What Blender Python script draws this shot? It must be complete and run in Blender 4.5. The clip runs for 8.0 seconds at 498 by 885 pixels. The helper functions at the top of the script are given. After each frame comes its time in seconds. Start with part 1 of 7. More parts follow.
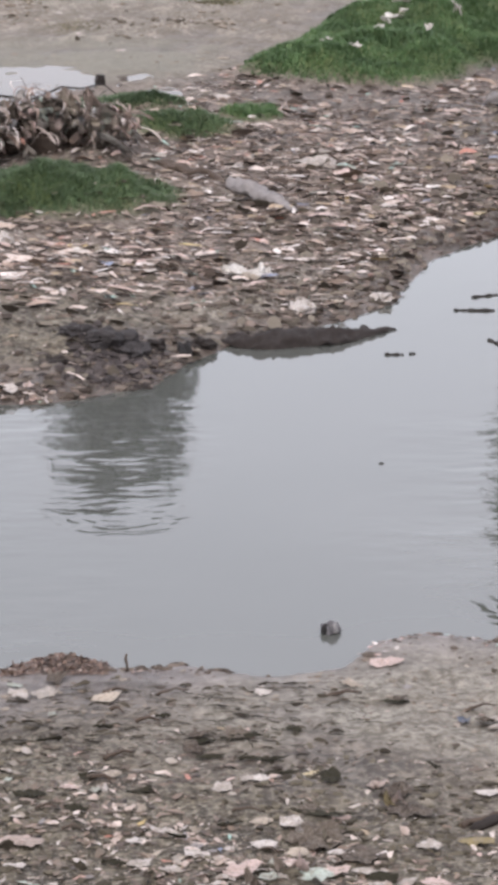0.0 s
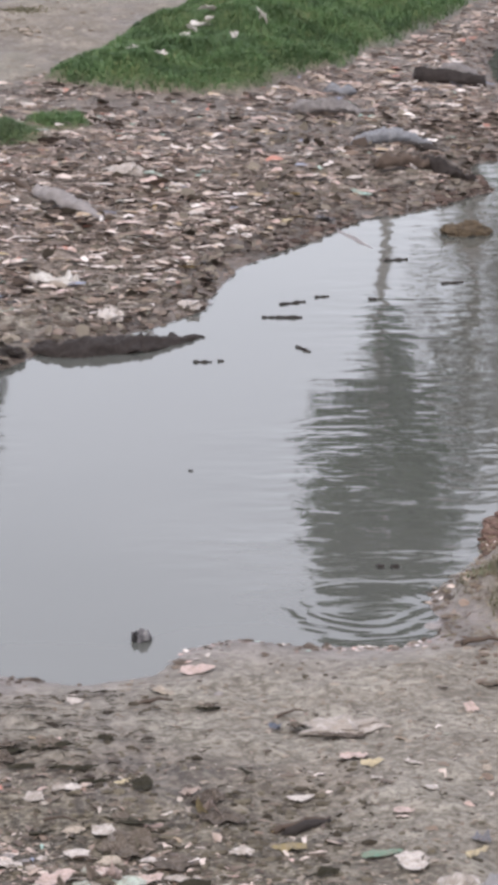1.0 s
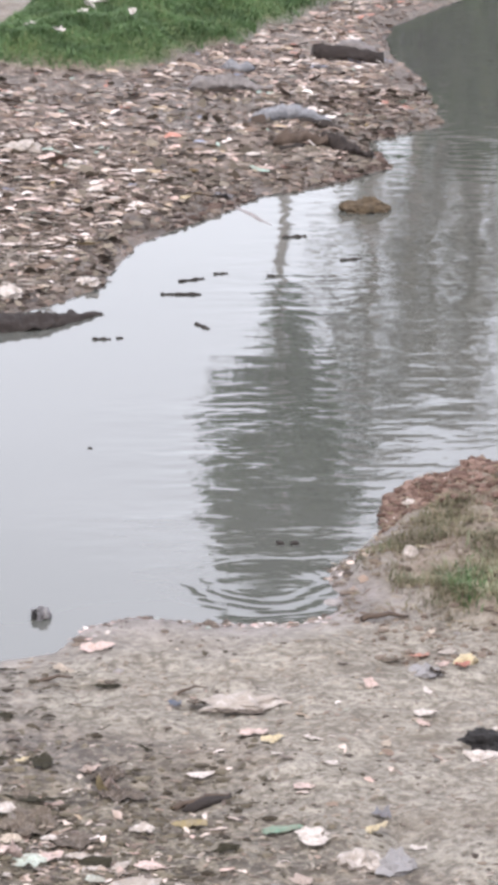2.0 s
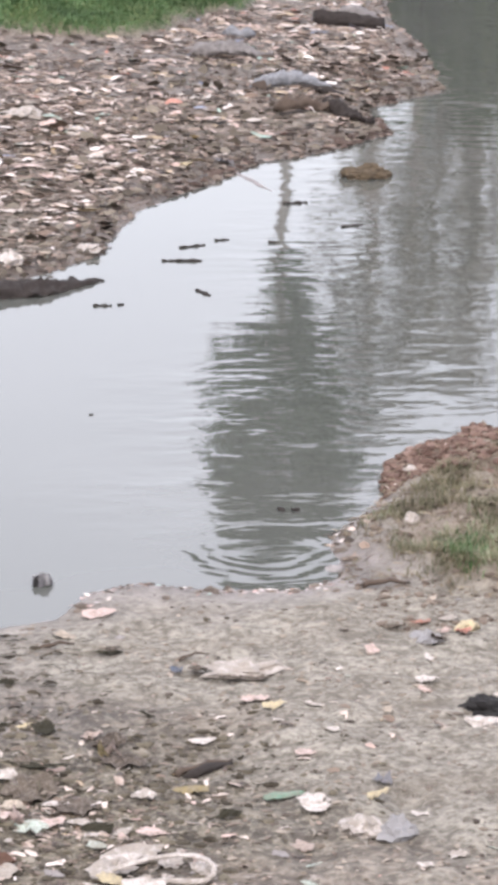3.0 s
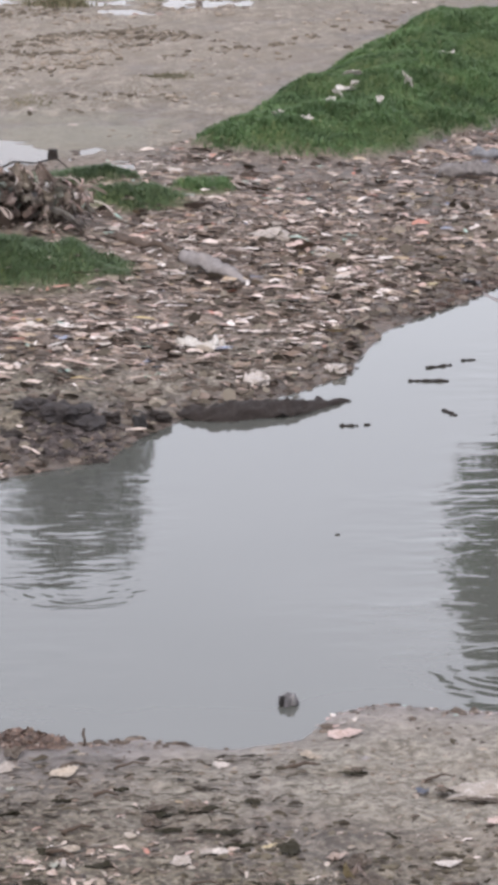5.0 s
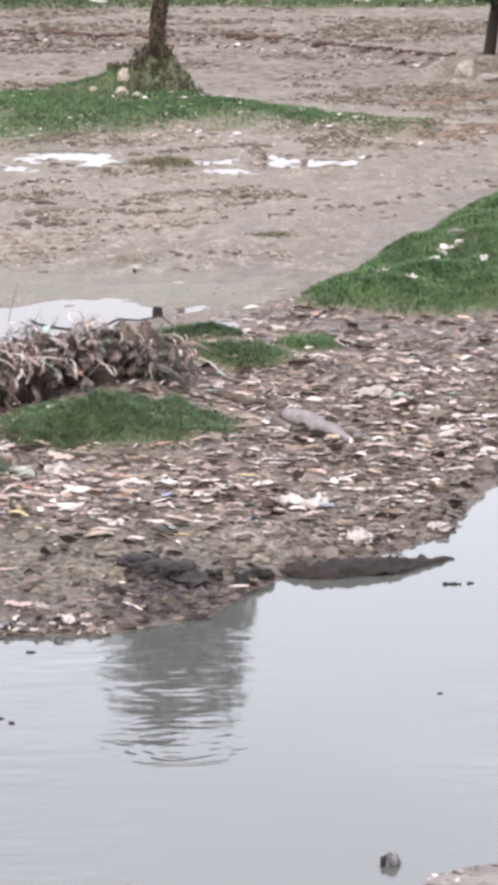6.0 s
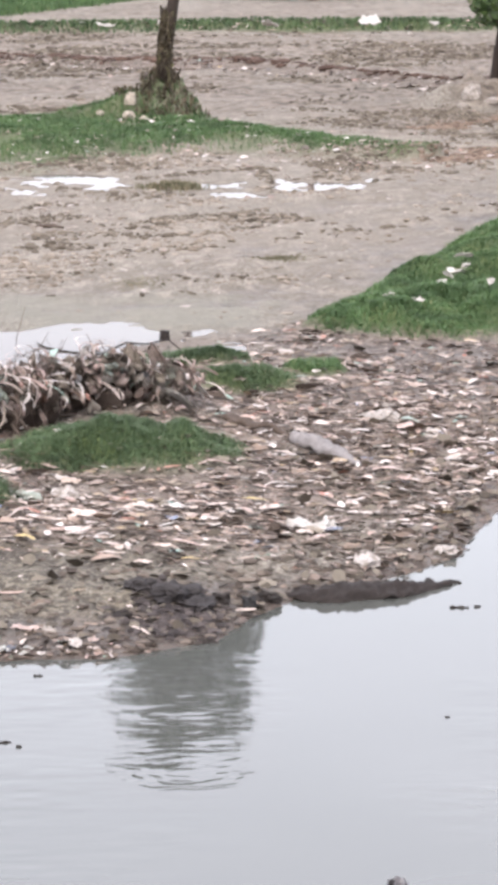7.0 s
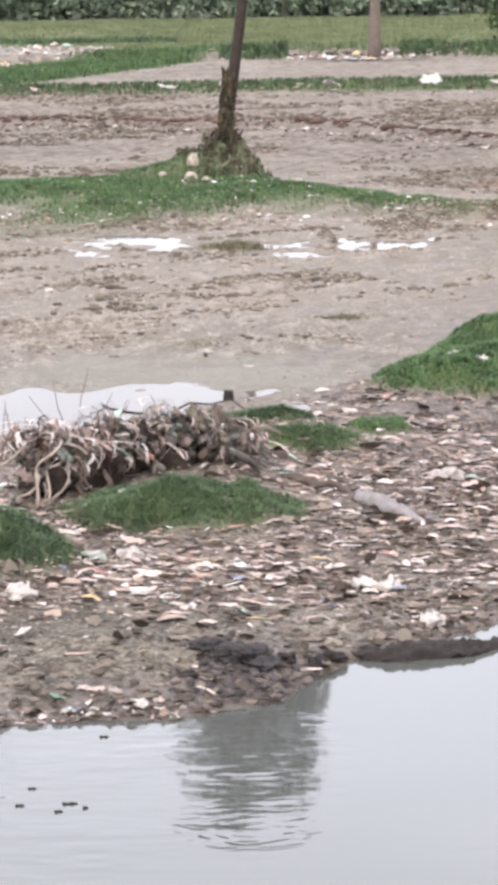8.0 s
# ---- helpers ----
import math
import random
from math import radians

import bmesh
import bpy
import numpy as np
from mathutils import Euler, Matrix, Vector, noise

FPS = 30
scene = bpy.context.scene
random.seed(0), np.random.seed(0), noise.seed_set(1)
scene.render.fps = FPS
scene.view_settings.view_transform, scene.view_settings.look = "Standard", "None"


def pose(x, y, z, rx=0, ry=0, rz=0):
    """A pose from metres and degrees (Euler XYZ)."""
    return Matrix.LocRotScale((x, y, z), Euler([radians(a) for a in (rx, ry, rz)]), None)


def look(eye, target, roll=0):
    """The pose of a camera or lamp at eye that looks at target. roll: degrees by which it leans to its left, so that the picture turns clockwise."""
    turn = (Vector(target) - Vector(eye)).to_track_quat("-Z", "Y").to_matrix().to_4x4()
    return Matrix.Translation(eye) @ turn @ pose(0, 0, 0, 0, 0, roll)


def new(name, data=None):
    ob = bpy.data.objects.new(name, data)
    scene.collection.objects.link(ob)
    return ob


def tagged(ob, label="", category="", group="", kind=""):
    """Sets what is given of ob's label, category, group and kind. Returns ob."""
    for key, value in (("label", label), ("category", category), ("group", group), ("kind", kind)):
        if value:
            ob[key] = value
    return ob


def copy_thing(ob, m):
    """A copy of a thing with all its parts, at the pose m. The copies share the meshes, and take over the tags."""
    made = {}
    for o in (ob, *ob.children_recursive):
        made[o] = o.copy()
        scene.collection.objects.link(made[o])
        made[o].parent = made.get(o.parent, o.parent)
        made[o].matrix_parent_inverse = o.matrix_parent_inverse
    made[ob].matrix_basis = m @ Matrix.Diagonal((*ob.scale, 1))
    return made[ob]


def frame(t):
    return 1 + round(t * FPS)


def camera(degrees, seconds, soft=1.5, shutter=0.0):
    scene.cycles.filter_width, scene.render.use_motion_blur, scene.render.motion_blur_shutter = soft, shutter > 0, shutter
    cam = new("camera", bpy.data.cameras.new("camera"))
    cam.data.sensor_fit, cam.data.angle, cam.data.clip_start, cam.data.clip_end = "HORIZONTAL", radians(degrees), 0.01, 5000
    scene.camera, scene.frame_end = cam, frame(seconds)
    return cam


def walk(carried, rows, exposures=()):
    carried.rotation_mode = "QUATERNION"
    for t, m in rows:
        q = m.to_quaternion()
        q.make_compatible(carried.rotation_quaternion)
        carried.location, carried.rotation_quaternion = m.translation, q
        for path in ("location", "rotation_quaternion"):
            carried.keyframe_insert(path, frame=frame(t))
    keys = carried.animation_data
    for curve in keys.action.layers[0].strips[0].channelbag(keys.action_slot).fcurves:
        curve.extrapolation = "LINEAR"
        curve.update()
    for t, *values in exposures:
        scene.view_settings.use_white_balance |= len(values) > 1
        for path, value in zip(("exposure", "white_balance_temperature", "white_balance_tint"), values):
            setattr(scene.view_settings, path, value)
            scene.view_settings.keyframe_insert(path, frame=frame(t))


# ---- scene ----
EYE_HEIGHT = 7.3
cam = camera(2 * math.degrees(math.atan(441 / 5500)), 8.0, soft=5.1)

# seconds, heading (to the right of +y), tilt, lean
PATH = [
    (0.0, 2.433, -15.921, 0.360),
    (0.5, 3.818, -15.783, 0.511),
    (1.0, 6.089, -15.741, 0.890),
    (1.5, 7.836, -16.103, 1.328),
    (1.7, 7.973, -16.123, 1.286),
    (2.8, 8.128, -16.455, 1.316),
    (3.0, 8.021, -16.749, 1.207),
    (3.5, 7.420, -17.850, 0.919),
    (4.0, 6.438, -18.195, 0.779),
    (4.5, 5.013, -16.957, 0.436),
    (5.0, 3.280, -14.585, 0.025),
    (5.2, 2.638, -13.652, -0.067),
    (6.3, 1.220, -11.484, -0.122),
    (6.5, 1.199, -11.440, -0.142),
    (7.0, 1.199, -11.248, -0.155),
    (7.5, 0.599, -10.372, -0.530),
    (8.0, 0.000, -10.140, -0.788),
]
EXPOSURES = [(0.0, 0.70), (0.5, 0.62), (1.0, 0.70), (1.5, 1.16), (3.0, 1.18), (3.5, 1.23), (4.0, 1.15), (4.5, 0.92), (4.8, 0.70), (5.2, 0.72), (6.3, 1.25), (8.0, 1.25)]
walk(cam, [(t, pose(0, 0, EYE_HEIGHT, 90 + p, 0, -yaw) @ pose(0, 0, 0, 0, 0, lean)) for t, yaw, p, lean in PATH], EXPOSURES)

# ---- light: a bright overcast day ----
world = bpy.data.worlds.new("overcast_sky")
scene.world = world
world.use_nodes = True
wn = world.node_tree
wn.nodes.clear()
sky = wn.nodes.new("ShaderNodeTexSky")
sky.sky_type = "NISHITA"
sky.sun_disc = False
sky.sun_elevation = radians(48)
sky.sun_rotation = radians(200)
sky.dust_density = 6.0
sky_strength = wn.nodes.new("ShaderNodeBackground")
sky_strength.inputs["Strength"].default_value = 0.05
wn.links.new(sky.outputs[0], sky_strength.inputs["Color"])
cloud = wn.nodes.new("ShaderNodeBackground")
cloud.inputs["Color"].default_value = (0.952, 0.936, 1.012, 1)
cloud.inputs["Strength"].default_value = 0.85
add = wn.nodes.new("ShaderNodeAddShader")
wout = wn.nodes.new("ShaderNodeOutputWorld")
wn.links.new(sky_strength.outputs[0], add.inputs[0])
wn.links.new(cloud.outputs[0], add.inputs[1])
wn.links.new(add.outputs[0], wout.inputs["Surface"])

sun = new("sun", bpy.data.lights.new("sun", "SUN"))
sun.data.energy = 0.6
sun.data.angle = radians(25)
sun.data.color = (1.0, 0.96, 0.9)
sun.matrix_world = look((-8, -22, 30), (0, 0, 0))


# ---- materials ----
def material(name):
    m = bpy.data.materials.new(name)
    m.use_nodes = True
    return m, m.node_tree, m.node_tree.nodes["Principled BSDF"]


def link(tree, a, b):
    tree.links.new(a, b)


def noise_node(tree, scale, detail=6.0, rough=0.6, vector=None):
    n = tree.nodes.new("ShaderNodeTexNoise")
    n.inputs["Scale"].default_value = scale
    n.inputs["Detail"].default_value = detail
    n.inputs["Roughness"].default_value = rough
    if vector is not None:
        link(tree, vector, n.inputs["Vector"])
    return n


def coords(tree, scale=(1, 1, 1)):
    """World-sized coordinates of the object."""
    c = tree.nodes.new("ShaderNodeTexCoord")
    m = tree.nodes.new("ShaderNodeMapping")
    m.inputs["Scale"].default_value = scale
    link(tree, c.outputs["Object"], m.inputs["Vector"])
    return m.outputs["Vector"]


def ramp(tree, fac, stops, steps=False):
    r = tree.nodes.new("ShaderNodeValToRGB")
    if steps:
        r.color_ramp.interpolation = "CONSTANT"
    e = r.color_ramp.elements
    e[0].position, e[0].color = stops[0][0], (*stops[0][1], 1)
    e[1].position, e[1].color = stops[1][0], (*stops[1][1], 1)
    for at, col in stops[2:]:
        x = e.new(at)
        x.color = (*col, 1)
    link(tree, fac, r.inputs["Fac"])
    return r.outputs["Color"]


def mix(tree, fac, a, b, kind="MIX"):
    n = tree.nodes.new("ShaderNodeMix")
    n.data_type = "RGBA"
    n.blend_type = kind
    for value, socket in ((fac, n.inputs[0]), (a, n.inputs[6]), (b, n.inputs[7])):
        if isinstance(value, bpy.types.NodeSocket):
            link(tree, value, socket)
        elif isinstance(value, tuple):
            socket.default_value = (*value, 1)
        else:
            socket.default_value = value
    return n.outputs[2]


def math_node(tree, op, a, b=0.0, clamp=False):
    n = tree.nodes.new("ShaderNodeMath")
    n.operation = op
    n.use_clamp = clamp
    for value, socket in ((a, n.inputs[0]), (b, n.inputs[1])):
        if isinstance(value, bpy.types.NodeSocket):
            link(tree, value, socket)
        else:
            socket.default_value = value
    return n.outputs[0]


def bump(tree, height, strength, distance, shader):
    b = tree.nodes.new("ShaderNodeBump")
    b.inputs["Strength"].default_value = strength
    b.inputs["Distance"].default_value = distance
    link(tree, height, b.inputs["Height"])
    link(tree, b.outputs[0], shader.inputs["Normal"])


def make_ground():
    m, t, s = material("muddy_ground")
    v = coords(t)
    big = noise_node(t, 0.35, 5, 0.6, v)
    mid = noise_node(t, 2.6, 6, 0.65, v)
    streaks = noise_node(t, 1.0, 6, 0.7, coords(t, (4.0, 7.0, 2.0)))
    fine = noise_node(t, 22.0, 4, 0.65, v)
    grit = noise_node(t, 60.0, 3, 0.7, v)
    place_xyz = t.nodes.new("ShaderNodeSeparateXYZ")
    link(t, v, place_xyz.inputs[0])
    field = math_node(t, "MULTIPLY", math_node(t, "SUBTRACT", place_xyz.outputs[1], 42.0), 0.3, True)
    clods = noise_node(t, 11.0, 4, 0.6, coords(t, (1.0, 1.25, 1.0)))
    dry = ramp(t, streaks.outputs["Fac"], [(0.40, (0.140, 0.126, 0.106)), (0.60, (0.270, 0.252, 0.222)), (0.5, (0.210, 0.193, 0.167))])
    dry = mix(t, 0.35, dry, ramp(t, big.outputs["Fac"], [(0.42, (0.150, 0.136, 0.114)), (0.58, (0.275, 0.256, 0.224))]))
    dry = mix(t, math_node(t, "ADD", 0.35, math_node(t, "MULTIPLY", field, 0.35)), dry, ramp(t, mid.outputs["Fac"], [(0.41, (0.095, 0.082, 0.067)), (0.59, (0.320, 0.298, 0.262)), (0.5, (0.205, 0.187, 0.160))]))
    # the near flat is smooth trodden silt, the far side crumbly
    crumbly = math_node(t, "ADD", 0.85, math_node(t, "MULTIPLY", math_node(t, "SUBTRACT", place_xyz.outputs[1], 25.0), 0.15, True))
    for noise_in, stops, tone in (
        (clods, [(0.38, (0.7, 0.7, 0.7)), (0.48, (0, 0, 0))], (0.074, 0.062, 0.049)),
        (clods, [(0.53, (0, 0, 0)), (0.62, (0.6, 0.6, 0.6))], (0.34, 0.312, 0.270)),
        (fine, [(0.40, (0.75, 0.75, 0.75)), (0.49, (0, 0, 0))], (0.084, 0.070, 0.055)),
        (fine, [(0.54, (0, 0, 0)), (0.64, (0.45, 0.45, 0.45))], (0.36, 0.334, 0.292)),
    ):
        dry = mix(t, math_node(t, "MULTIPLY", ramp(t, noise_in.outputs["Fac"], stops), crumbly), dry, tone)
    turned = t.nodes.new("ShaderNodeMapping")
    turned.inputs["Rotation"].default_value = (0, 0, radians(-40))
    link(t, v, turned.inputs["Vector"])
    drawn = t.nodes.new("ShaderNodeMapping")
    drawn.inputs["Scale"].default_value = (0.14, 1.0, 1)
    link(t, turned.outputs[0], drawn.inputs["Vector"])
    furrow_shade = noise_node(t, 1.0, 6, 0.7, drawn.outputs[0])
    near_field = math_node(t, "MULTIPLY", field, math_node(t, "MULTIPLY", math_node(t, "SUBTRACT", 66.0, place_xyz.outputs[1]), 0.3, True))
    # furrow shade put into the colour as thin dark slanting lines
    lines = math_node(t, "MULTIPLY", ramp(t, furrow_shade.outputs["Fac"], [(0.465, (0, 0, 0)), (0.535, (0, 0, 0)), (0.5, (0.9, 0.9, 0.9))]), near_field)
    dry = mix(t, lines, dry, (0.085, 0.070, 0.056))
    # broader furrow bands, also darkened in the colour
    furrows = noise_node(t, 1.0, 5, 0.7, coords(t, (0.35, 1.5, 1)))
    dry = mix(t, ramp(t, furrows.outputs["Fac"], [(0.40, (0.30, 0.30, 0.30)), (0.50, (0, 0, 0))]), dry, (0.105, 0.085, 0.067))
    dashes = noise_node(t, 1.0, 6, 0.75, coords(t, (3.2, 1.4, 1)))
    dash_field = math_node(t, "MULTIPLY", field, math_node(t, "MULTIPLY", math_node(t, "SUBTRACT", 112.0, place_xyz.outputs[1]), 0.3, True))
    dry = mix(t, math_node(t, "MULTIPLY", dash_field, ramp(t, dashes.outputs["Fac"], [(0.40, (0.75, 0.75, 0.75)), (0.48, (0, 0, 0))])), dry, (0.092, 0.077, 0.061))
    dry = mix(t, math_node(t, "MULTIPLY", dash_field, ramp(t, dashes.outputs["Fac"], [(0.54, (0, 0, 0)), (0.63, (0.65, 0.65, 0.65))])), dry, (0.36, 0.32, 0.275))
    tint = noise_node(t, 0.12, 3, 0.5, v)
    dry = mix(t, math_node(t, "ADD", ramp(t, tint.outputs["Fac"], [(0.42, (0, 0, 0)), (0.58, (0.3, 0.3, 0.3))]), math_node(t, "MULTIPLY", field, 0.32)), dry, (0.222, 0.192, 0.162))
    attr = t.nodes.new("ShaderNodeAttribute")
    attr.attribute_name = "zone"
    split = t.nodes.new("ShaderNodeSeparateColor")
    link(t, attr.outputs["Color"], split.inputs[0])
    wet, green, waste = split.outputs[0], split.outputs[1], split.outputs[2]
    dark_mud = ramp(t, mid.outputs["Fac"], [(0.36, (0.042, 0.033, 0.029)), (0.64, (0.13, 0.104, 0.090))])
    # ground under waste darkened, partly to paint the shade between its pieces
    col = mix(t, math_node(t, "MULTIPLY", waste, 0.85), dry, mix(t, ramp(t, clods.outputs["Fac"], [(0.42, (0, 0, 0)), (0.62, (1, 1, 1))]), dark_mud, (0.20, 0.158, 0.135)))
    soil_attr = t.nodes.new("ShaderNodeAttribute")
    soil_attr.attribute_name = "soil"
    soil_split = t.nodes.new("ShaderNodeSeparateColor")
    link(t, soil_attr.outputs["Color"], soil_split.inputs[0])
    trodden = mix(t, ramp(t, clods.outputs["Fac"], [(0.40, (0, 0, 0)), (0.60, (1, 1, 1))]), (0.040, 0.033, 0.024), (0.150, 0.130, 0.098))
    trodden = mix(t, ramp(t, mid.outputs["Fac"], [(0.46, (0.95, 0.95, 0.95)), (0.535, (0, 0, 0))]), trodden, (0.030, 0.024, 0.018))
    trodden = mix(t, ramp(t, fine.outputs["Fac"], [(0.50, (0, 0, 0)), (0.62, (0.55, 0.55, 0.55))]), trodden, (0.29, 0.265, 0.22))
    col = mix(t, math_node(t, "MULTIPLY", soil_split.outputs[0], 0.9), col, trodden)
    rough_field = mix(t, ramp(t, mid.outputs["Fac"], [(0.42, (0, 0, 0)), (0.58, (1, 1, 1))]), (0.075, 0.058, 0.046), (0.225, 0.188, 0.155))
    col = mix(t, soil_split.outputs[1], col, rough_field)
    silt = mix(t, big.outputs["Fac"], (0.160, 0.155, 0.128), (0.210, 0.200, 0.170))
    col = mix(t, soil_split.outputs[2], col, silt)
    # near the shore the wet mud's sky sheen is painted in as paler mauve
    shore_side = math_node(t, "SUBTRACT", 25.0, place_xyz.outputs[1], True)
    sheened_wet_mud = mix(t, shore_side, dark_mud, ramp(t, mid.outputs["Fac"], [(0.36, (0.100, 0.086, 0.083)), (0.64, (0.235, 0.208, 0.205))]))
    col = mix(t, math_node(t, "MULTIPLY", wet, math_node(t, "ADD", mid.outputs["Fac"], 0.35), True), col, sheened_wet_mud)
    moss = ramp(t, fine.outputs["Fac"], [(0.35, (0.03, 0.05, 0.014)), (0.7, (0.10, 0.13, 0.045))])
    col = mix(t, green, col, moss)
    col = mix(t, math_node(t, "SUBTRACT", 1.0, attr.outputs["Alpha"]), col, mix(t, clods.outputs["Fac"], (0.095, 0.068, 0.054), (0.28, 0.225, 0.187)))
    link(t, col, s.inputs["Base Color"])
    rough = math_node(t, "SUBTRACT", 0.9, math_node(t, "MULTIPLY", wet, 0.56))
    link(t, rough, s.inputs["Roughness"])
    s.inputs["Specular IOR Level"].default_value = 0.45
    h = math_node(t, "ADD", math_node(t, "ADD", fine.outputs["Fac"], math_node(t, "MULTIPLY", clods.outputs["Fac"], 2.0)), math_node(t, "MULTIPLY", grit.outputs["Fac"], 0.35))
    bump(t, h, 0.8, 0.035, s)
    return m


def make_water(name, ripple):
    m, t, s = material(name)
    v = coords(t)
    murk = noise_node(t, 0.25, 3, 0.5, v)
    col = ramp(t, murk.outputs["Fac"], [(0.3, (0.067, 0.071, 0.065)), (0.7, (0.085, 0.088, 0.082))])
    link(t, col, s.inputs["Base Color"])
    s.inputs["Roughness"].default_value = 0.035
    s.inputs["Specular Tint"].default_value = (1.0, 0.972, 0.965, 1)
    s.inputs["IOR"].default_value = 1.53 if ripple else 1.18
    if not ripple:
        # thin silt-laden water
        link(t, ramp(t, murk.outputs["Fac"], [(0.3, (0.085, 0.072, 0.066)), (0.7, (0.115, 0.10, 0.090))]), s.inputs["Base Color"])
        return m
    chop = noise_node(t, 1.0, 1.5, 0.5, coords(t, (1.6, 3.6, 1)))
    small = noise_node(t, 1.0, 2, 0.5, coords(t, (5.0, 9.0, 1)))
    # calm in mid-pond, livelier east and west; patches placed to fit the camera's view
    sep = t.nodes.new("ShaderNodeSeparateXYZ")
    link(t, v, sep.inputs[0])
    lean_x = math_node(t, "SUBTRACT", sep.outputs[0], math_node(t, "MULTIPLY", math_node(t, "SUBTRACT", sep.outputs[1], 21.0), 0.17))
    east = math_node(t, "MULTIPLY", math_node(t, "SUBTRACT", lean_x, 2.0), 0.5, True)
    west = math_node(t, "MULTIPLY", math_node(t, "SUBTRACT", 0.6, sep.outputs[0]), 0.5, True)
    lively = math_node(t, "ADD", math_node(t, "MULTIPLY", math_node(t, "MAXIMUM", east, west), 0.95), 0.05)
    east_chop = math_node(t, "MULTIPLY", math_node(t, "SUBTRACT", lean_x, 3.4), 0.6, True)
    lively = math_node(t, "ADD", lively, math_node(t, "MULTIPLY", math_node(t, "MULTIPLY", east_chop, 0.10), math_node(t, "MULTIPLY", math_node(t, "SUBTRACT", 41.0, sep.outputs[1]), 0.11, True)))
    patches = ramp(t, noise_node(t, 0.8, 3, 0.5, v).outputs["Fac"], [(0.38, (0.35, 0.35, 0.35)), (0.62, (1, 1, 1))])
    for cx, cy, reach, gain in ((3.7, 25.3, 1.9, 0.55), (-0.3, 24.6, 1.6, 0.35), (4.6, 30.5, 2.2, 0.2), (2.75, 22.7, 1.5, 0.9), (3.2, 24.4, 1.3, 0.6), (3.4, 22.0, 1.0, 0.7), (-0.1, 26.1, 1.4, 0.55)):
        away = t.nodes.new("ShaderNodeVectorMath")
        away.operation = "DISTANCE"
        link(t, v, away.inputs[0])
        away.inputs[1].default_value = (cx, cy, 0)
        spot = math_node(t, "MULTIPLY", math_node(t, "SUBTRACT", reach, away.outputs["Value"]), gain, True)
        lively = math_node(t, "ADD", lively, spot)
    lively = math_node(t, "MULTIPLY", lively, patches)
    h = math_node(t, "ADD", math_node(t, "MULTIPLY", chop.outputs["Fac"], 0.0068), math_node(t, "MULTIPLY", small.outputs["Fac"], 0.0019))
    h = math_node(t, "MULTIPLY", h, lively)
    # rings round a disturbance near the shore
    for cx, cy, reach, gain in ((3.12, 21.3, 0.78, 0.0013), (-0.03, 23.55, 0.66, 0.0007)):
        d = t.nodes.new("ShaderNodeVectorMath")
        d.operation = "DISTANCE"
        link(t, v, d.inputs[0])
        d.inputs[1].default_value = (cx, cy, 0)
        wave = math_node(t, "SINE", math_node(t, "MULTIPLY", math_node(t, "ADD", d.outputs["Value"], math_node(t, "MULTIPLY", chop.outputs["Fac"], 0.35 if cx > 0 else 0.8)), 42.0))
        fade = math_node(t, "MULTIPLY", math_node(t, "SUBTRACT", reach, d.outputs["Value"]), 5.0, True)
        core = math_node(t, "MULTIPLY", math_node(t, "SUBTRACT", d.outputs["Value"], 0.22), 4.0, True)
        ring = math_node(t, "MULTIPLY", math_node(t, "MULTIPLY", math_node(t, "MULTIPLY", wave, patches), fade), math_node(t, "MULTIPLY", core, gain))
        near_side = math_node(t, "ADD", 0.25, math_node(t, "MULTIPLY", math_node(t, "SUBTRACT", cy + 0.1, sep.outputs[1]), 4.0, True))
        h = math_node(t, "ADD", h, math_node(t, "MULTIPLY", ring, near_side))
    bump(t, h, 1.0, 1.0, s)
    return m


def make_leafy(name, dark, light, dry, dry_share=0.12):
    m, t, s = material(name)
    g = t.nodes.new("ShaderNodeNewGeometry")
    col = ramp(t, g.outputs["Random Per Island"], [(0.0, dark), (1.0 - dry_share, light), (1.0, dry)])
    patch = noise_node(t, 1.1, 4, 0.6, coords(t))
    col = mix(t, ramp(t, patch.outputs["Fac"], [(0.38, (0, 0, 0)), (0.62, (0.75, 0.75, 0.75))]), col, tuple(c * 0.55 for c in dark))
    link(t, col, s.inputs["Base Color"])
    s.inputs["Roughness"].default_value = 0.6
    s.inputs["Specular IOR Level"].default_value = 0.25
    return m


# the near-black entries stand for shaded gaps between the scraps
PALETTE = [
    (0.00, (0.37, 0.300, 0.262)), (0.15, (0.225, 0.170, 0.138)), (0.30, (0.49, 0.415, 0.375)), (0.41, (0.120, 0.086, 0.067)),
    (0.54, (0.43, 0.325, 0.295)), (0.63, (0.050, 0.036, 0.029)), (0.75, (0.57, 0.50, 0.465)), (0.82, (0.028, 0.021, 0.018)),
    (0.90, (0.30, 0.235, 0.160)), (0.93, (0.66, 0.61, 0.59)), (0.970, (0.40, 0.18, 0.14)), (0.982, (0.26, 0.38, 0.34)),
    (0.989, (0.50, 0.38, 0.17)), (0.995, (0.17, 0.21, 0.31)),
]
LARGE_PALETTE = [
    (0.00, (0.52, 0.445, 0.41)), (0.22, (0.31, 0.235, 0.195)), (0.36, (0.62, 0.565, 0.545)), (0.52, (0.50, 0.375, 0.345)), (0.64, (0.085, 0.062, 0.050)),
    (0.72, (0.68, 0.64, 0.62)), (0.80, (0.38, 0.30, 0.215)), (0.88, (0.46, 0.43, 0.40)), (0.93, (0.42, 0.20, 0.155)), (0.95, (0.30, 0.43, 0.385)), (0.97, (0.55, 0.43, 0.19)), (0.985, (0.22, 0.26, 0.36)),
]
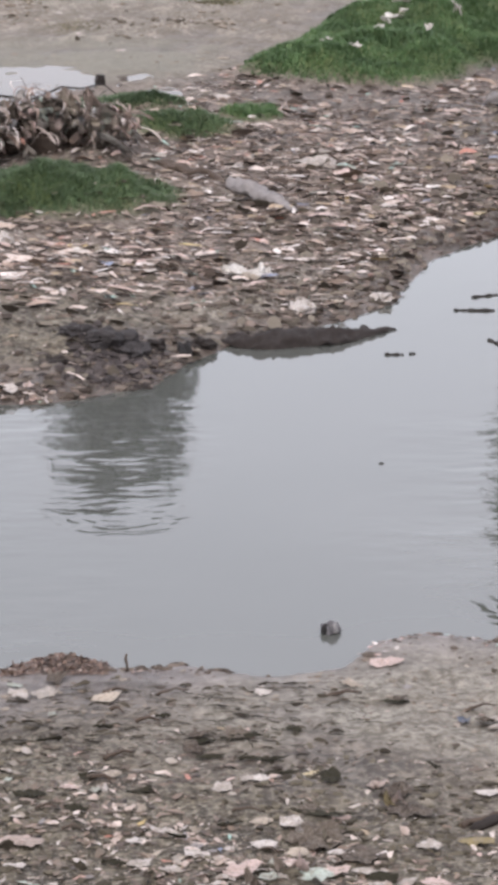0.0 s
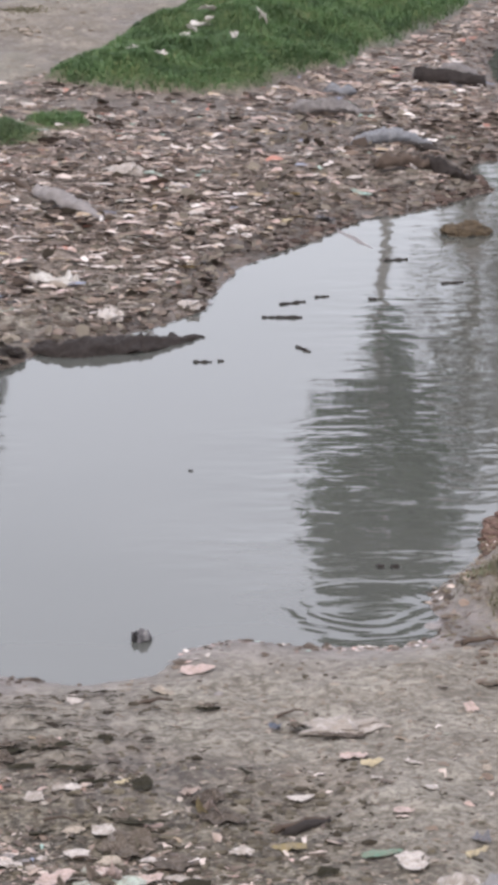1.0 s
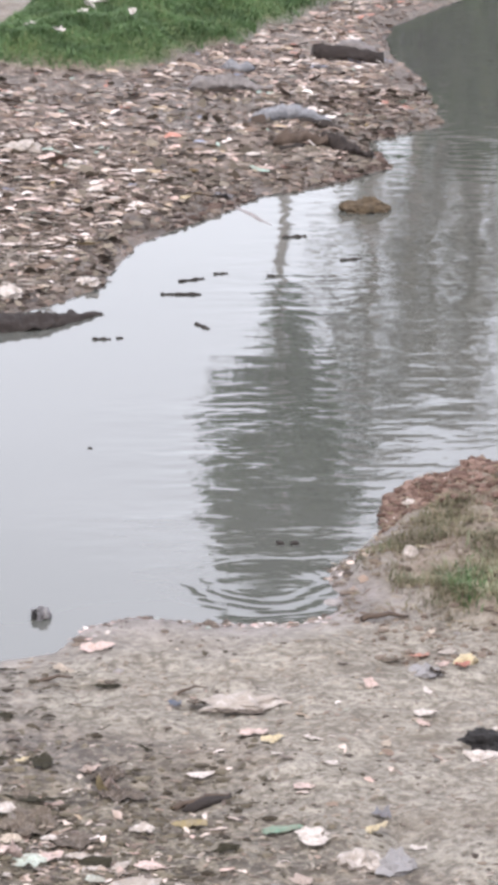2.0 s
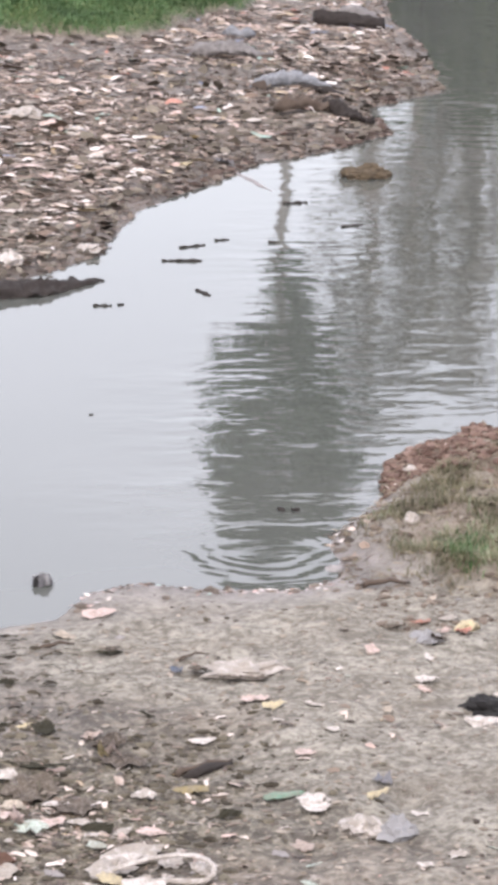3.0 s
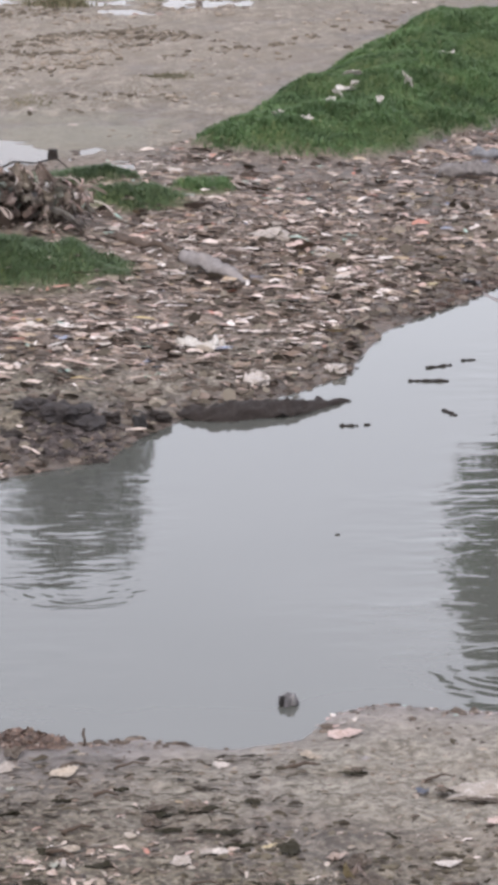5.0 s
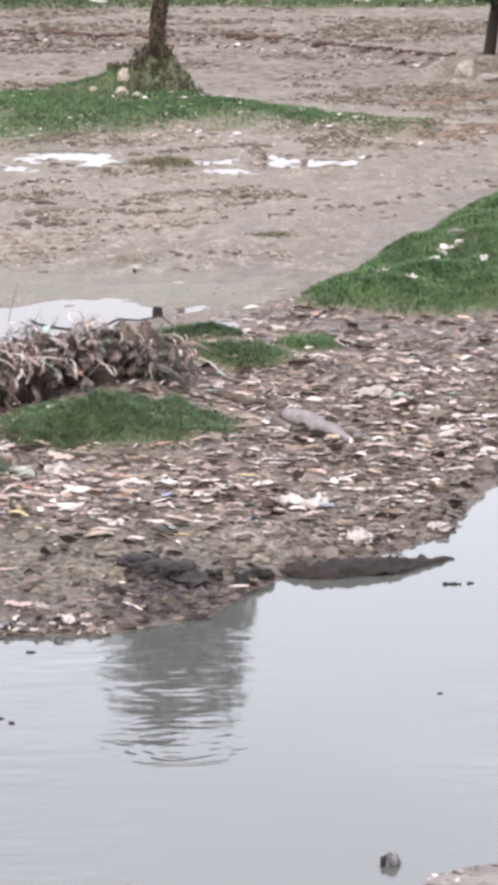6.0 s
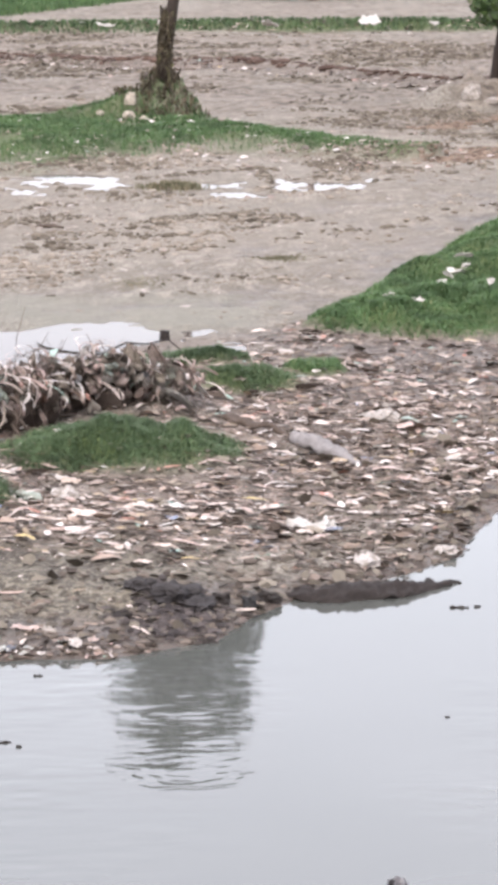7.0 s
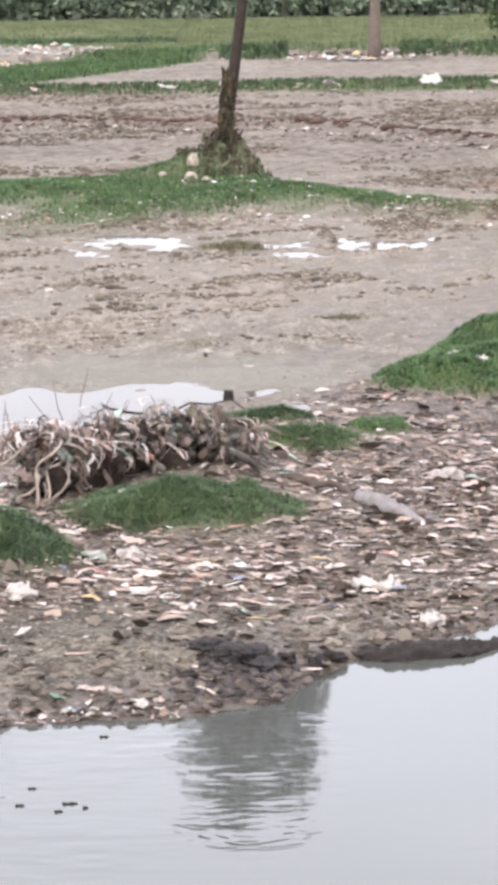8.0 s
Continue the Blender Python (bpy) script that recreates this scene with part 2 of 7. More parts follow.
PALE_PALETTE = [
    (0.00, (0.42, 0.36, 0.34)), (0.17, (0.21, 0.16, 0.143)), (0.32, (0.56, 0.51, 0.50)), (0.47, (0.10, 0.075, 0.066)),
    (0.58, (0.46, 0.345, 0.33)), (0.74, (0.66, 0.62, 0.61)), (0.85, (0.055, 0.042, 0.038)), (0.93, (0.42, 0.22, 0.18)), (0.965, (0.32, 0.43, 0.39)),
]
# stem colours darkened for the same shaded gaps
STRAW_PALETTE = [(0.0, (0.085, 0.064, 0.050)), (0.4, (0.155, 0.12, 0.098)), (0.7, (0.23, 0.19, 0.16)), (0.85, (0.048, 0.037, 0.031))]


def make_litter(name, palette):
    m, t, s = material(name)
    g = t.nodes.new("ShaderNodeNewGeometry")
    col = ramp(t, g.outputs["Random Per Island"], palette, True)
    dirt = noise_node(t, 14.0, 5, 0.65, coords(t))
    soil = ramp(t, dirt.outputs["Fac"], [(0.42, (0.0, 0.0, 0.0)), (0.68, (0.8, 0.8, 0.8))])
    col = mix(t, soil, col, (0.185, 0.134, 0.104))
    link(t, col, s.inputs["Base Color"])
    s.inputs["Roughness"].default_value = 0.55
    s.inputs["Specular IOR Level"].default_value = 0.3
    return m


def plain(name, colour, rough=0.6, soil=0.35, grain=9.0, dark=0.45, metal=0.0):
    """A single-coloured surface with stains and grain."""
    m, t, s = material(name)
    n = noise_node(t, grain, 6, 0.65, coords(t))
    shade = tuple(c * dark for c in colour)
    if "plastic" in name:
        shade = tuple(0.4 * c + 0.6 * d for c, d in zip(shade, (0.17, 0.135, 0.11)))
    col = mix(t, ramp(t, n.outputs["Fac"], [(0.4, (0, 0, 0)), (0.7, (1, 1, 1))]), colour, tuple(a * (1 - soil) + b * soil for a, b in zip(colour, shade)))
    fine = noise_node(t, grain * 5, 4, 0.7, coords(t))
    col = mix(t, math_node(t, "MULTIPLY", fine.outputs["Fac"], soil * 0.8), col, shade)
    if "plastic" in name or "paper" in name or "cloth" in name:
        caked = 0.65 if name.split("_")[0] in ("dirty", "faded", "pale", "beige") else 0.4
        # each piece is soiled in its own way: some nearly clean, some caked with mud
        info = t.nodes.new("ShaderNodeObjectInfo")
        shifted = t.nodes.new("ShaderNodeVectorMath")
        shifted.operation = "ADD"
        link(t, coords(t), shifted.inputs[0])
        link(t, math_node(t, "MULTIPLY", info.outputs["Random"], 40.0), shifted.inputs[1])
        cake = noise_node(t, 11.0, 6, 0.75, shifted.outputs[0])
        level = math_node(t, "ADD", cake.outputs["Fac"], math_node(t, "MULTIPLY", math_node(t, "SUBTRACT", info.outputs["Random"], 0.5), 0.22))
        col = mix(t, ramp(t, level, [(0.44, (0.08, 0.08, 0.08)), (0.56, (caked, caked, caked))]), col, (0.165, 0.138, 0.112))
        # creases painted in: fine noise darkens the colour as folds would
        crease_tone = noise_node(t, 55.0, 5, 0.7, shifted.outputs[0])
        col = mix(t, ramp(t, crease_tone.outputs["Fac"], [(0.40, (0.55, 0.55, 0.55)), (0.52, (0, 0, 0))]), col, (0.20, 0.172, 0.15))
    link(t, col, s.inputs["Base Color"])
    s.inputs["Roughness"].default_value = rough
    s.inputs["Specular IOR Level"].default_value = 0.3
    s.inputs["Metallic"].default_value = metal
    bump(t, fine.outputs["Fac"], 0.5, 0.02, s)
    return m


GROUND = make_ground()
POND = make_water("turbid_pond_water", True)
PUDDLE = make_water("puddle_water", False)
GRASS = make_leafy("grass_blades", (0.056, 0.108, 0.042), (0.104, 0.172, 0.070), (0.20, 0.20, 0.10), 0.06)
GRASS_DARK = make_leafy("rank_grass_blades", (0.058, 0.096, 0.048), (0.105, 0.155, 0.074), (0.18, 0.18, 0.11), 0.06)
GRASS_DRY = make_leafy("dry_grass_blades", (0.125, 0.155, 0.075), (0.185, 0.215, 0.110), (0.26, 0.24, 0.15), 0.15)
SPOIL_WEEDS = make_leafy("olive_weeds", (0.105, 0.100, 0.058), (0.200, 0.188, 0.120), (0.29, 0.235, 0.18), 0.4)
SPOIL_WEEDS_PALE = make_leafy("grey_green_weeds", (0.14, 0.17, 0.10), (0.25, 0.28, 0.18), (0.33, 0.29, 0.22), 0.2)
LEAVES = make_leafy("tree_leaves", (0.022, 0.045, 0.014), (0.07, 0.11, 0.034), (0.13, 0.13, 0.05), 0.1)
# beige chosen to tint what the river mirrors of the unseen trees
SPARSE_LEAVES = make_leafy("sparse_beige_leaves", (0.185, 0.168, 0.142), (0.275, 0.25, 0.215), (0.23, 0.22, 0.15), 0.1)
# leaf colour greyed so the crown's reflection in the pond turns grey
DULL_LEAVES = make_leafy("dull_leaves", (0.040, 0.040, 0.036), (0.092, 0.090, 0.076), (0.12, 0.11, 0.08), 0.1)
# leaf colour lightened to carry the haze over the distant hedge
HAZED_LEAVES = make_leafy("hazed_hedge_leaves", (0.140, 0.185, 0.130), (0.215, 0.255, 0.185), (0.20, 0.21, 0.13), 0.1)
LITTER = make_litter("mixed_waste", PALETTE)
LARGE_LITTER = make_litter("large_waste", LARGE_PALETTE)
HUNG = make_litter("hanging_waste", PALE_PALETTE)
TRODDEN = make_litter("trodden_waste", [(0.0, (0.10, 0.082, 0.066)), (0.25, (0.20, 0.178, 0.15)), (0.45, (0.058, 0.048, 0.04)), (0.65, (0.28, 0.25, 0.22)), (0.80, (0.14, 0.11, 0.09)), (0.92, (0.44, 0.40, 0.37)), (0.97, (0.34, 0.22, 0.19))])
CHIPS = make_litter("pressed_chips", [(0.0, (0.30, 0.265, 0.24)), (0.4, (0.24, 0.205, 0.18)), (0.62, (0.12, 0.10, 0.083)), (0.75, (0.40, 0.355, 0.335)), (0.92, (0.52, 0.48, 0.465))])
SHORE_CRUST = make_litter("shore_crust", [(0.0, (0.13, 0.100, 0.086)), (0.3, (0.065, 0.049, 0.042)), (0.5, (0.19, 0.150, 0.132)), (0.75, (0.042, 0.031, 0.027)), (0.88, (0.25, 0.205, 0.185))])
STRAW = make_litter("old_straw", STRAW_PALETTE)
BARK = plain("tree_bark", (0.050, 0.037, 0.031), 0.9, 0.85, 7.0, 0.3)
CREEPER = make_leafy("withered_creeper", (0.042, 0.034, 0.024), (0.115, 0.090, 0.062), (0.15, 0.14, 0.07), 0.25)
WET_AND_SHADE_WOOD = plain("waterlogged_wood", (0.028, 0.022, 0.020), 0.8, 0.7, 22.0)
DARK_FORM = plain("sodden_wood", (0.040, 0.031, 0.029), 0.8, 0.9, 26.0, 0.25)
PALE_WOOD = plain("mud_caked_wood", (0.26, 0.24, 0.24), 0.8, 0.6, 10.0)
GREY_WOOD = plain("weathered_grey_wood", (0.23, 0.212, 0.212), 0.8, 0.8, 14.0, 0.35)
SLATE_WOOD = plain("weathered_blue_grey_wood", (0.26, 0.267, 0.295), 0.75, 0.8, 14.0, 0.3)
BROWN_WOOD = plain("brown_wood", (0.095, 0.070, 0.056), 0.8, 0.7, 12.0)
PAPER = plain("beige_paper", (0.46, 0.40, 0.34), 0.85, 0.5, 9.0, 0.5)
BOTTLE = plain("dull_bottle", (0.13, 0.125, 0.135), 0.5, 0.6, 20.0, 0.4)
CLEAN_PLASTIC = plain("white_plastic", (0.58, 0.565, 0.55), 0.5, 0.2, 9.0, 0.6)
WHITE_PLASTIC = plain("dirty_white_plastic", (0.55, 0.512, 0.495), 0.5, 0.5, 9.0, 0.5)
PINK_PLASTIC = plain("faded_pink_plastic", (0.52, 0.405, 0.385), 0.55, 0.45, 9.0, 0.5)
YELLOW_PLASTIC = plain("yellow_plastic", (0.50, 0.43, 0.27), 0.55, 0.5, 9.0, 0.5)
BLUE_PLASTIC = plain("blue_plastic", (0.065, 0.10, 0.17), 0.55, 0.5, 9.0, 0.5)
PALE_GREEN = plain("pale_green_plastic", (0.40, 0.47, 0.43), 0.5, 0.4, 9.0, 0.6)
GREEN_PLASTIC = plain("green_plastic", (0.12, 0.28, 0.21), 0.55, 0.5, 9.0, 0.5)
RED_PLASTIC = plain("red_plastic", (0.36, 0.13, 0.10), 0.5, 0.4, 9.0, 0.5)
BLACK_PLASTIC = plain("black_sacking", (0.018, 0.017, 0.018), 0.8, 0.4, 9.0, 0.5)
GREY_PLASTIC = plain("grey_sacking", (0.235, 0.228, 0.235), 0.5, 0.5, 9.0, 0.5)
ROTTEN_RAG = plain("rotten_rag", (0.030, 0.027, 0.017), 0.9, 0.6, 16.0, 0.4)
MUDDY_YELLOW = plain("muddy_yellow_cloth", (0.27, 0.22, 0.115), 0.8, 0.6, 16.0, 0.5)
LIME_PLASTIC = plain("lime_plastic", (0.30, 0.43, 0.10), 0.5, 0.5, 18.0, 0.5)
BROWN_CLOTH = plain("brown_cloth", (0.034, 0.024, 0.019), 0.9, 0.5, 9.0, 0.5)
BEIGE_CLOTH = plain("beige_cloth", (0.30, 0.245, 0.21), 0.9, 0.6, 12.0, 0.4)
PALE_STEM = plain("bleached_stems", (0.40, 0.335, 0.29), 0.85, 0.6, 12.0, 0.5)
RUST_CLOTH = plain("rust_fabric", (0.115, 0.066, 0.050), 0.9, 0.6, 14.0, 0.4)
SLATE_CLOTH = plain("slate_sacking", (0.043, 0.038, 0.039), 0.85, 0.6, 26.0, 0.5)
STONE = plain("pale_stone", (0.27, 0.235, 0.205), 0.85, 0.5, 8.0, 0.5)
CHALK = plain("pale_rock", (0.42, 0.37, 0.31), 0.9, 0.6, 8.0, 0.4)
MUD_LUMP = plain("mossy_mud", (0.115, 0.085, 0.055), 0.9, 0.95, 15.0, 0.25)


# ---- the lie of the land ----
NEAR_SHORE = [(-150, 12), (-60, 16), (-12, 19.0), (-4, 19.6), (-0.8, 19.95), (-0.44, 20.22), (0.0, 19.97), (0.42, 20.02), (1.0, 19.77),
              (1.5, 19.94), (1.66, 20.25), (1.78, 20.47), (2.1, 20.63), (2.72, 20.45), (3.3, 20.42), (3.57, 20.66), (3.64, 21.04), (3.60, 21.3), (3.68, 21.62),
              (3.97, 22.05), (4.22, 22.46), (4.28, 22.9), (4.40, 23.38), (4.72, 23.42), (4.94, 23.60), (5.18, 24.02), (5.5, 24.16), (7, 24.8), (12, 26), (40, 33), (150, 58)]
FAR_SHORE = [(150, 98), (45, 76), (25, 72), (18, 69), (14, 60), (10.8, 51.5), (10.04, 50.2), (8.95, 48.3), (8.65, 47.1), (8.44, 45.5), (8.48, 43.0),
             (8.05, 39.6), (7.44, 39.1), (6.86, 38.5), (6.89, 36.84), (6.38, 36.33), (6.03, 35.89), (5.57, 35.5), (5.05, 35.19), (4.73, 34.71),
             (4.39, 34.1), (4.02, 33.66), (3.65, 33.15), (3.35, 32.67), (2.91, 31.21), (2.81, 30.71), (2.30, 30.05), (1.66, 29.36), (1.05, 28.95), (0.86, 28.62),
             (0.64, 28.28), (0.44, 27.85), (0.30, 27.42), (-0.05, 27.22), (-0.40, 26.98), (-0.74, 26.80), (-1.35, 26.82), (-2.24, 26.63), (-5, 26.2), (-15, 25), (-60, 22), (-150, 18)]
SHORE = np.array(NEAR_SHORE + FAR_SHORE, float)


def shore_distance(x, y):
    """Metres from the waterline: positive on land, negative in the water."""
    p = np.stack([np.asarray(x, float), np.asarray(y, float)], -1)
    a, b = SHORE, np.roll(SHORE, -1, 0)
    best = np.full(p.shape[:-1], 1e9)
    inside = np.zeros(p.shape[:-1], bool)
    for (ax, ay), (bx, by) in zip(a, b):
        ex, ey = bx - ax, by - ay
        s = np.clip(((p[..., 0] - ax) * ex + (p[..., 1] - ay) * ey) / (ex * ex + ey * ey), 0, 1)
        best = np.minimum(best, np.hypot(p[..., 0] - ax - s * ex, p[..., 1] - ay - s * ey))
        cross = (ay > p[..., 1]) != (by > p[..., 1])
        inside ^= cross & (p[..., 0] < (bx - ax) * (p[..., 1] - ay) / (by - ay + 1e-12) + ax)
    return np.where(inside, -best, best)


def value_noise(x, y, seed=0):
    """Smooth noise in -1..1 on arrays, one wave a metre."""
    xi, yi = np.floor(x), np.floor(y)
    fx, fy = x - xi, y - yi
    fx, fy = fx * fx * (3 - 2 * fx), fy * fy * (3 - 2 * fy)

    def corner(i, j):
        n = np.sin((xi + i) * 127.1 + (yi + j) * 311.7 + seed * 74.7) * 43758.5453
        return (n - np.floor(n)) * 2 - 1

    return (corner(0, 0) * (1 - fx) + corner(1, 0) * fx) * (1 - fy) + (corner(0, 1) * (1 - fx) + corner(1, 1) * fx) * fy


def fractal(x, y, octaves=4, seed=0):
    return sum(value_noise(x * 2 ** k, y * 2 ** k, seed + k) / 2 ** k for k in range(octaves))


# rises of the ground: x, y, half width, half depth, height
MOUNDS = [
    (-0.72, 34.3, 1.35, 1.0, 0.44), (-2.85, 31.9, 1.05, 1.0, 0.46), (0.05, 40.4, 0.85, 0.6, 0.30), (0.75, 38.7, 0.75, 0.5, 0.22),
    (1.70, 39.8, 0.42, 0.45, 0.16), (-2.5, 35.3, 0.8, 0.6, 0.12), (-1.5, 36.3, 1.0, 0.6, 0.15), (-0.6, 36.7, 0.9, 0.6, 0.15), (0.0, 37.1, 0.55, 0.5, 0.12),
    (-0.35, 72.6, 0.58, 0.65, 0.66), (-1.15, 72.3, 0.75, 0.7, 0.45), (7.6, 78.5, 1.6, 1.6, 0.6),
    (4.75, 22.9, 0.75, 0.85, 0.07), (4.6, 21.2, 0.7, 1.1, 0.09), (5.6, 22.3, 1.2, 1.7, 0.10), (5.5, 20.4, 1.2, 1.1, 0.08),
    (-0.5, 28.8, 0.8, 0.5, 0.06), (0.15, 72.2, 0.45, 0.5, 0.32), (-2.0, 72.0, 0.9, 0.8, 0.24), (-0.5, 20.02, 0.40, 0.18, 0.08), (0.42, 19.9, 0.14, 0.10, 0.06), (1.75, 20.28, 0.18, 0.12, 0.05), (2.25, 20.48, 0.25, 0.12, 0.04),
]
# hollows that hold rain: x, y, half width, half depth
HOLLOWS = [(-2.4, 41.5, 2.5, 2.1), (-2.45, 61.2, 1.35, 2.0), (1.1, 60.4, 1.45, 1.9), (3.35, 60.6, 0.95, 1.1), (0.08, 42.75, 0.30, 0.40), (-1.0, 42.3, 0.8, 0.9)]
PUDDLE_LEVEL = 0.335


def ridge_line(x):
    """The low earth ridge that runs slantwise across the far field."""
    return np.interp(x, [-30, -5.2, -1.3, 3.5, 6.7, 30], [98, 92.8, 91.9, 88.8, 84.2, 66]) + 0.5 * np.sin(x * 0.9)


def strip_middle(x):
    return np.interp(x, [-14, -6, -2, 1, 3.4, 5.0, 9], [68, 68.5, 69.5, 69.0, 66.6, 65.4, 66.5])


def strip_width(x):
    return np.interp(x, [-14, -6, -2, 1, 3.4, 4.8, 5.6], [4.5, 5.2, 4.4, 2.6, 1.2, 0.6, 0.0])


def green_bank(x, y):
    """A grassed bank that slants across the far fields, 0 outside."""
    low, high = 110 + np.clip(x + 8.6, 0, 8) * 2.2, 122.5 + np.clip(x + 9.5, -9, 8.6) * 1.9
    return np.clip((-0.9 - x) * 0.9, 0, 1) * np.clip((y - low) * 0.35, 0, 1) * np.clip((high - y) * 0.35, 0, 1)


def waste_plot(x, y):
    """A bare plot strewn with pale waste behind the grassed bank."""
    return np.clip((-5.3 - x) * 0.7, 0, 1) * np.clip((y - 121 - np.clip(x + 9.5, -9, 9) * 1.9) * 0.4, 0, 1) * np.clip((140.5 - y) * 0.5, 0, 1)


def slope_grass(x, y):
    """How deep a place lies in the green slope on the far bank, 0 outside."""
    west = x - (1.55 + (y - 43.2) * 0.345) + 0.09 * fractal(x * 1.1, y * 0.7, 3, 180)
    front = y - np.interp(x, [1.5, 2.5, 3.7, 4.3, 4.9, 6.0, 7.8, 10], [43.1, 42.3, 42.2, 41.9, 43.6, 45.0, 48.6, 54]) + 0.3 * fractal(x * 1.2, y * 0.8, 3, 185)
    return np.clip(np.minimum(west * 0.9, np.minimum(front * 0.6, (58.5 - y) * 0.4)), 0, None)


def height(x, y):
    x, y = np.asarray(x, float), np.asarray(y, float)
    s = shore_distance(x, y)
    far = y > 26
    edge = np.where(far, 0.10 * (1 - np.exp(-np.clip(s, 0, None) / 0.55)), 0.025 * (1 - np.exp(-np.clip(s, 0, None) / 0.15)))
    land = edge + np.where(far, 0.30, 0.32) * (1 - np.exp(-np.clip(s, 0, None) / np.where(far, 4.5, 5.0)))
    ripple = np.clip(s * 1.5, 0, 1)
    waste = ripple * np.exp(-(np.clip(s - 6, 0, None) / 5) ** 2) * (y < 60)
    rough = 0.035 * fractal(x * 0.9, y * 0.9, 3, 3) + 0.03 * fractal(x * 3.1, y * 3.1, 3, 8) * waste + 0.014 * fractal(x * 5, y * 5, 2, 11)
    furrow = np.clip((y - 42) / 3, 0, 1) * np.clip((64 - y) / 4, 0, 1) + np.clip((y - 75) / 3, 0, 1) * np.clip((112 - y) / 5, 0, 1)
    rough = rough + 0.028 * furrow * fractal(x * 0.8 + y * 0.25, y * 2.2, 3, 14) * np.where(s > 3, 1, 0)
    rough = rough + 0.05 * np.exp(-((s - 0.5) / 0.5) ** 2) * np.clip(fractal(x * 1.7, y * 1.7, 3, 17), -0.2, 1)
    lumpy = np.exp(-((x + 1.0) / 3.0) ** 2 - ((y - 29.0) / 2.2) ** 2) * far
    rough = rough + lumpy * (0.055 * np.abs(fractal(x * 1.5 + y * 0.3, y * 2.0, 3, 160)) + 0.02 * fractal(x * 4, y * 5, 2, 165))
    west_bank = (~far) * np.clip((2.6 - x) * 0.5, 0, 1) * np.clip((19.5 - y) * 0.7, 0, 1)
    rough = rough + west_bank * 0.03 * np.abs(fractal(x * 2.2, y * 2.2, 3, 170))
    z = land + rough * ripple
    for cx, cy, rx, ry, hh in MOUNDS:
        d = ((x - cx) / rx) ** 2 + ((y - cy) / ry) ** 2
        z = z + hh * np.exp(-1.25 * d ** 1.5) * (1 + 0.35 * fractal(x * 2.3, y * 2.3, 3, 5)) * np.clip(s * 4, 0, 1)
    z = z + 0.05 * np.exp(-(((x - 5.0) / 1.0) ** 2 + ((y - 23.5) / 0.5) ** 2)) * np.clip(s * 5, 0, 1)
    spoil = np.exp(-(((x - 5.0) / 1.3) ** 2 + ((y - 21.9) / 2.3) ** 2) ** 2) * np.clip(s * 3, 0, 1)
    z = z + spoil * (0.05 * fractal(x * 3.7, y * 3.7, 3, 150) + 0.03 * np.abs(fractal(x * 7, y * 7, 2, 155)))
    deep = slope_grass(x, y)
    z = z + 0.55 * (1 - np.exp(-deep * 1.1)) + 0.17 * np.clip(deep, 0, 1) * fractal(x * 1.1, y * 0.8, 3, 190)
    w = strip_width(x)
    z = z + np.where(w > 0, 0.30 * np.exp(-((y - strip_middle(x)) / np.maximum(w, 0.1)) ** 4), 0)
    z = z + 0.22 * np.exp(-((y - ridge_line(x)) / 0.7) ** 2) * (np.abs(x) < 30)
    for row, hh in ((107.0, 0.30), (127.5, 0.35)):
        z = z + hh * np.exp(-((y - row - 0.6 * np.sin(x * 0.3)) / 0.7) ** 2)
    for cx, cy, rx, ry in HOLLOWS:
        d = np.sqrt(((x - cx) / rx) ** 2 + ((y - cy) / ry) ** 2)
        level = PUDDLE_LEVEL - np.where(cy < 50, 0.045, 0.012) + np.where(cy < 50, 0.04, 0.06) * fractal(x * 1.3, y * 1.1, 4, 21) + 0.05 * d ** 2
        k = np.clip((1.35 - d) * 2.5, 0, 1)
        z = z * (1 - k) + level * k
    return np.where(s > 0, z, -0.9 * (1 - np.exp(np.clip(s, None, 0) * 0.9)))


def ground_z(x, y):
    return float(height(np.array([x]), np.array([y]))[0])


def spaced(knots):
    """Grid lines: stretches of (start, step), ending at the last start."""
    out = []
    for (a, step), (b, _) in zip(knots, knots[1:]):
        n = max(1, round((b - a) / step))
        out += list(np.linspace(a, b, n, endpoint=False))
    return np.array(out + [knots[-1][0]])


def from_arrays(name, verts, faces, mat, parent=None, smooth=False):
    """One mesh object out of arrays."""
    me = bpy.data.meshes.new(name)
    me.from_pydata([tuple(v) for v in np.asarray(verts, float).tolist()], [], [tuple(f) for f in np.asarray(faces).tolist()])
    me.materials.append(mat)
    if smooth:
        me.polygons.foreach_set("use_smooth", [True] * len(me.polygons))
    me.update()
    ob = new(name, me)
    if parent is not None:
        ob.parent = parent
    return ob


def grid_faces(nx, ny):
    i, j = np.meshgrid(np.arange(nx - 1), np.arange(ny - 1))
    a = (j * nx + i).ravel()
    return np.stack([a, a + 1, a + nx + 1, a + nx], -1)


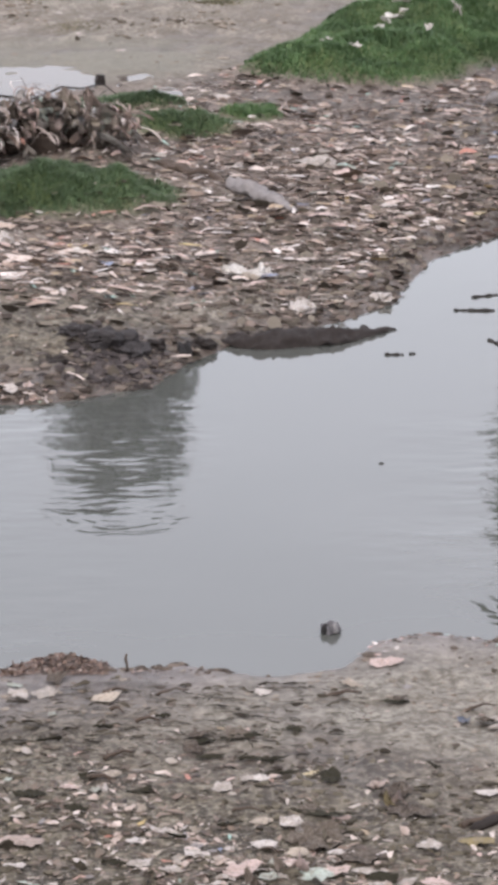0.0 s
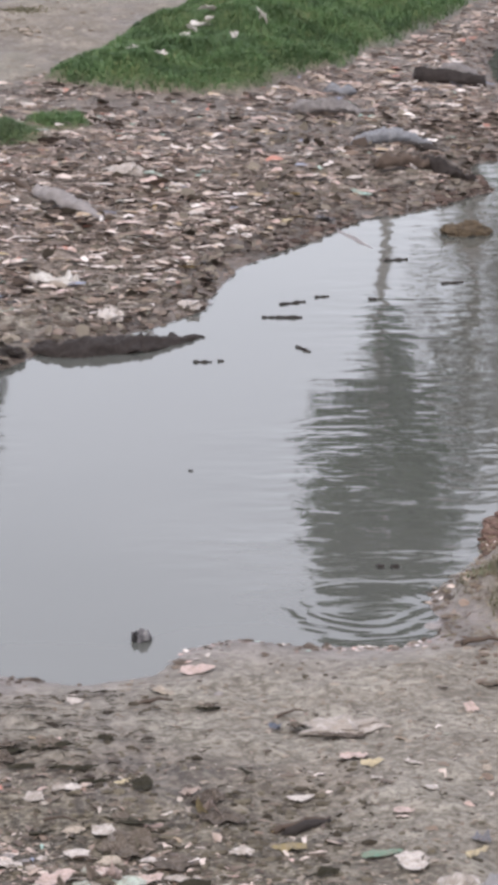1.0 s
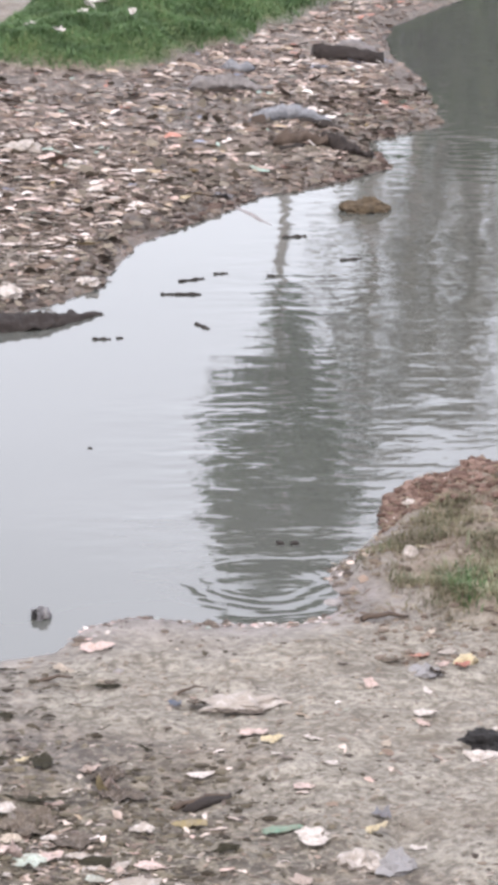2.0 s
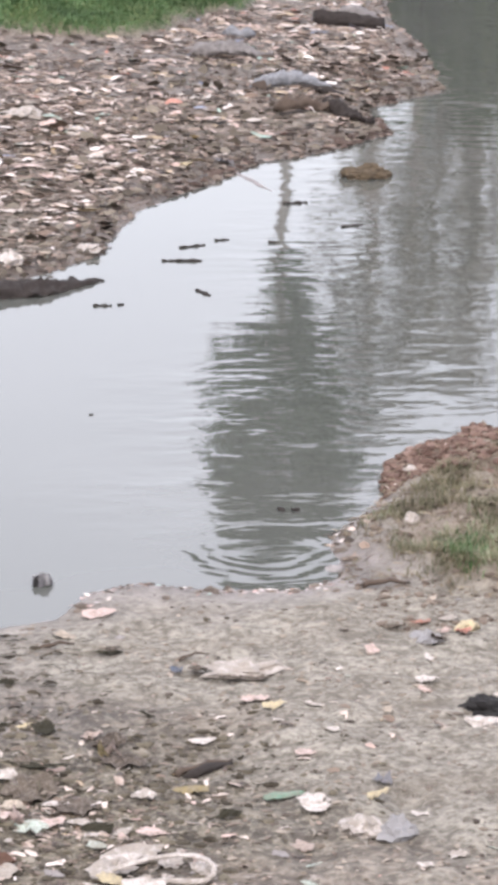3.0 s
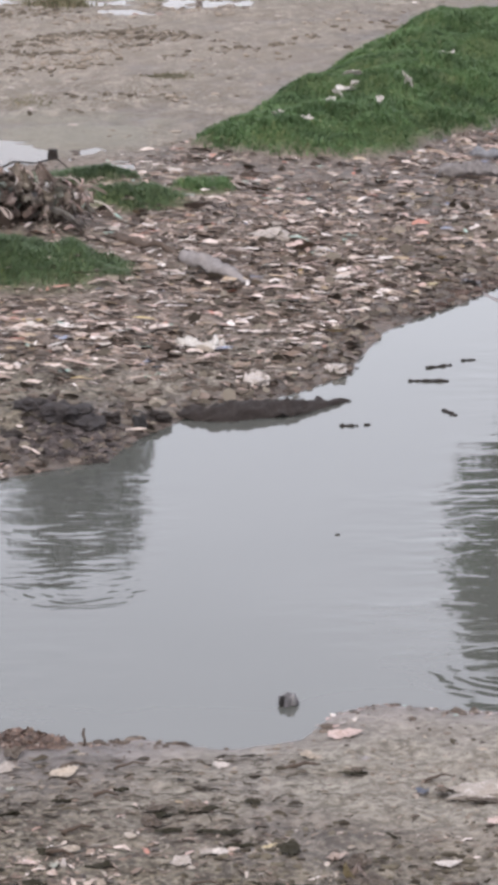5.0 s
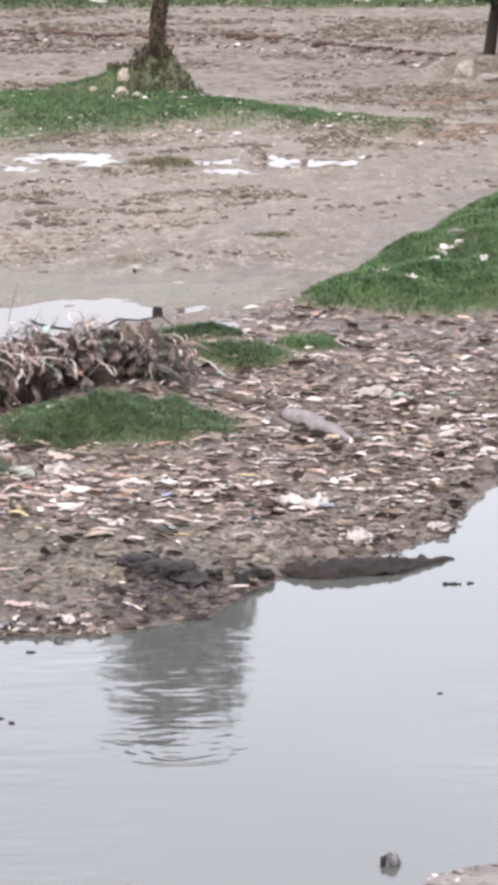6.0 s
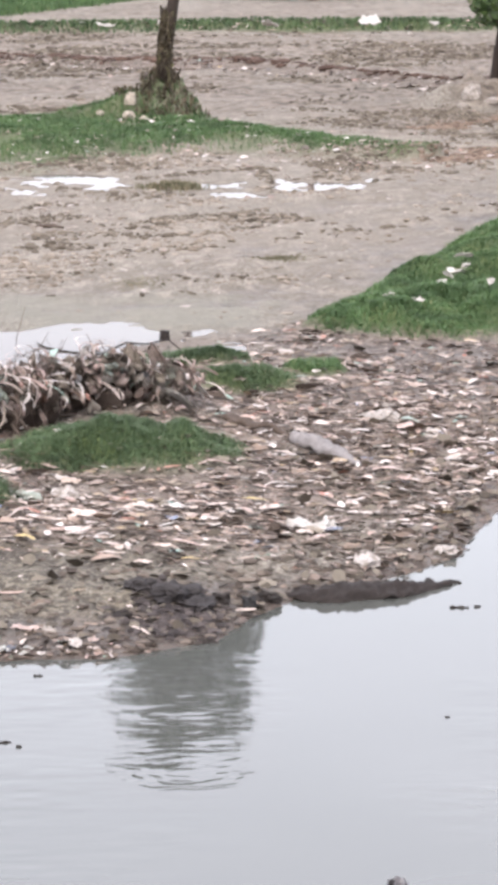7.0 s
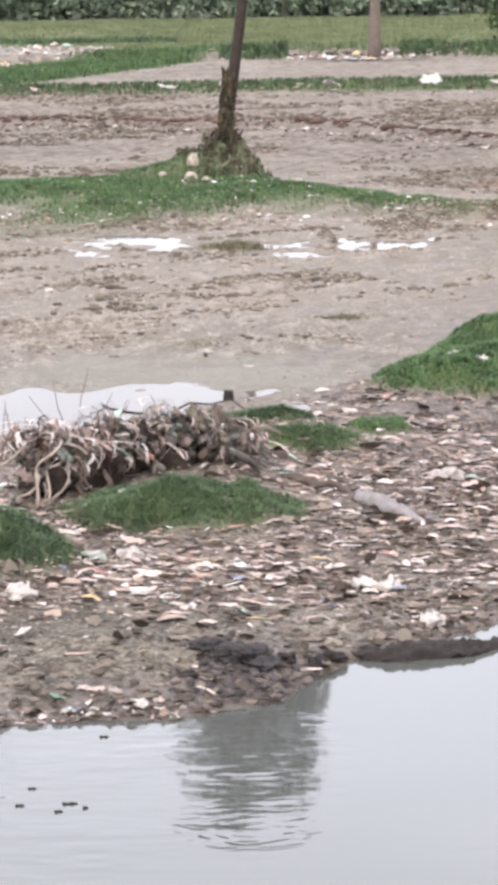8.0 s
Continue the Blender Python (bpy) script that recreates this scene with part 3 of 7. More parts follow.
def build_ground():
    xs = spaced([(-2500, 500), (-500, 100), (-100, 15), (-25, 2.0), (-9, 0.4), (-4.2, 0.07), (9.5, 0.3), (16, 2.0), (40, 15), (100, 100), (500, 500), (2500, 1)])
    ys = spaced([(-300, 60), (0, 4), (12, 0.4), (14, 0.06), (25, 0.08), (38, 0.1), (50, 0.14), (63, 0.22), (76, 0.4), (110, 0.6), (135, 3), (200, 20), (400, 200), (3000, 1)])
    gx, gy = np.meshgrid(xs, ys)
    z = height(gx, gy)
    ob = from_arrays("ground", np.stack([gx, gy, z], -1).reshape(-1, 3), grid_faces(len(xs), len(ys)), GROUND, smooth=True)
    s = shore_distance(gx, gy)
    patch = fractal(gx * 0.8, gy * 0.8, 4, 31)
    wet = np.clip(1.1 - s / 0.9 + 0.5 * patch, 0, 1)
    wet = np.maximum(wet, np.clip(1.15 - s / 2.0 + 0.7 * patch, 0, 1) * np.clip((2.2 - gx) * 0.8, 0, 1) * (gy < 26) * 0.85)
    wet = np.maximum(wet, np.clip((PUDDLE_LEVEL + 0.015 - z) * 14, 0, 0.8) * ((gy > 38) & (gy < 64)))
    waste = np.clip((1.2 - np.abs(s - 5) / 7 + 0.5 * patch), 0, 1) * (gy > 26) * (gy < 60)
    waste *= np.clip((46 + np.clip(gx - 1, 0, 9) - gy) / 5 * (1), 0, 1) * (gx > -3.2) + (gx <= -3.2) * (gy < 36)
    near = np.clip((0.35 + 0.7 * patch + 0.40 * (2.0 - gx) + 0.10 * (16.5 - gy)), 0, 1) * (gy < 26)
    waste = np.clip(np.maximum(waste, near), 0, 1)
    # the first term paints the ridge's shaded side as dark ground
    rows = np.exp(-((gy - ridge_line(gx)) / 1.6) ** 2) + 0.75 * np.exp(-((gy - 99 + 0.5 * gx) / 5.0) ** 2) * np.clip(0.75 + patch, 0, 1) + 0.45 * np.clip((gy - 74) / 3, 0, 1) * (gy < 126) * np.clip(0.6 + patch, 0, 1)
    waste = np.clip(waste + 0.8 * rows, 0, 1)
    green = np.clip(slope_grass(gx, gy) * 3, 0, 1)
    green = np.maximum(green, np.clip(1.2 - np.abs(gy - strip_middle(gx)) / np.maximum(strip_width(gx), 0.01) + 0.5 * patch, 0, 1) * (strip_width(gx) > 0.05))
    green = np.maximum(green, np.exp(-((gy - 107) / 1.0) ** 2))
    green = np.maximum(green, np.clip((gy - 131) / 5, 0, 0.75) * (1 - waste_plot(gx, gy)))
    green = np.maximum(green, green_bank(gx, gy))
    for cx, cy, rx, ry, hh in MOUNDS[:5]:
        green = np.maximum(green, np.clip(1.6 - 1.2 * (((gx - cx) / rx) ** 2 + ((gy - cy) / ry) ** 2), 0, 1))
    for cx, cy, rx, ry, hh in MOUNDS[9:11]:
        green = np.maximum(green, 0.25 * np.clip(1.6 - 1.2 * (((gx - cx) / rx) ** 2 + ((gy - cy) / ry) ** 2) + 0.3 * patch, 0, 1))
    for cx, cy, rx, ry, hh in MOUNDS[12:16]:
        green = np.maximum(green, 0.25 * np.clip(1.3 - 1.2 * (((gx - cx) / rx) ** 2 + ((gy - cy) / ry) ** 2) + 0.4 * patch, 0, 1))
    red = np.zeros_like(green)
    for cx, cy, rx, ry, hh in MOUNDS[12:16] + [(4.6, 23.4, 0.6, 0.35, 0), (7.4, 74.0, 1.8, 1.2, 0), (6.9, 66.6, 1.7, 1.3, 0)]:
        red = np.maximum(red, np.clip(1.05 - (((gx - cx) / rx) ** 2 + ((gy - cy) / ry) ** 2) + 0.3 * patch, 0, 0.7) * (s > 0))
    green = green * (1 - 0.5 * red)
    olive = np.clip(0.30 + 0.55 * patch + 0.45 * (1.9 - gx) + 0.32 * (17.6 - gy), 0, 1) * (gy < 26) * np.clip((gy - 14.5 - 0.3 * np.clip(gx - 0.8, 0, 2)) * 1.1, 0.15, 1)
    flat_mud = np.clip(1.3 - ((gx + 1.2) / 2.5) ** 2 - ((gy - 28.7) / 2.0) ** 2 + 0.4 * patch, 0, 0.9) * (gy > 25)
    olive = np.maximum(olive, flat_mud)
    far_field = np.clip((gy - 73 + np.clip(gx - 2, 0, 3) * 1.6) / 4, 0, 1) * (gy < 128) * np.clip(0.62 + 0.6 * patch + 0.4 * np.exp(-((gy - 99 + 0.5 * gx) / 5.0) ** 2), 0, 0.9)
    silted = np.clip(1.3 - ((gx + 0.9) / 2.6) ** 2 - ((gy - 44.6) / 2.2) ** 2 + 0.5 * patch, 0, 0.75)
    far_field = far_field * (1 - np.exp(-((gy - ridge_line(gx)) / 1.6) ** 2))
    soil = ob.data.color_attributes.new("soil", "FLOAT_COLOR", "POINT")
    soil.data.foreach_set("color", np.stack([olive, far_field, silted, olive * 0 + 1], -1).astype(np.float32).ravel())
    zone = ob.data.color_attributes.new("zone", "FLOAT_COLOR", "POINT")
    zone.data.foreach_set("color", np.stack([wet, green, waste, 1 - red], -1).astype(np.float32).ravel())
    return tagged(ob, "grey-brown mud flat and littered river bank", "ground", kind="structure")


ground = build_ground()


def build_water():
    xs = spaced([(-150, 5), (-10, 1), (20, 5), (150, 1)])
    ys = spaced([(10, 1), (100, 1)])
    gx, gy = np.meshgrid(xs, ys)
    ob = from_arrays("water", np.stack([gx, gy, gx * 0], -1).reshape(-1, 3), grid_faces(len(xs), len(ys)), POND, smooth=True)
    return tagged(ob, "still grey-green pond water mirroring an overcast sky", "water", kind="structure")


build_water()
for number, (cx, cy, rx, ry) in enumerate(HOLLOWS):
    ring = [(cx + 1.3 * rx * math.cos(a * 0.2618), cy + 1.3 * ry * math.sin(a * 0.2618), PUDDLE_LEVEL + 0.004 * number) for a in range(24)]
    tagged(from_arrays("puddle", ring, [list(range(24))], PUDDLE), "shallow rain puddle on bare mud reflecting white sky", "puddle", "puddles on the mud", "structure")

rng = np.random.default_rng(5)


# ---- grass ----
def grass(name, x, y, length, mat, label, blade=0.014, lean=0.5):
    """Blades rooted at the arrays x, y: two-quad tapering strips."""
    n = len(x)
    z = height(x, y) - 0.01
    turn = rng.uniform(0, 2 * np.pi, n)
    ln = length * rng.uniform(0.55, 1.25, n)
    w = blade * rng.uniform(0.7, 1.4, n)
    dx, dy = np.cos(turn), np.sin(turn)
    fall = rng.uniform(0.1, 1.0, n) * lean
    px, py = -dy, dx
    verts = np.zeros((n, 5, 3))
    root = np.stack([x, y, z], -1)
    side = np.stack([px * w, py * w, 0 * w], -1)
    midp = root + np.stack([dx * fall * ln * 0.35, dy * fall * ln * 0.35, ln * 0.6], -1)
    tip = root + np.stack([dx * fall * ln * 0.95, dy * fall * ln * 0.95, ln * (1 - 0.35 * fall)], -1)
    verts[:, 0], verts[:, 1], verts[:, 2], verts[:, 3], verts[:, 4] = root - side, root + side, midp + side * 0.7, midp - side * 0.7, tip
    base = np.arange(n) * 5
    faces = [(b, b + 1, b + 2, b + 3) for b in base] + [(b + 3, b + 2, b + 4) for b in base]
    me = bpy.data.meshes.new(name)
    me.from_pydata(verts.reshape(-1, 3).tolist(), [], faces)
    me.materials.append(mat)
    ob = new(name, me)
    return tagged(ob, label, "grass", kind="stuff")


def scatter(n, x0, x1, y0, y1, keep):
    x, y = rng.uniform(x0, x1, n), rng.uniform(y0, y1, n)
    k = keep(x, y) > rng.uniform(0, 1, n)
    return x[k], y[k]


def on_mound(k):
    cx, cy, rx, ry, hh = MOUNDS[k]
    return lambda x, y: np.clip(1.35 - 1.3 * (((x - cx) / rx) ** 2 + ((y - cy) / ry) ** 2) + 0.35 * fractal(x * 2.2, y * 2.2, 2, 40), 0, 1)


gx, gy = scatter(380000, 1.2, 10, 41.2, 59, lambda x, y: (slope_grass(x, y) > 0.03) * np.clip(slope_grass(x, y) * 3 + 0.35 * fractal(x * 2, y * 2, 2, 51), 0, 1) * np.clip(0.8 + 0.5 * fractal(x * 1.4, y * 1.4, 3, 50), 0.1, 1))
grass("grass_slope", gx, gy, 0.085 * np.clip(1.1 + 0.7 * fractal(gx * 1.6, gy * 1.1, 2, 52), 0.5, 2.0), GRASS, "bright green grass covering a low slope on the far bank", 0.008, 1.0)
for k, count, ln, mat in ((0, 34000, 0.095, GRASS_DARK), (1, 22000, 0.12, GRASS_DARK), (2, 14000, 0.09, GRASS_DARK), (3, 6000, 0.09, GRASS_DARK), (4, 3000, 0.09, GRASS)):
    cx, cy, rx, ry, hh = MOUNDS[k]
    gx, gy = scatter(count * 2, cx - 1.4 * rx, cx + 1.4 * rx, cy - 1.4 * ry, cy + 1.4 * ry, on_mound(k))
    grass("grass_mound", gx, gy, ln, mat, "low mound of rank dark green grass amid litter", 0.005, 1.2)
gx, gy = scatter(190000, -14, 7.6, 62, 76, lambda x, y: np.clip(2.2 - 2 * np.abs(y - strip_middle(x)) / np.maximum(strip_width(x), 0.01), 0, 1) * (strip_width(x) > 0.05) * np.clip(0.85 + 0.7 * fractal(x * 0.8, y * 0.5, 3, 60), 0, 1))
grass("grass_strip", gx, gy, 0.11, GRASS, "green grass strip running past a tree on the mud flat", 0.010, 0.9)
gx, gy = scatter(22000, -16, 14, 105, 109.5, lambda x, y: np.clip(1.4 - np.abs(y - 107 - 0.6 * np.sin(x * 0.3)) / 0.9, 0, 1))
grass("grass_ridge", gx, gy, 0.18, GRASS_DARK, "narrow green grass ridge with scraps between bare fields", 0.03)
gx, gy = scatter(90000, -18, -0.5, 109, 140, green_bank)
grass("grass_bank", gx, gy, 0.26, GRASS, "bright green grassed bank slanting between the far fields", 0.018)
gx, gy = scatter(14000, -18, -3.0, 140.5, 143.5, lambda x, y: np.clip(1.3 - np.abs(y - 142) / 0.9, 0, 1))
grass("grass_ridge", gx, gy, 0.3, GRASS_DARK, "thin dark green grass line behind a waste-strewn plot", 0.03)
gx, gy = scatter(16000, -1, 16, 126, 130, lambda x, y: np.clip(1.4 - np.abs(y - 127.5 - 0.6 * np.sin(x * 0.3)) / 0.9, 0, 1) * np.where((x < 1.8) | (x > 6.4), 1.0, 0.06) * np.where(np.abs(x - 8.7) < 0.4, 0.2, 1.0))
grass("grass_ridge", gx, gy, 0.4, GRASS_DARK, "narrow green grass ridge with scraps between bare fields", 0.04)
gx, gy = scatter(150000, -18, 18, 131, 166, lambda x, y: np.clip(0.85 + 0.5 * fractal(x * 0.2, y * 0.1, 3, 80), 0, 1) * (1 - waste_plot(x, y)))
grass("grass_meadow", gx, gy, 0.14, GRASS_DRY, "pale olive meadow of short grass before the hedge", 0.02)
def spoil_weeds(x, y):
    """Where weeds cover the spoil bank: an upper belt under its crest and a lower patch, with a bare sandy ledge between them by the water."""
    along = (x - 3.7) / 1.5
    top, foot = 21.55 + along * 1.55, 21.15 + along * 0.55
    upper = np.clip((top - y) * 5, 0, 1) * np.clip((y - foot) * 5, 0, 1)
    lower = np.clip((x - 4.0 + np.abs(y - 20.7) * 0.15) * 5, 0, 1) * np.clip((y - 20.25 + (x - 4) * 0.4) * 5, 0, 1) * np.clip((top - y) * 5, 0, 1)
    return np.maximum(upper, lower) * np.clip(0.5 + 1.3 * fractal(x * 2.2, y * 2.2, 3, 90), 0.05, 1) * (shore_distance(x, y) > 0.05)


gx, gy = scatter(60000, 3.6, 6.6, 19.3, 23.6, spoil_weeds)
grass("grass_tuft", gx, gy, 0.085, SPOIL_WEEDS, "sparse olive weeds on a spoil bank beside the water", 0.004, 1.4)
gx, gy = scatter(9000, 3.6, 6.6, 19.3, 23.6, lambda x, y: spoil_weeds(x, y) * (fractal(x * 3, y * 3, 2, 95) > 0.25))
grass("grass_tuft", gx, gy, 0.12, SPOIL_WEEDS_PALE, "taller grey-green weeds on a spoil bank", 0.005, 1.3)


# ---- loose waste ----
def litter(name, x, y, size, label, stretch=(1.2, 3.0), heading=None, lift=0.0, upright=0.25, mat=None, spread=0.6):
    """Crumpled scraps lying at x, y: each one a bent ragged ribbon or flake of three faces."""
    n = len(x)
    z = height(x, y) + lift
    turn = rng.uniform(0, 2 * np.pi, n) if heading is None else heading + rng.normal(0, spread, n)
    long = size * np.clip(rng.lognormal(0, 0.45, n), 0.3, 1.9)
    wide = long / rng.uniform(*stretch, n)
    bend = rng.normal(0, 0.45, n)
    arch = rng.uniform(-0.03, 0.11, n) * long
    tilt = rng.normal(0, upright, n)
    verts = np.zeros((n, 8, 3))
    for k in range(4):
        f = k / 3 * 2 - 1
        a = turn + bend * f
        cx = np.cos(turn) * f * long * 0.5 - np.sin(turn) * bend * (f * f) * long * 0.22
        cy = np.sin(turn) * f * long * 0.5 + np.cos(turn) * bend * (f * f) * long * 0.22
        w = wide * 0.5 * rng.uniform(0.35, 1.15, n) * (0.55 if k in (0, 3) else 1.0)
        zz = arch * (1 - f * f) + rng.normal(0, 0.028, n) * long
        for side in (0, 1):
            sg = side * 2 - 1
            ww = w * rng.uniform(0.6, 1.3, n) * sg
            verts[:, 2 * k + side] = np.stack([cx - np.sin(a) * ww, cy + np.cos(a) * ww, zz + tilt * ww], -1)
    verts[..., 2] -= verts[..., 2].min(1)[:, None] + 0.003
    verts += np.stack([x, y, z + 0.006], -1)[:, None]
    quad = np.array([[0, 2, 3, 1], [2, 4, 5, 3], [4, 6, 7, 5]])
    faces = (np.arange(n)[:, None, None] * 8 + quad[None]).reshape(-1, 4)
    ob = from_arrays(name, verts.reshape(-1, 3), faces, mat or LITTER)
    return tagged(ob, label, "litter", kind="stuff")


def far_bank_waste(x, y):
    s = shore_distance(x, y)
    back = np.interp(x, [-4, -1, 0.5, 2, 4.2, 5, 8, 10.5], [34, 38, 41.6, 43.6, 43.0, 45.2, 49.6, 53.6])
    d = np.clip((s - np.clip((x - 1.6) * 0.22, 0.0, 0.32) - 0.08 * fractal(x * 1.6, y * 1.6, 2, 101)) * 4.0, 0.0, 1) * np.clip((back + 0.8 - y) * 0.7, 0, 1)
    d = d * np.clip(0.10 + np.clip(x - 0.8, 0, 9) * 0.6 + np.clip(y - 29.6, 0, 9) * 0.55, 0.10, 1)
    d = d * np.clip(0.75 + 0.6 * fractal(x * 0.7, y * 0.7, 3, 100), 0.2, 1) * (slope_grass(x, y) < 0.03)
    for k in (0, 1, 2, 3, 4):
        cx, cy, rx, ry, hh = MOUNDS[k]
        d = d * np.clip((((x - cx) / rx) ** 2 + ((y - cy) / ry) ** 2) * 1.4 - 0.7, 0.06, 1)
    return d


lx, ly = scatter(95000, -4, 10.5, 26.5, 54, far_bank_waste)
litter("scattered_waste", lx, ly, 0.062, "dense layer of muddy plastic and paper scraps on the bank", (1.6, 4.5), -0.2, 0.0, 0.38, None, 1.0)
lx, ly = scatter(26000, -4, 10.5, 26.5, 54, far_bank_waste)
litter("scattered_waste", lx, ly, 0.115, "larger muddy plastic scraps strewn over the bank", (1.8, 5.0), -0.18, 0.012, 0.30, None, 0.9)
lx, ly = scatter(4600, -4, 10.5, 26.5, 54, lambda x, y: far_bank_waste(x, y) * np.clip(0.4 + 0.9 * fractal(x * 0.9, y * 0.9, 2, 103), 0.1, 1))
litter("scattered_waste", lx, ly, 0.165, "pale torn bags and wrappers strewn over the bank", (1.6, 4.5), -0.15, 0.022, 0.3, LARGE_LITTER, 0.9)
lx, ly = scatter(2600, -4, 6.5, 28.5, 34.5, lambda x, y: far_bank_waste(x, y) * np.exp(-((y - 31.6 - 0.25 * x) / 1.4) ** 2))
litter("scattered_waste", lx, ly, 0.15, "pink, white and reddish wrappers in a drift along the bank", (1.8, 4.5), -0.15, 0.022, 0.25, LARGE_LITTER, 0.5)
lx, ly = scatter(9000, -4, 10.5, 26.5, 54, far_bank_waste)
litter("scattered_waste", lx, ly, 0.21, "long muddy strips and rags drawn out over the bank", (5, 12), -0.45, 0.016, 0.3, None, 0.4)
lx, ly = scatter(16000, -4, 10.5, 26.5, 54, far_bank_waste)
litter("old_straw", lx, ly, 0.24, "brown straw and stems lying through the litter", (12, 26), -0.3, 0.015, 0.2, STRAW, 0.45)


def near_bank_waste(x, y):
    s = shore_distance(x, y)
    heapy = np.clip(0.15 + 0.9 * fractal(x * 0.7, y * 0.7, 3, 110), 0, 1)
    west = np.clip((2.3 - x + (16.5 - y) * 0.5) * 0.5, 0.12, 1) * np.clip((18.8 - y) * 0.5, 0.07, 1)
    return np.clip(s * 2, 0, 1) * np.clip(west * 0.8 + heapy * 0.25, 0, 1) * np.clip((y - 14.8) * 0.9, 0.15, 1)


lx, ly = scatter(14000, -2.2, 5.6, 13.5, 24, near_bank_waste)
litter("scattered_waste", lx, ly, 0.05, "small scraps of plastic trodden into the muddy near bank", (1.3, 3.2), mat=TRODDEN)
lx, ly = scatter(1600, -2.2, 4.5, 13.5, 20.5, near_bank_waste)
litter("old_straw", lx, ly, 0.055, "brown straw and stems trodden into the near bank", (9, 20), None, 0.004, 0.2, STRAW)
lx, ly = scatter(9000, -2.2, 5.6, 13.5, 24, lambda x, y: (shore_distance(x, y) > 0.05) * 0.8 * np.clip((19.0 - y) * 1.2 + np.clip(x - 1.2, 0, 1), 0.2, 1) * np.clip(0.55 + 0.6 * fractal(x * 1.5, y * 1.5, 3, 115), 0, 1))
litter("mud_crumbs", lx, ly, 0.024, "mud crumbs and tiny chips on the near bank", (1.1, 2.0), mat=TRODDEN)
lx, ly = scatter(900, -16, 12, 44, 130, lambda x, y: 0.5 + 0 * x)
litter("field_scraps", lx, ly, 0.085, "a few pale scraps scattered over the bare mud field", (1.2, 3.0))
for row, count in ((107.0, 320), (128.0, 260)):
    lx = rng.uniform(-16, 14, count)
    ly = row - 0.5 + rng.normal(0, 0.35, count)
    litter("field_scraps", lx, ly, 0.15, "pale scraps caught along a ridge in the fields", (1.1, 2.5), lift=0.06)


lx = rng.uniform(-9, 9, 700)
litter("field_scraps", lx, ridge_line(lx) + rng.normal(-1.5, 0.6, 700), 0.13, "pale scraps caught along an earth ridge in the fields", (1.1, 2.5), lift=0.03)
lx, ly = scatter(2600, -12, 10, 76, 112, lambda x, y: np.clip(0.35 + 0.9 * fractal(x * 0.3, y * 0.3, 3, 112), 0, 1))
litter("field_scraps", lx, ly, 0.09, "pale and brown scraps over a rough far field", (1.2, 3.0))
lx, ly = scatter(700, -6, 6, 64, 72, lambda x, y: np.clip(1.5 - np.abs(y - strip_middle(x) + 0.8 * strip_width(x)) / 1.2, 0.12, 1))
litter("field_scraps", lx, ly, 0.085, "white scraps along the edge of a grass strip", (1.1, 2.2), lift=0.06, mat=HUNG)
lx, ly = scatter(6500, -2.2, 3.4, 13.5, 18.6, lambda x, y: near_bank_waste(x, y) * np.clip(0.5 + 0.9 * fractal(x * 1.1, y * 1.1, 3, 116), 0.05, 1))
litter("scattered_waste", lx, ly, 0.062, "pale plastic and paper scraps trodden into the near bank", (1.4, 3.6), None, 0.004, 0.2)
lx, ly = scatter(5200, -0.95, -0.1, 19.75, 20.25, lambda x, y: (shore_distance(x, y) > 0.0) * 0.9)
litter("scattered_waste", lx, ly, 0.021, "reddish-brown debris heaped at the near waterline", (1.5, 5.0), None, 0.003, 0.9, make_litter("brown_debris", [(0.0, (0.10, 0.065, 0.054)), (0.4, (0.16, 0.112, 0.096)), (0.65, (0.05, 0.036, 0.031)), (0.92, (0.34, 0.28, 0.26))]))
lx, ly = scatter(2600, 1.35, 3.5, 19.6, 20.9, lambda x, y: (shore_distance(x, y) > 0.0) * np.clip(1.2 - shore_distance(x, y) * 5.0, 0, 1) * np.clip(0.5 + fractal(x * 2.5, y * 2.5, 2, 290), 0.1, 1))
litter("scattered_waste", lx, ly, 0.032, "pinkish and brown scraps washed up along the near waterline", (1.3, 3.5), 0.0, 0.002, 0.3, HUNG)
lx, ly = scatter(1300, 3.4, 6.3, 20.3, 24.4, lambda x, y: (shore_distance(x, y) > 0.02) * np.clip((y - 21.2) * 2, 0.15, 1) * np.clip(1 - (shore_distance(x, y) - 0.15) / 0.35, 0.08, 1))
litter("scattered_waste", lx, ly, 0.045, "reddish-brown and pale scraps along the spoil bank's edge", (1.2, 3.0), None, 0.006, 0.6)


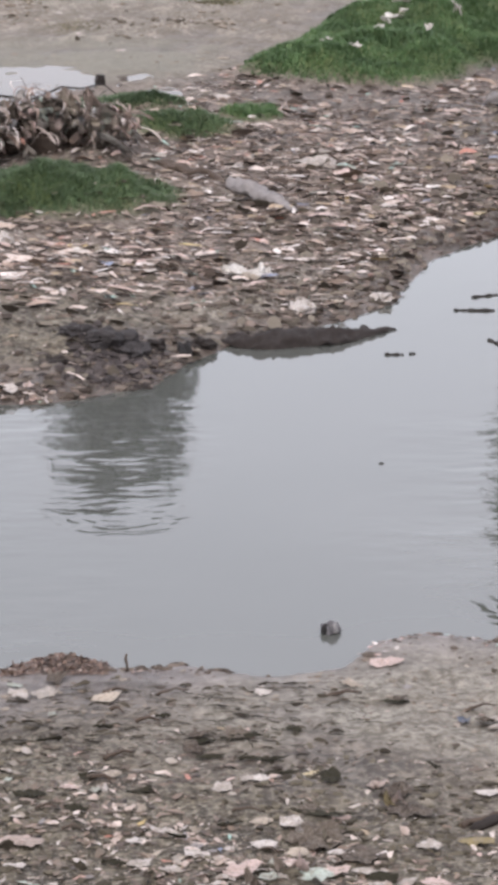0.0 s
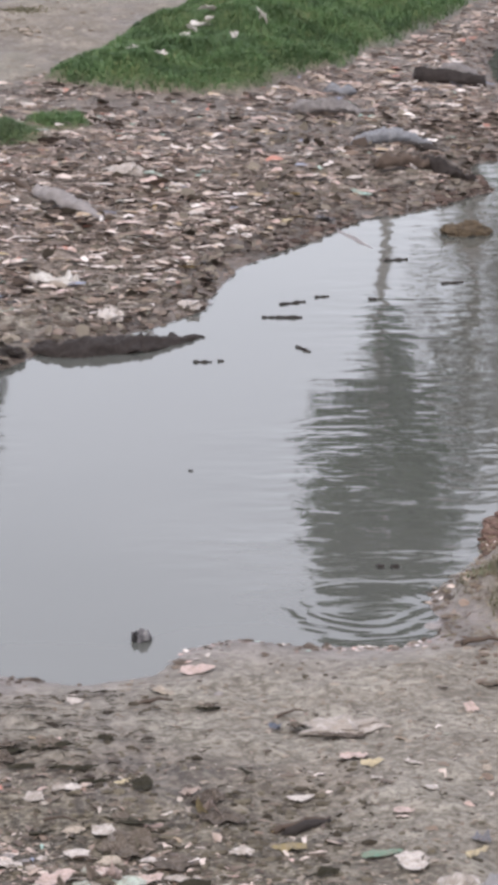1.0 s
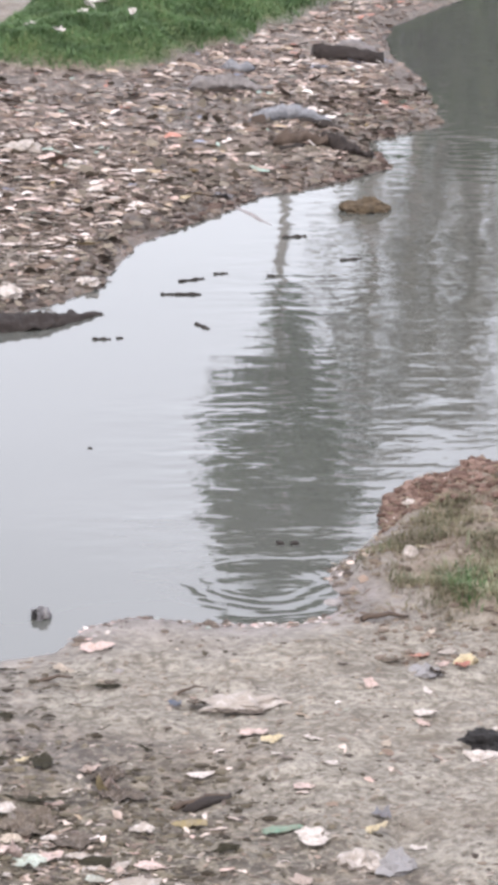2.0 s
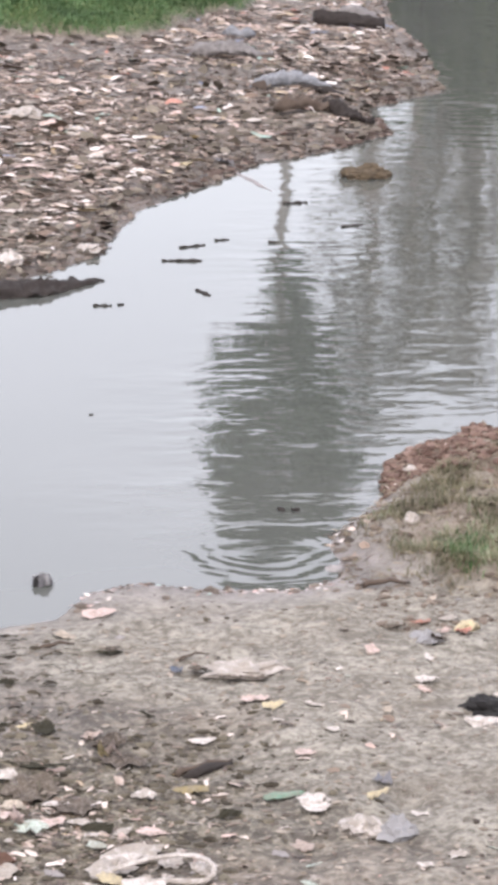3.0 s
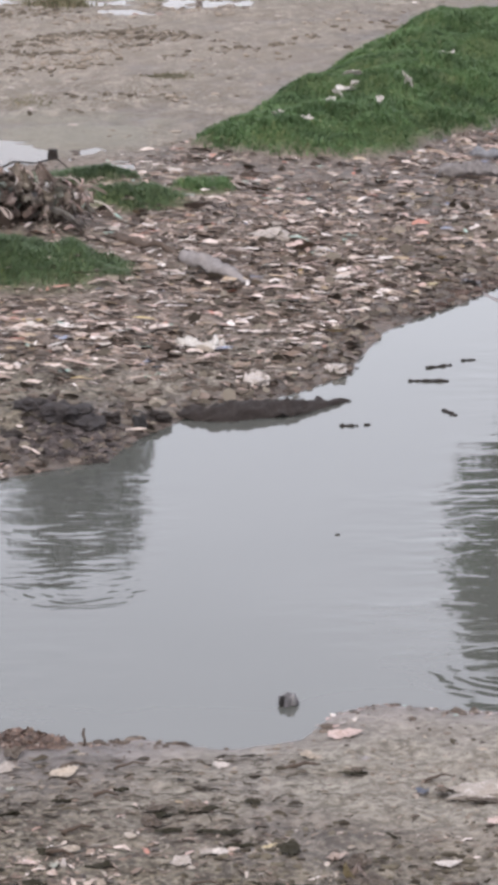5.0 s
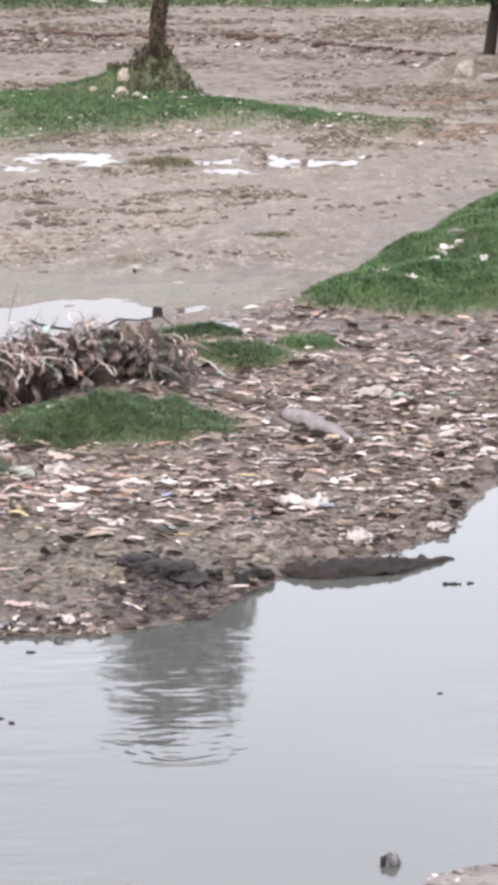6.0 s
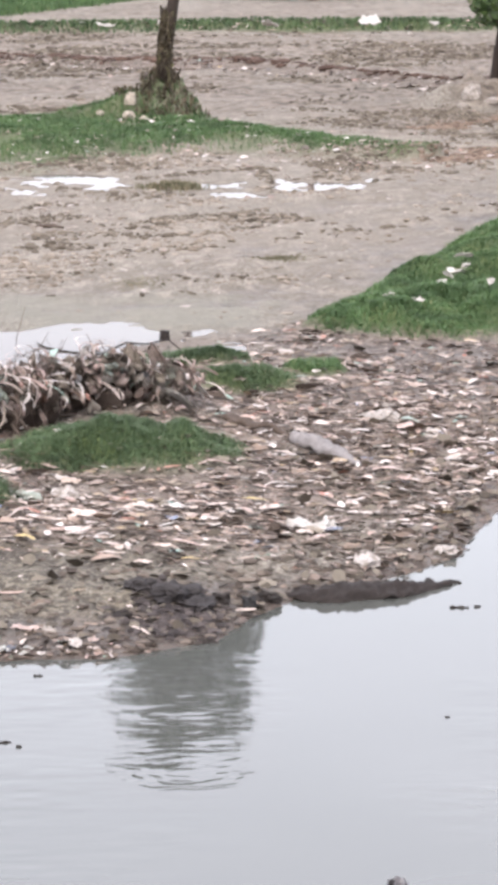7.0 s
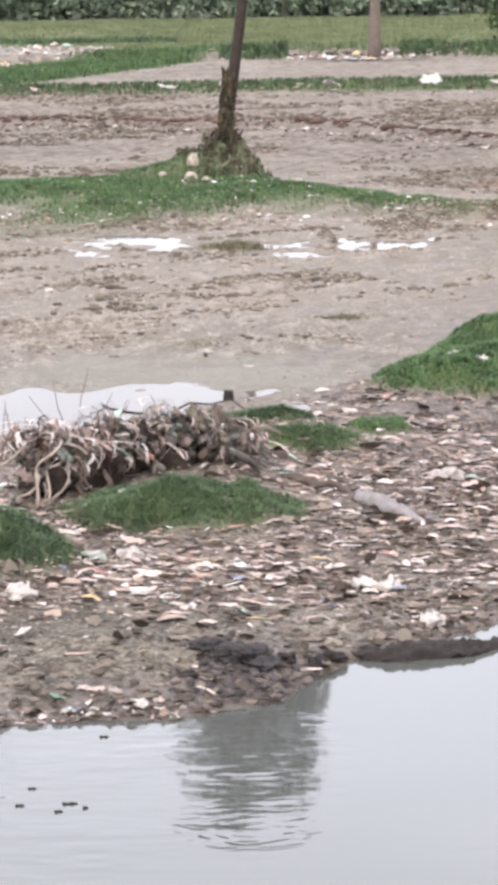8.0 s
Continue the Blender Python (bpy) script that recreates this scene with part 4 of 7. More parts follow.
# ---- clods ----
def clods(name, x, y, size, mat, label, flat=0.55):
    """Irregular mud lumps: jittered twenty-sided bodies, half sunk."""
    n = len(x)
    g = (1 + 5 ** 0.5) / 2
    ico = np.array([(-1, g, 0), (1, g, 0), (-1, -g, 0), (1, -g, 0), (0, -1, g), (0, 1, g), (0, -1, -g), (0, 1, -g), (g, 0, -1), (g, 0, 1), (-g, 0, -1), (-g, 0, 1)]) / 1.9
    tri = np.array([(0, 11, 5), (0, 5, 1), (0, 1, 7), (0, 7, 10), (0, 10, 11), (1, 5, 9), (5, 11, 4), (11, 10, 2), (10, 7, 6), (7, 1, 8), (3, 9, 4), (3, 4, 2), (3, 2, 6), (3, 6, 8), (3, 8, 9), (4, 9, 5), (2, 4, 11), (6, 2, 10), (8, 6, 7), (9, 8, 1)])
    big = size * np.clip(rng.lognormal(0, 0.5, n), 0.3, 2.6)
    shape = np.stack([rng.uniform(0.7, 1.7, n), rng.uniform(0.6, 1.1, n), rng.uniform(0.5, 1.1, n) * flat], -1)
    verts = ico[None] * rng.uniform(0.7, 1.3, (n, 12, 1)) * shape[:, None] * (big * 0.5)[:, None, None]
    verts += np.stack([x, y, height(x, y) + big * 0.08], -1)[:, None]
    ob = from_arrays(name, verts.reshape(-1, 3), (np.arange(n)[:, None, None] * 12 + tri[None]).reshape(-1, 3), mat)
    return tagged(ob, label, "mud", kind="stuff")


def make_clod(name, dark, light):
    m, t, s2 = material(name)
    g = t.nodes.new("ShaderNodeNewGeometry")
    n = noise_node(t, 22.0, 5, 0.65, coords(t))
    col = mix(t, g.outputs["Random Per Island"], dark, light)
    col = mix(t, math_node(t, "MULTIPLY", n.outputs["Fac"], 0.6), col, dark)
    link(t, col, s2.inputs["Base Color"])
    s2.inputs["Roughness"].default_value = 0.9
    s2.inputs["Specular IOR Level"].default_value = 0.2
    bump(t, n.outputs["Fac"], 0.6, 0.02, s2)
    return m


CLOD = make_clod("dry_clods", (0.13, 0.105, 0.084), (0.37, 0.325, 0.28))
CLOD_WET = make_clod("wet_clods", (0.045, 0.036, 0.031), (0.20, 0.165, 0.14))
lx, ly = scatter(9000, -2.0, 5.5, 14, 24, lambda x, y: (shore_distance(x, y) > 0.12) * np.clip(0.35 + 0.8 * fractal(x * 1.1, y * 1.1, 3, 120) + np.clip(1.5 - x, 0, 2) * 0.2, 0, 1))
clods("mud_clods", lx, ly, 0.020, CLOD, "dry crumbling mud clods on the near bank", 0.4)
lx, ly = scatter(9000, -2.0, 5.5, 14, 20.6, lambda x, y: (shore_distance(x, y) > 0.0) * np.clip((18.9 - y) * 1.3, 0.2, 1) * np.clip(0.30 + 0.9 * fractal(x * 1.3, y * 1.3, 3, 125) + np.clip(1.5 - x, 0, 2) * 0.3, 0.1, 1))
clods("mud_clods", lx, ly, 0.024, CLOD_WET, "dark wet mud clods on the near bank", 0.4)
turned_up = lambda x, y: np.clip((18.8 - y) * 1.3, 0.12, 1) * np.clip((y - 14.6 - 0.3 * np.clip(x - 0.8, 0, 2)) * 1.1, 0.05, 1) * np.clip((3.0 - x) * 0.8, 0.1, 1) * np.clip(-0.3 + 1.7 * fractal(x * 1.0, y * 0.6, 3, 126) + np.clip(1.7 - x, 0, 2) * 0.22, 0, 1) * (shore_distance(x, y) > 0.3)
BLACK_CLOD = make_clod("black_clods", (0.034, 0.028, 0.021), (0.17, 0.15, 0.115))
lx, ly = scatter(9000, -2.0, 3.2, 14, 19.7, turned_up)
clods("mud_clods", lx, ly, 0.026, BLACK_CLOD, "dark turned-up mud clods in patches on the near bank", 0.7)
lx, ly = scatter(2000, -2.0, 3.2, 14, 19.7, turned_up)
litter("mud_crust", lx, ly, 0.045, "dark ragged crust of turned-up mud on the near bank", (1.3, 3.5), None, 0.0, 0.7, BLACK_CLOD)
lx, ly = scatter(5200, -2.0, 3.9, 19.4, 22.0, lambda x, y: np.clip(1.2 - np.abs(shore_distance(x, y) - 0.04) * 9, 0, 1) * np.clip(0.25 + 1.2 * fractal(x * 1.2, y * 1.2, 2, 127), 0, 1))
clods("shore_clods", lx, ly, 0.036, CLOD_WET, "dark wet mud clods along the near waterline", 0.6)
lx, ly = scatter(14000, -4, 9, 26.5, 42, lambda x, y: (shore_distance(x, y) > 0.0) * np.clip(1.1 - shore_distance(x, y) * 0.45, 0.1, 1) * (y > 26))
clods("mud_clods", lx, ly, 0.048, CLOD_WET, "dark wet mud clods along the far waterline", 0.7)
lx, ly = scatter(14000, -4, 9, 26.5, 42, lambda x, y: (shore_distance(x, y) > 0.02) * np.clip(1.2 - shore_distance(x, y) * 0.30, 0.1, 1) * (y > 26) * np.where(x < 1, 0.45, 1))
ob = litter("mud_crust", lx, ly, 0.09, "ragged crust of dried mud flakes on the far bank", (1.2, 3.0), -0.2, 0.0, 0.5)
ob.data.materials[0] = make_clod("mud_flakes", (0.052, 0.043, 0.034), (0.235, 0.205, 0.17))
lx, ly = scatter(66000, -3.5, 10.5, 26.5, 52, lambda x, y: (shore_distance(x, y) > 0.0) * np.clip(1.3 - shore_distance(x, y) * np.where(x > 5, 1.3, 2.0), 0, 1) * (y > 26))
litter("mud_crust", lx, ly, 0.065, "dark ragged mud crust and scraps along the far waterline", (1.6, 4.5), -0.3, 0.0, 0.4, SHORE_CRUST)
lx, ly = scatter(9000, 3.6, 6.5, 19.6, 24.6, lambda x, y: (shore_distance(x, y) > 0.0) * np.clip(1.3 - ((x - 5.0) / 1.4) ** 2 - ((y - 22.0) / 2.3) ** 2 + 0.8 * fractal(x * 1.8, y * 1.8, 2, 141), 0, 1) * 0.7)
litter("tangled_dry_grass", lx, ly, 0.075, "tangled dry grass and roots on the spoil bank", (8, 18), None, 0.01, 0.6, make_litter("dry_tangle", [(0.0, (0.15, 0.12, 0.08)), (0.35, (0.24, 0.205, 0.145)), (0.6, (0.11, 0.10, 0.055)), (0.85, (0.06, 0.042, 0.032))]))
lx, ly = scatter(4000, 3.6, 6.5, 19.3, 24.5, lambda x, y: (shore_distance(x, y) > 0.02) * np.clip(0.5 + 0.6 * fractal(x * 2, y * 2, 2, 131), 0, 1))
clods("mud_clods", lx, ly, 0.026, make_clod("spoil_clods", (0.070, 0.052, 0.042), (0.21, 0.172, 0.145)), "reddish-brown clods on a spoil bank", 0.7)
lx, ly = scatter(16000, -9, 9, 43, 112, lambda x, y: np.clip(0.3 + 0.9 * fractal(x * 0.4, y * 0.35, 3, 135), 0, 1) * (slope_grass(x, y) <= 0))
clods("field_clods", lx, ly, 0.055, CLOD, "dark mud clods scattered over the bare field", 0.4)
lx, ly = scatter(22000, -9, 9, 80, 98, lambda x, y: np.clip(1.2 - np.abs(y - ridge_line(x)) / 0.55, 0, 1) * np.clip(0.8 + 0.7 * fractal(x * 0.6, y * 0.1, 2, 136), 0.25, 1))
clods("field_clods", lx, ly, 0.12, make_clod("ridge_earth", (0.050, 0.032, 0.026), (0.150, 0.100, 0.082)), "dark clods along a low field ridge", 0.6)


def furrowed(x, y):
    """Broken lines that slant across the bare field."""
    u, v = x * 0.766 + y * 0.643, -x * 0.643 + y * 0.766
    return np.clip(1.8 * fractal(u * 0.3, v * 1.3, 2, 200) - 0.2, 0, 1) * np.clip((y - 46) / 6, 0.15, 1) * (slope_grass(x, y) <= 0) * (height(x, y) > PUDDLE_LEVEL + 0.035)


FIELD_CLOD = make_clod("field_clods", (0.062, 0.051, 0.040), (0.21, 0.18, 0.147))
lx, ly = scatter(30000, -6, 6.5, 46, 66, furrowed)
clods("field_clods", lx, ly, 0.055, FIELD_CLOD, "dark clods along slanting furrows in the bare field", 0.8)
lx, ly = scatter(22000, -6, 6.5, 47, 67, lambda x, y: np.clip(0.1 + fractal(x * 0.7, y * 0.5, 3, 210), 0, 1) * (slope_grass(x, y) <= 0) * (height(x, y) > PUDDLE_LEVEL + 0.03))
clods("field_clods", lx, ly, 0.05, CLOD, "pale clods strewn over the bare field", 0.7)
lx, ly = scatter(30000, -9, 10, 76, 112, lambda x, y: np.clip(1.1 * fractal(x * 0.3, y * 0.35, 4, 220) + 0.1 + 0.5 * np.exp(-((y - 99 + 0.5 * x) / 5.0) ** 2), 0, 1))
clods("field_clods", lx, ly, 0.075, FIELD_CLOD, "brown clods over a rough far field", 0.8)
# dark strips paint shadow gaps under pieces as well as dark debris
lx, ly = scatter(4600, -1.8, 2.6, 15.0, 19.5, lambda x, y: np.clip(0.25 + 1.2 * fractal(x * 0.9, y * 0.7, 3, 230), 0, 1) * np.clip((2.8 - x) * 0.5, 0, 1))
litter("mud_crust", lx, ly, 0.065, "dark strips painting debris and shaded gaps on the near bank", (3.5, 9), 0.0, 0.004, 0.5, make_clod("debris_and_gap_strips", (0.020, 0.016, 0.012), (0.085, 0.072, 0.054)), 0.35)
lx, ly = scatter(6000, 1.9, 7.4, 29.6, 39.2, lambda x, y: (shore_distance(x, y) > 0.0) * np.clip(1.3 - shore_distance(x, y) * 4.0, 0, 1) * np.clip(0.3 + 1.3 * fractal(x * 1.3, y * 1.3, 3, 240), 0, 1))
clods("shore_clods", lx, ly, 0.065, make_clod("shore_muck", (0.030, 0.022, 0.020), (0.115, 0.082, 0.070)), "dark muck along the far waterline", 0.8)
# dark strips laid in as painted shade between the far bank's scraps
lx, ly = scatter(9000, -3.5, 8.5, 29.5, 43, lambda x, y: far_bank_waste(x, y) * np.clip(0.4 + fractal(x * 1.2, y * 1.2, 3, 250), 0.1, 1))
litter("scattered_waste", lx, ly, 0.14, "dark strips painted as shaded gaps in the far litter", (3, 7), -0.3, 0.012, 0.6, make_clod("shade_gap_strips", (0.028, 0.021, 0.018), (0.12, 0.092, 0.076)), 0.5)
lx, ly = scatter(12000, 4.0, 6.5, 22.4, 24.6, lambda x, y: (shore_distance(x, y) > 0.0) * np.clip(1.3 - np.abs(shore_distance(x, y) - 0.25) * 2.0, 0, 1))
clods("mud_clods", lx, ly, 0.032, make_clod("red_clods", (0.070, 0.042, 0.034), (0.235, 0.165, 0.14)), "reddish-brown crumbling earth on the spoil bank's edge", 0.8)
lx, ly = scatter(1500, -3.3, -0.6, 26.4, 28.2, lambda x, y: (shore_distance(x, y) > 0.0) * np.clip(1.25 - shore_distance(x, y) * 4.0, 0, 1))
litter("scattered_waste", lx, ly, 0.062, "pale and pinkish scraps washed up along the waterline", (1.2, 2.8), None, 0.01, 0.6, make_litter("washed_up", [(0.0, (0.42, 0.37, 0.35)), (0.2, (0.18, 0.14, 0.12)), (0.45, (0.50, 0.47, 0.46)), (0.58, (0.08, 0.06, 0.05)), (0.72, (0.42, 0.31, 0.29)), (0.84, (0.36, 0.37, 0.35)), (0.92, (0.36, 0.17, 0.14)), (0.96, (0.25, 0.36, 0.30))]))
lx, ly = scatter(90, -1.6, 2.2, 69.8, 71.6, lambda x, y: 0.8 + 0 * x)
litter("field_scraps", lx, ly, 0.11, "white scraps lying about the foot of a tree", (1.2, 2.2), None, 0.08, 0.25, HUNG)
lx, ly = scatter(900, -14, -5, 122, 141, waste_plot)
litter("field_scraps", lx, ly, 0.20, "pale waste strewn over a bare far plot", (1.1, 2.2), None, 0.04, 0.4, LARGE_LITTER)
lx, ly = scatter(420, 1.6, 8, 124.0, 127.5, lambda x, y: np.clip(1.2 - np.abs(x - 4.6) / 3.2, 0, 1))
litter("field_scraps", lx, ly, 0.24, "pale waste heaped round a distant tree", (1.2, 2.4), None, 0.10, 0.25, LARGE_LITTER)
lx, ly = scatter(9000, 4.8, 9.5, 64.6, 68.8, lambda x, y: np.clip(1.1 - np.abs(y - 65.0 - (x - 5) * 0.9) / 0.8 + 0.5 * fractal(x, y, 2, 260), 0, 1) * np.clip(x - 4.9, 0.2, 1))
clods("mud_clods", lx, ly, 0.06, make_clod("red_earth", (0.105, 0.074, 0.058), (0.27, 0.208, 0.168)), "reddish earth of a low berm on the flat", 0.8)
lx, ly = scatter(6000, 5.2, 9.8, 71.5, 76.0, lambda x, y: np.clip(0.9 - np.abs(y - 72.4 - (x - 5.9) * 1.0) / 0.7 + 0.6 * fractal(x, y, 2, 265), 0, 1))
clods("mud_clods", lx, ly, 0.06, bpy.data.materials["red_earth"], "reddish earth thrown up beside a spoil heap", 0.8)
lx, ly = scatter(16000, 1.5, 10, 61.5, 77, lambda x, y: np.clip(0.25 + fractal(x * 0.6, y * 0.45, 3, 270), 0, 1) * (np.abs(y - strip_middle(x)) > strip_width(x)) * (height(x, y) > PUDDLE_LEVEL + 0.03))
clods("field_clods", lx, ly, 0.055, FIELD_CLOD, "brown clods round the end of a grass strip", 0.8)
lx, ly = scatter(9000, -6, 8, 45, 66, lambda x, y: np.clip(0.2 + 0.9 * fractal(x * 0.5, y * 0.4, 3, 276), 0, 1) * (slope_grass(x, y) <= 0) * (height(x, y) > PUDDLE_LEVEL + 0.02))
litter("field_scraps", lx, ly, 0.085, "pale chips and scraps pressed into the bare field", (1.5, 4.0), None, 0.006, 0.25, CHIPS)
lx, ly = scatter(1500, -5, 10, 57, 66, lambda x, y: np.clip(0.3 + fractal(x * 0.6, y * 0.45, 3, 275), 0, 1) * (height(x, y) > PUDDLE_LEVEL + 0.02) * np.clip((y - 57) / 5, 0, 1))
litter("field_scraps", lx, ly, 0.09, "pale scraps and chips about the far puddles", (1.2, 3.0), None, 0.01, 0.4, HUNG)


# ---- helpers for things ----
def part(name, bm, mat, parent=None, label="", smooth=True):
    """Links a bmesh as one mesh object, under a thing if one is given."""
    me = bpy.data.meshes.new(name)
    bm.to_mesh(me)
    bm.free()
    me.materials.append(mat)
    if smooth:
        me.polygons.foreach_set("use_smooth", [True] * len(me.polygons))
    ob = new(name, me)
    if parent is not None:
        ob.parent = parent
    if label:
        ob["label"] = label
    return ob


def empty(name, x, y, z, label, category, group=""):
    ob = new(name)
    ob.location = (x, y, z)
    return tagged(ob, label, category, group)


def tube(points, radii, sides=10, wobble=0.0, squash=1.0, seed=0.0):
    """A closed tapered tube through points, with an uneven skin."""
    bm = bmesh.new()
    pts = [Vector(p) for p in points]
    rings = []
    for k, (p, r) in enumerate(zip(pts, radii)):
        way = (pts[min(k + 1, len(pts) - 1)] - pts[max(k - 1, 0)]).normalized()
        side = way.cross(Vector((0, 0, 1)))
        side = side.normalized() if side.length > 0.05 else Vector((1, 0, 0))
        up = side.cross(way).normalized()
        ring = []
        for j in range(sides):
            a = 2 * math.pi * j / sides
            q = r * (1 + wobble * noise.noise(Vector((p.x * 3 + seed, p.y * 3, p.z * 3)) + Vector((math.cos(a), math.sin(a), 0)) * 1.3))
            ring.append(bm.verts.new(p + side * math.cos(a) * q + up * math.sin(a) * q * squash))
        rings.append(ring)
    for a, b in zip(rings, rings[1:]):
        for j in range(sides):
            bm.faces.new((a[j], a[(j + 1) % sides], b[(j + 1) % sides], b[j]))
    bm.faces.new(list(reversed(rings[0])))
    bm.faces.new(rings[-1])
    bmesh.ops.recalc_face_normals(bm, faces=bm.faces)
    return bm


def lump(sx, sy, sz, rough=0.25, seed=0.0, detail=4):
    """A rounded uneven body that stands on its own base."""
    bm = bmesh.new()
    bmesh.ops.create_icosphere(bm, subdivisions=detail, radius=1.0)
    at = Vector((seed, seed * 2, -seed))
    for v in bm.verts:
        n = noise.noise(v.co * 1.7 + at) + 0.6 * (0.5 - abs(noise.noise(v.co * 3.6 + at))) + 0.35 * (0.4 - abs(noise.noise(v.co * 8.5 + at)))
        v.co *= 1 + rough * n
        v.co.z = max(v.co.z, -0.35)
        v.co = Vector((v.co.x * sx, v.co.y * sy, (v.co.z + 0.3) * sz))
    return bm


def sheet(long, wide, crumple, seed=0.0, nx=9, ny=6, torn=0.12):
    """A stiff torn sheet: an angular outline, folded along a few creases, doubled for thickness."""
    r = random.Random(int(abs(seed) * 1000) + nx)
    corners = r.randint(5, 8)
    start = r.uniform(0, 6.28)
    outline = []
    for k in range(corners):
        a = start + 2 * math.pi * (k + r.uniform(-0.3, 0.3)) / corners
        q = r.uniform(0.62, 1.15)
        outline.append(Vector((math.cos(a) * q, math.sin(a) * q)))
    rim = []
    for k in range(corners):
        p, q = outline[k], outline[(k + 1) % corners]
        for f in (0.0, 0.25, 0.5, 0.75):
            rim.append(p.lerp(q, f) * (1 - torn * r.uniform(-0.5, 1.0) * (1.0 if f else 0.6)))
    folds = []
    for k in range(3):
        a = r.uniform(0, 6.28)
        folds.append((Vector((math.cos(a), math.sin(a))), r.uniform(-0.35, 0.35), r.uniform(0.35, 1.0) * (1 if k else -0.6)))
    bm = bmesh.new()

    def raise_to(p):
        z = sum(g * max(0.0, d.dot(p) - off) for d, off, g in folds)
        return Vector((p.x * long / 2, p.y * wide / 2, crumple * (0.55 * z + 0.35 * noise.noise(Vector((p.x * 2.1 + seed, p.y * 2.1, 0.5))) + 0.42 * abs(noise.noise(Vector((p.x * 4.6 + seed, p.y * 3.4, 2.5)))) + 0.22 * noise.noise(Vector((p.x * 9 + seed, p.y * 7, 4.5))))))

    middle = bm.verts.new(raise_to(Vector((0.0, 0.0))))
    rings = [[bm.verts.new(raise_to(p * f)) for p in rim] for f in (0.28, 0.52, 0.76, 1.0)]
    n = len(rim)
    for k in range(n):
        m = (k + 1) % n
        bm.faces.new((middle, rings[0][k], rings[0][m]))
        for a, b in zip(rings, rings[1:]):
            bm.faces.new((a[k], b[k], b[m], a[m]))
    low = min(v.co.z for v in bm.verts)
    for v in bm.verts:
        v.co.z = (v.co.z - low) * 0.9 + 0.004
    bmesh.ops.triangulate(bm, faces=bm.faces[:])
    bmesh.ops.solidify(bm, geom=bm.faces[:], thickness=0.003)
    return bm


def place(ob, x, y, turn=0.0, lift=0.0, tip=0.0):
    ob.matrix_basis = pose(x, y, ground_z(x, y) + lift, tip, 0, turn)
    return ob


# ---- trees ----
def leaf_cloud(name, centres, per, leaf, mat, parent, spread=0.45):
    """A crown of many small folded leaves in clumps round the centres (x, y, z, radius)."""
    verts = []
    for cx, cy, cz, r in centres:
        d = rng.normal(0, 1, (per, 3))
        d /= np.linalg.norm(d, axis=1)[:, None]
        p = d * (r * rng.uniform(0.25, 1.0, per) ** 0.6)[:, None] + rng.normal(0, spread * r * 0.25, (per, 3))
        p[:, 2] *= 0.8
        a = rng.normal(0, 1, (per, 3))
        a /= np.linalg.norm(a, axis=1)[:, None]
        b = np.cross(a, rng.normal(0, 1, (per, 3)))
        b /= np.linalg.norm(b, axis=1)[:, None] + 1e-9
        size = leaf * rng.uniform(0.6, 1.3, per)[:, None]
        o = p + np.array([cx, cy, cz])
        quad = np.stack([o - a * size, o + b * size * 0.5, o + a * size, o - b * size * 0.5], 1).reshape(-1, 3)
        verts.append(quad)
    verts = np.concatenate(verts)
    faces = np.arange(len(verts)).reshape(-1, 4)
    return from_arrays(name, verts, faces, mat, parent)


def tree(x, y, tall, girth, crown, crown_from, crown_radius, label, lean=(0, 0), leaf=0.10, clumps=26, per=170, mat=None, bark=None, seed=1, bow=0.0, clad=False):
    r = random.Random(seed)
    z0 = ground_z(x, y)
    root = empty("tree", x, y, z0, label, "tree")
    mat, bark = mat or LEAVES, bark or BARK
    n = 16
    spine = []
    for k in range(n):
        f = k / (n - 1)
        spine.append(Vector((lean[0] * f + bow * math.sin(math.pi * f) + 0.12 * math.sin(f * 5 + seed), lean[1] * f + 0.1 * math.sin(f * 4 + seed * 2), -0.2 + f * (tall * 0.93 + 0.2))))
    radii = [girth * (1.25 if k == 0 else 1) * (1 - 0.78 * (k / (n - 1)) ** 1.2) for k in range(n)]
    part("trunk", tube(spine, radii, 12, 0.25, 1, seed), bark, root)
    centres = []
    for k in range(clumps):
        f = r.uniform(0, 1)
        z = crown_from + (tall - crown_from) * f
        base = spine[min(n - 1, int((z - 0.25 * crown_radius) / tall * (n - 1)))]
        wide = crown_radius * (0.35 + 0.65 * math.sin(math.pi * min(1, 0.15 + f * 0.85))) * r.uniform(0.35, 1.0)
        a = r.uniform(0, 2 * math.pi)
        c = Vector((base.x + wide * math.cos(a), base.y + wide * math.sin(a), z))
        centres.append((c.x, c.y, c.z, crown_radius * r.uniform(0.26, 0.46)))
        if k % 3 == 0:
            m = base.lerp(c, 0.5) + Vector((0, 0, 0.15))
            part("limb", tube([base, m, c], [girth * 0.3, girth * 0.18, girth * 0.07], 7, 0.2, 1, k), bark, root)
    if clad:
        # leafy shoots all along the upper trunk
        for k in range(8):
            z = r.uniform(10.2, crown_from + 0.8)
            base = spine[int(z / tall * (n - 1))]
            centres.append((base.x + 0.25 + r.gauss(0, 0.32), base.y + r.gauss(0, 0.3), z, r.uniform(0.3, 0.5)))
    leaf_cloud(crown, centres, per, leaf, mat, root)
    return root


GREY_BARK = plain("pale_grey_bark", (0.36, 0.32, 0.305), 0.9, 0.4, 6.0, 0.6)
main_tree = tree(-0.53, 72.6, 13.0, 0.145, "crown", 9.0, 1.8, "slender leaning tree with creeper-clad foot on an earth mound", (0.25, 0.2), 0.14, 40, 200, mat=DULL_LEAVES, seed=3, bow=0.75)
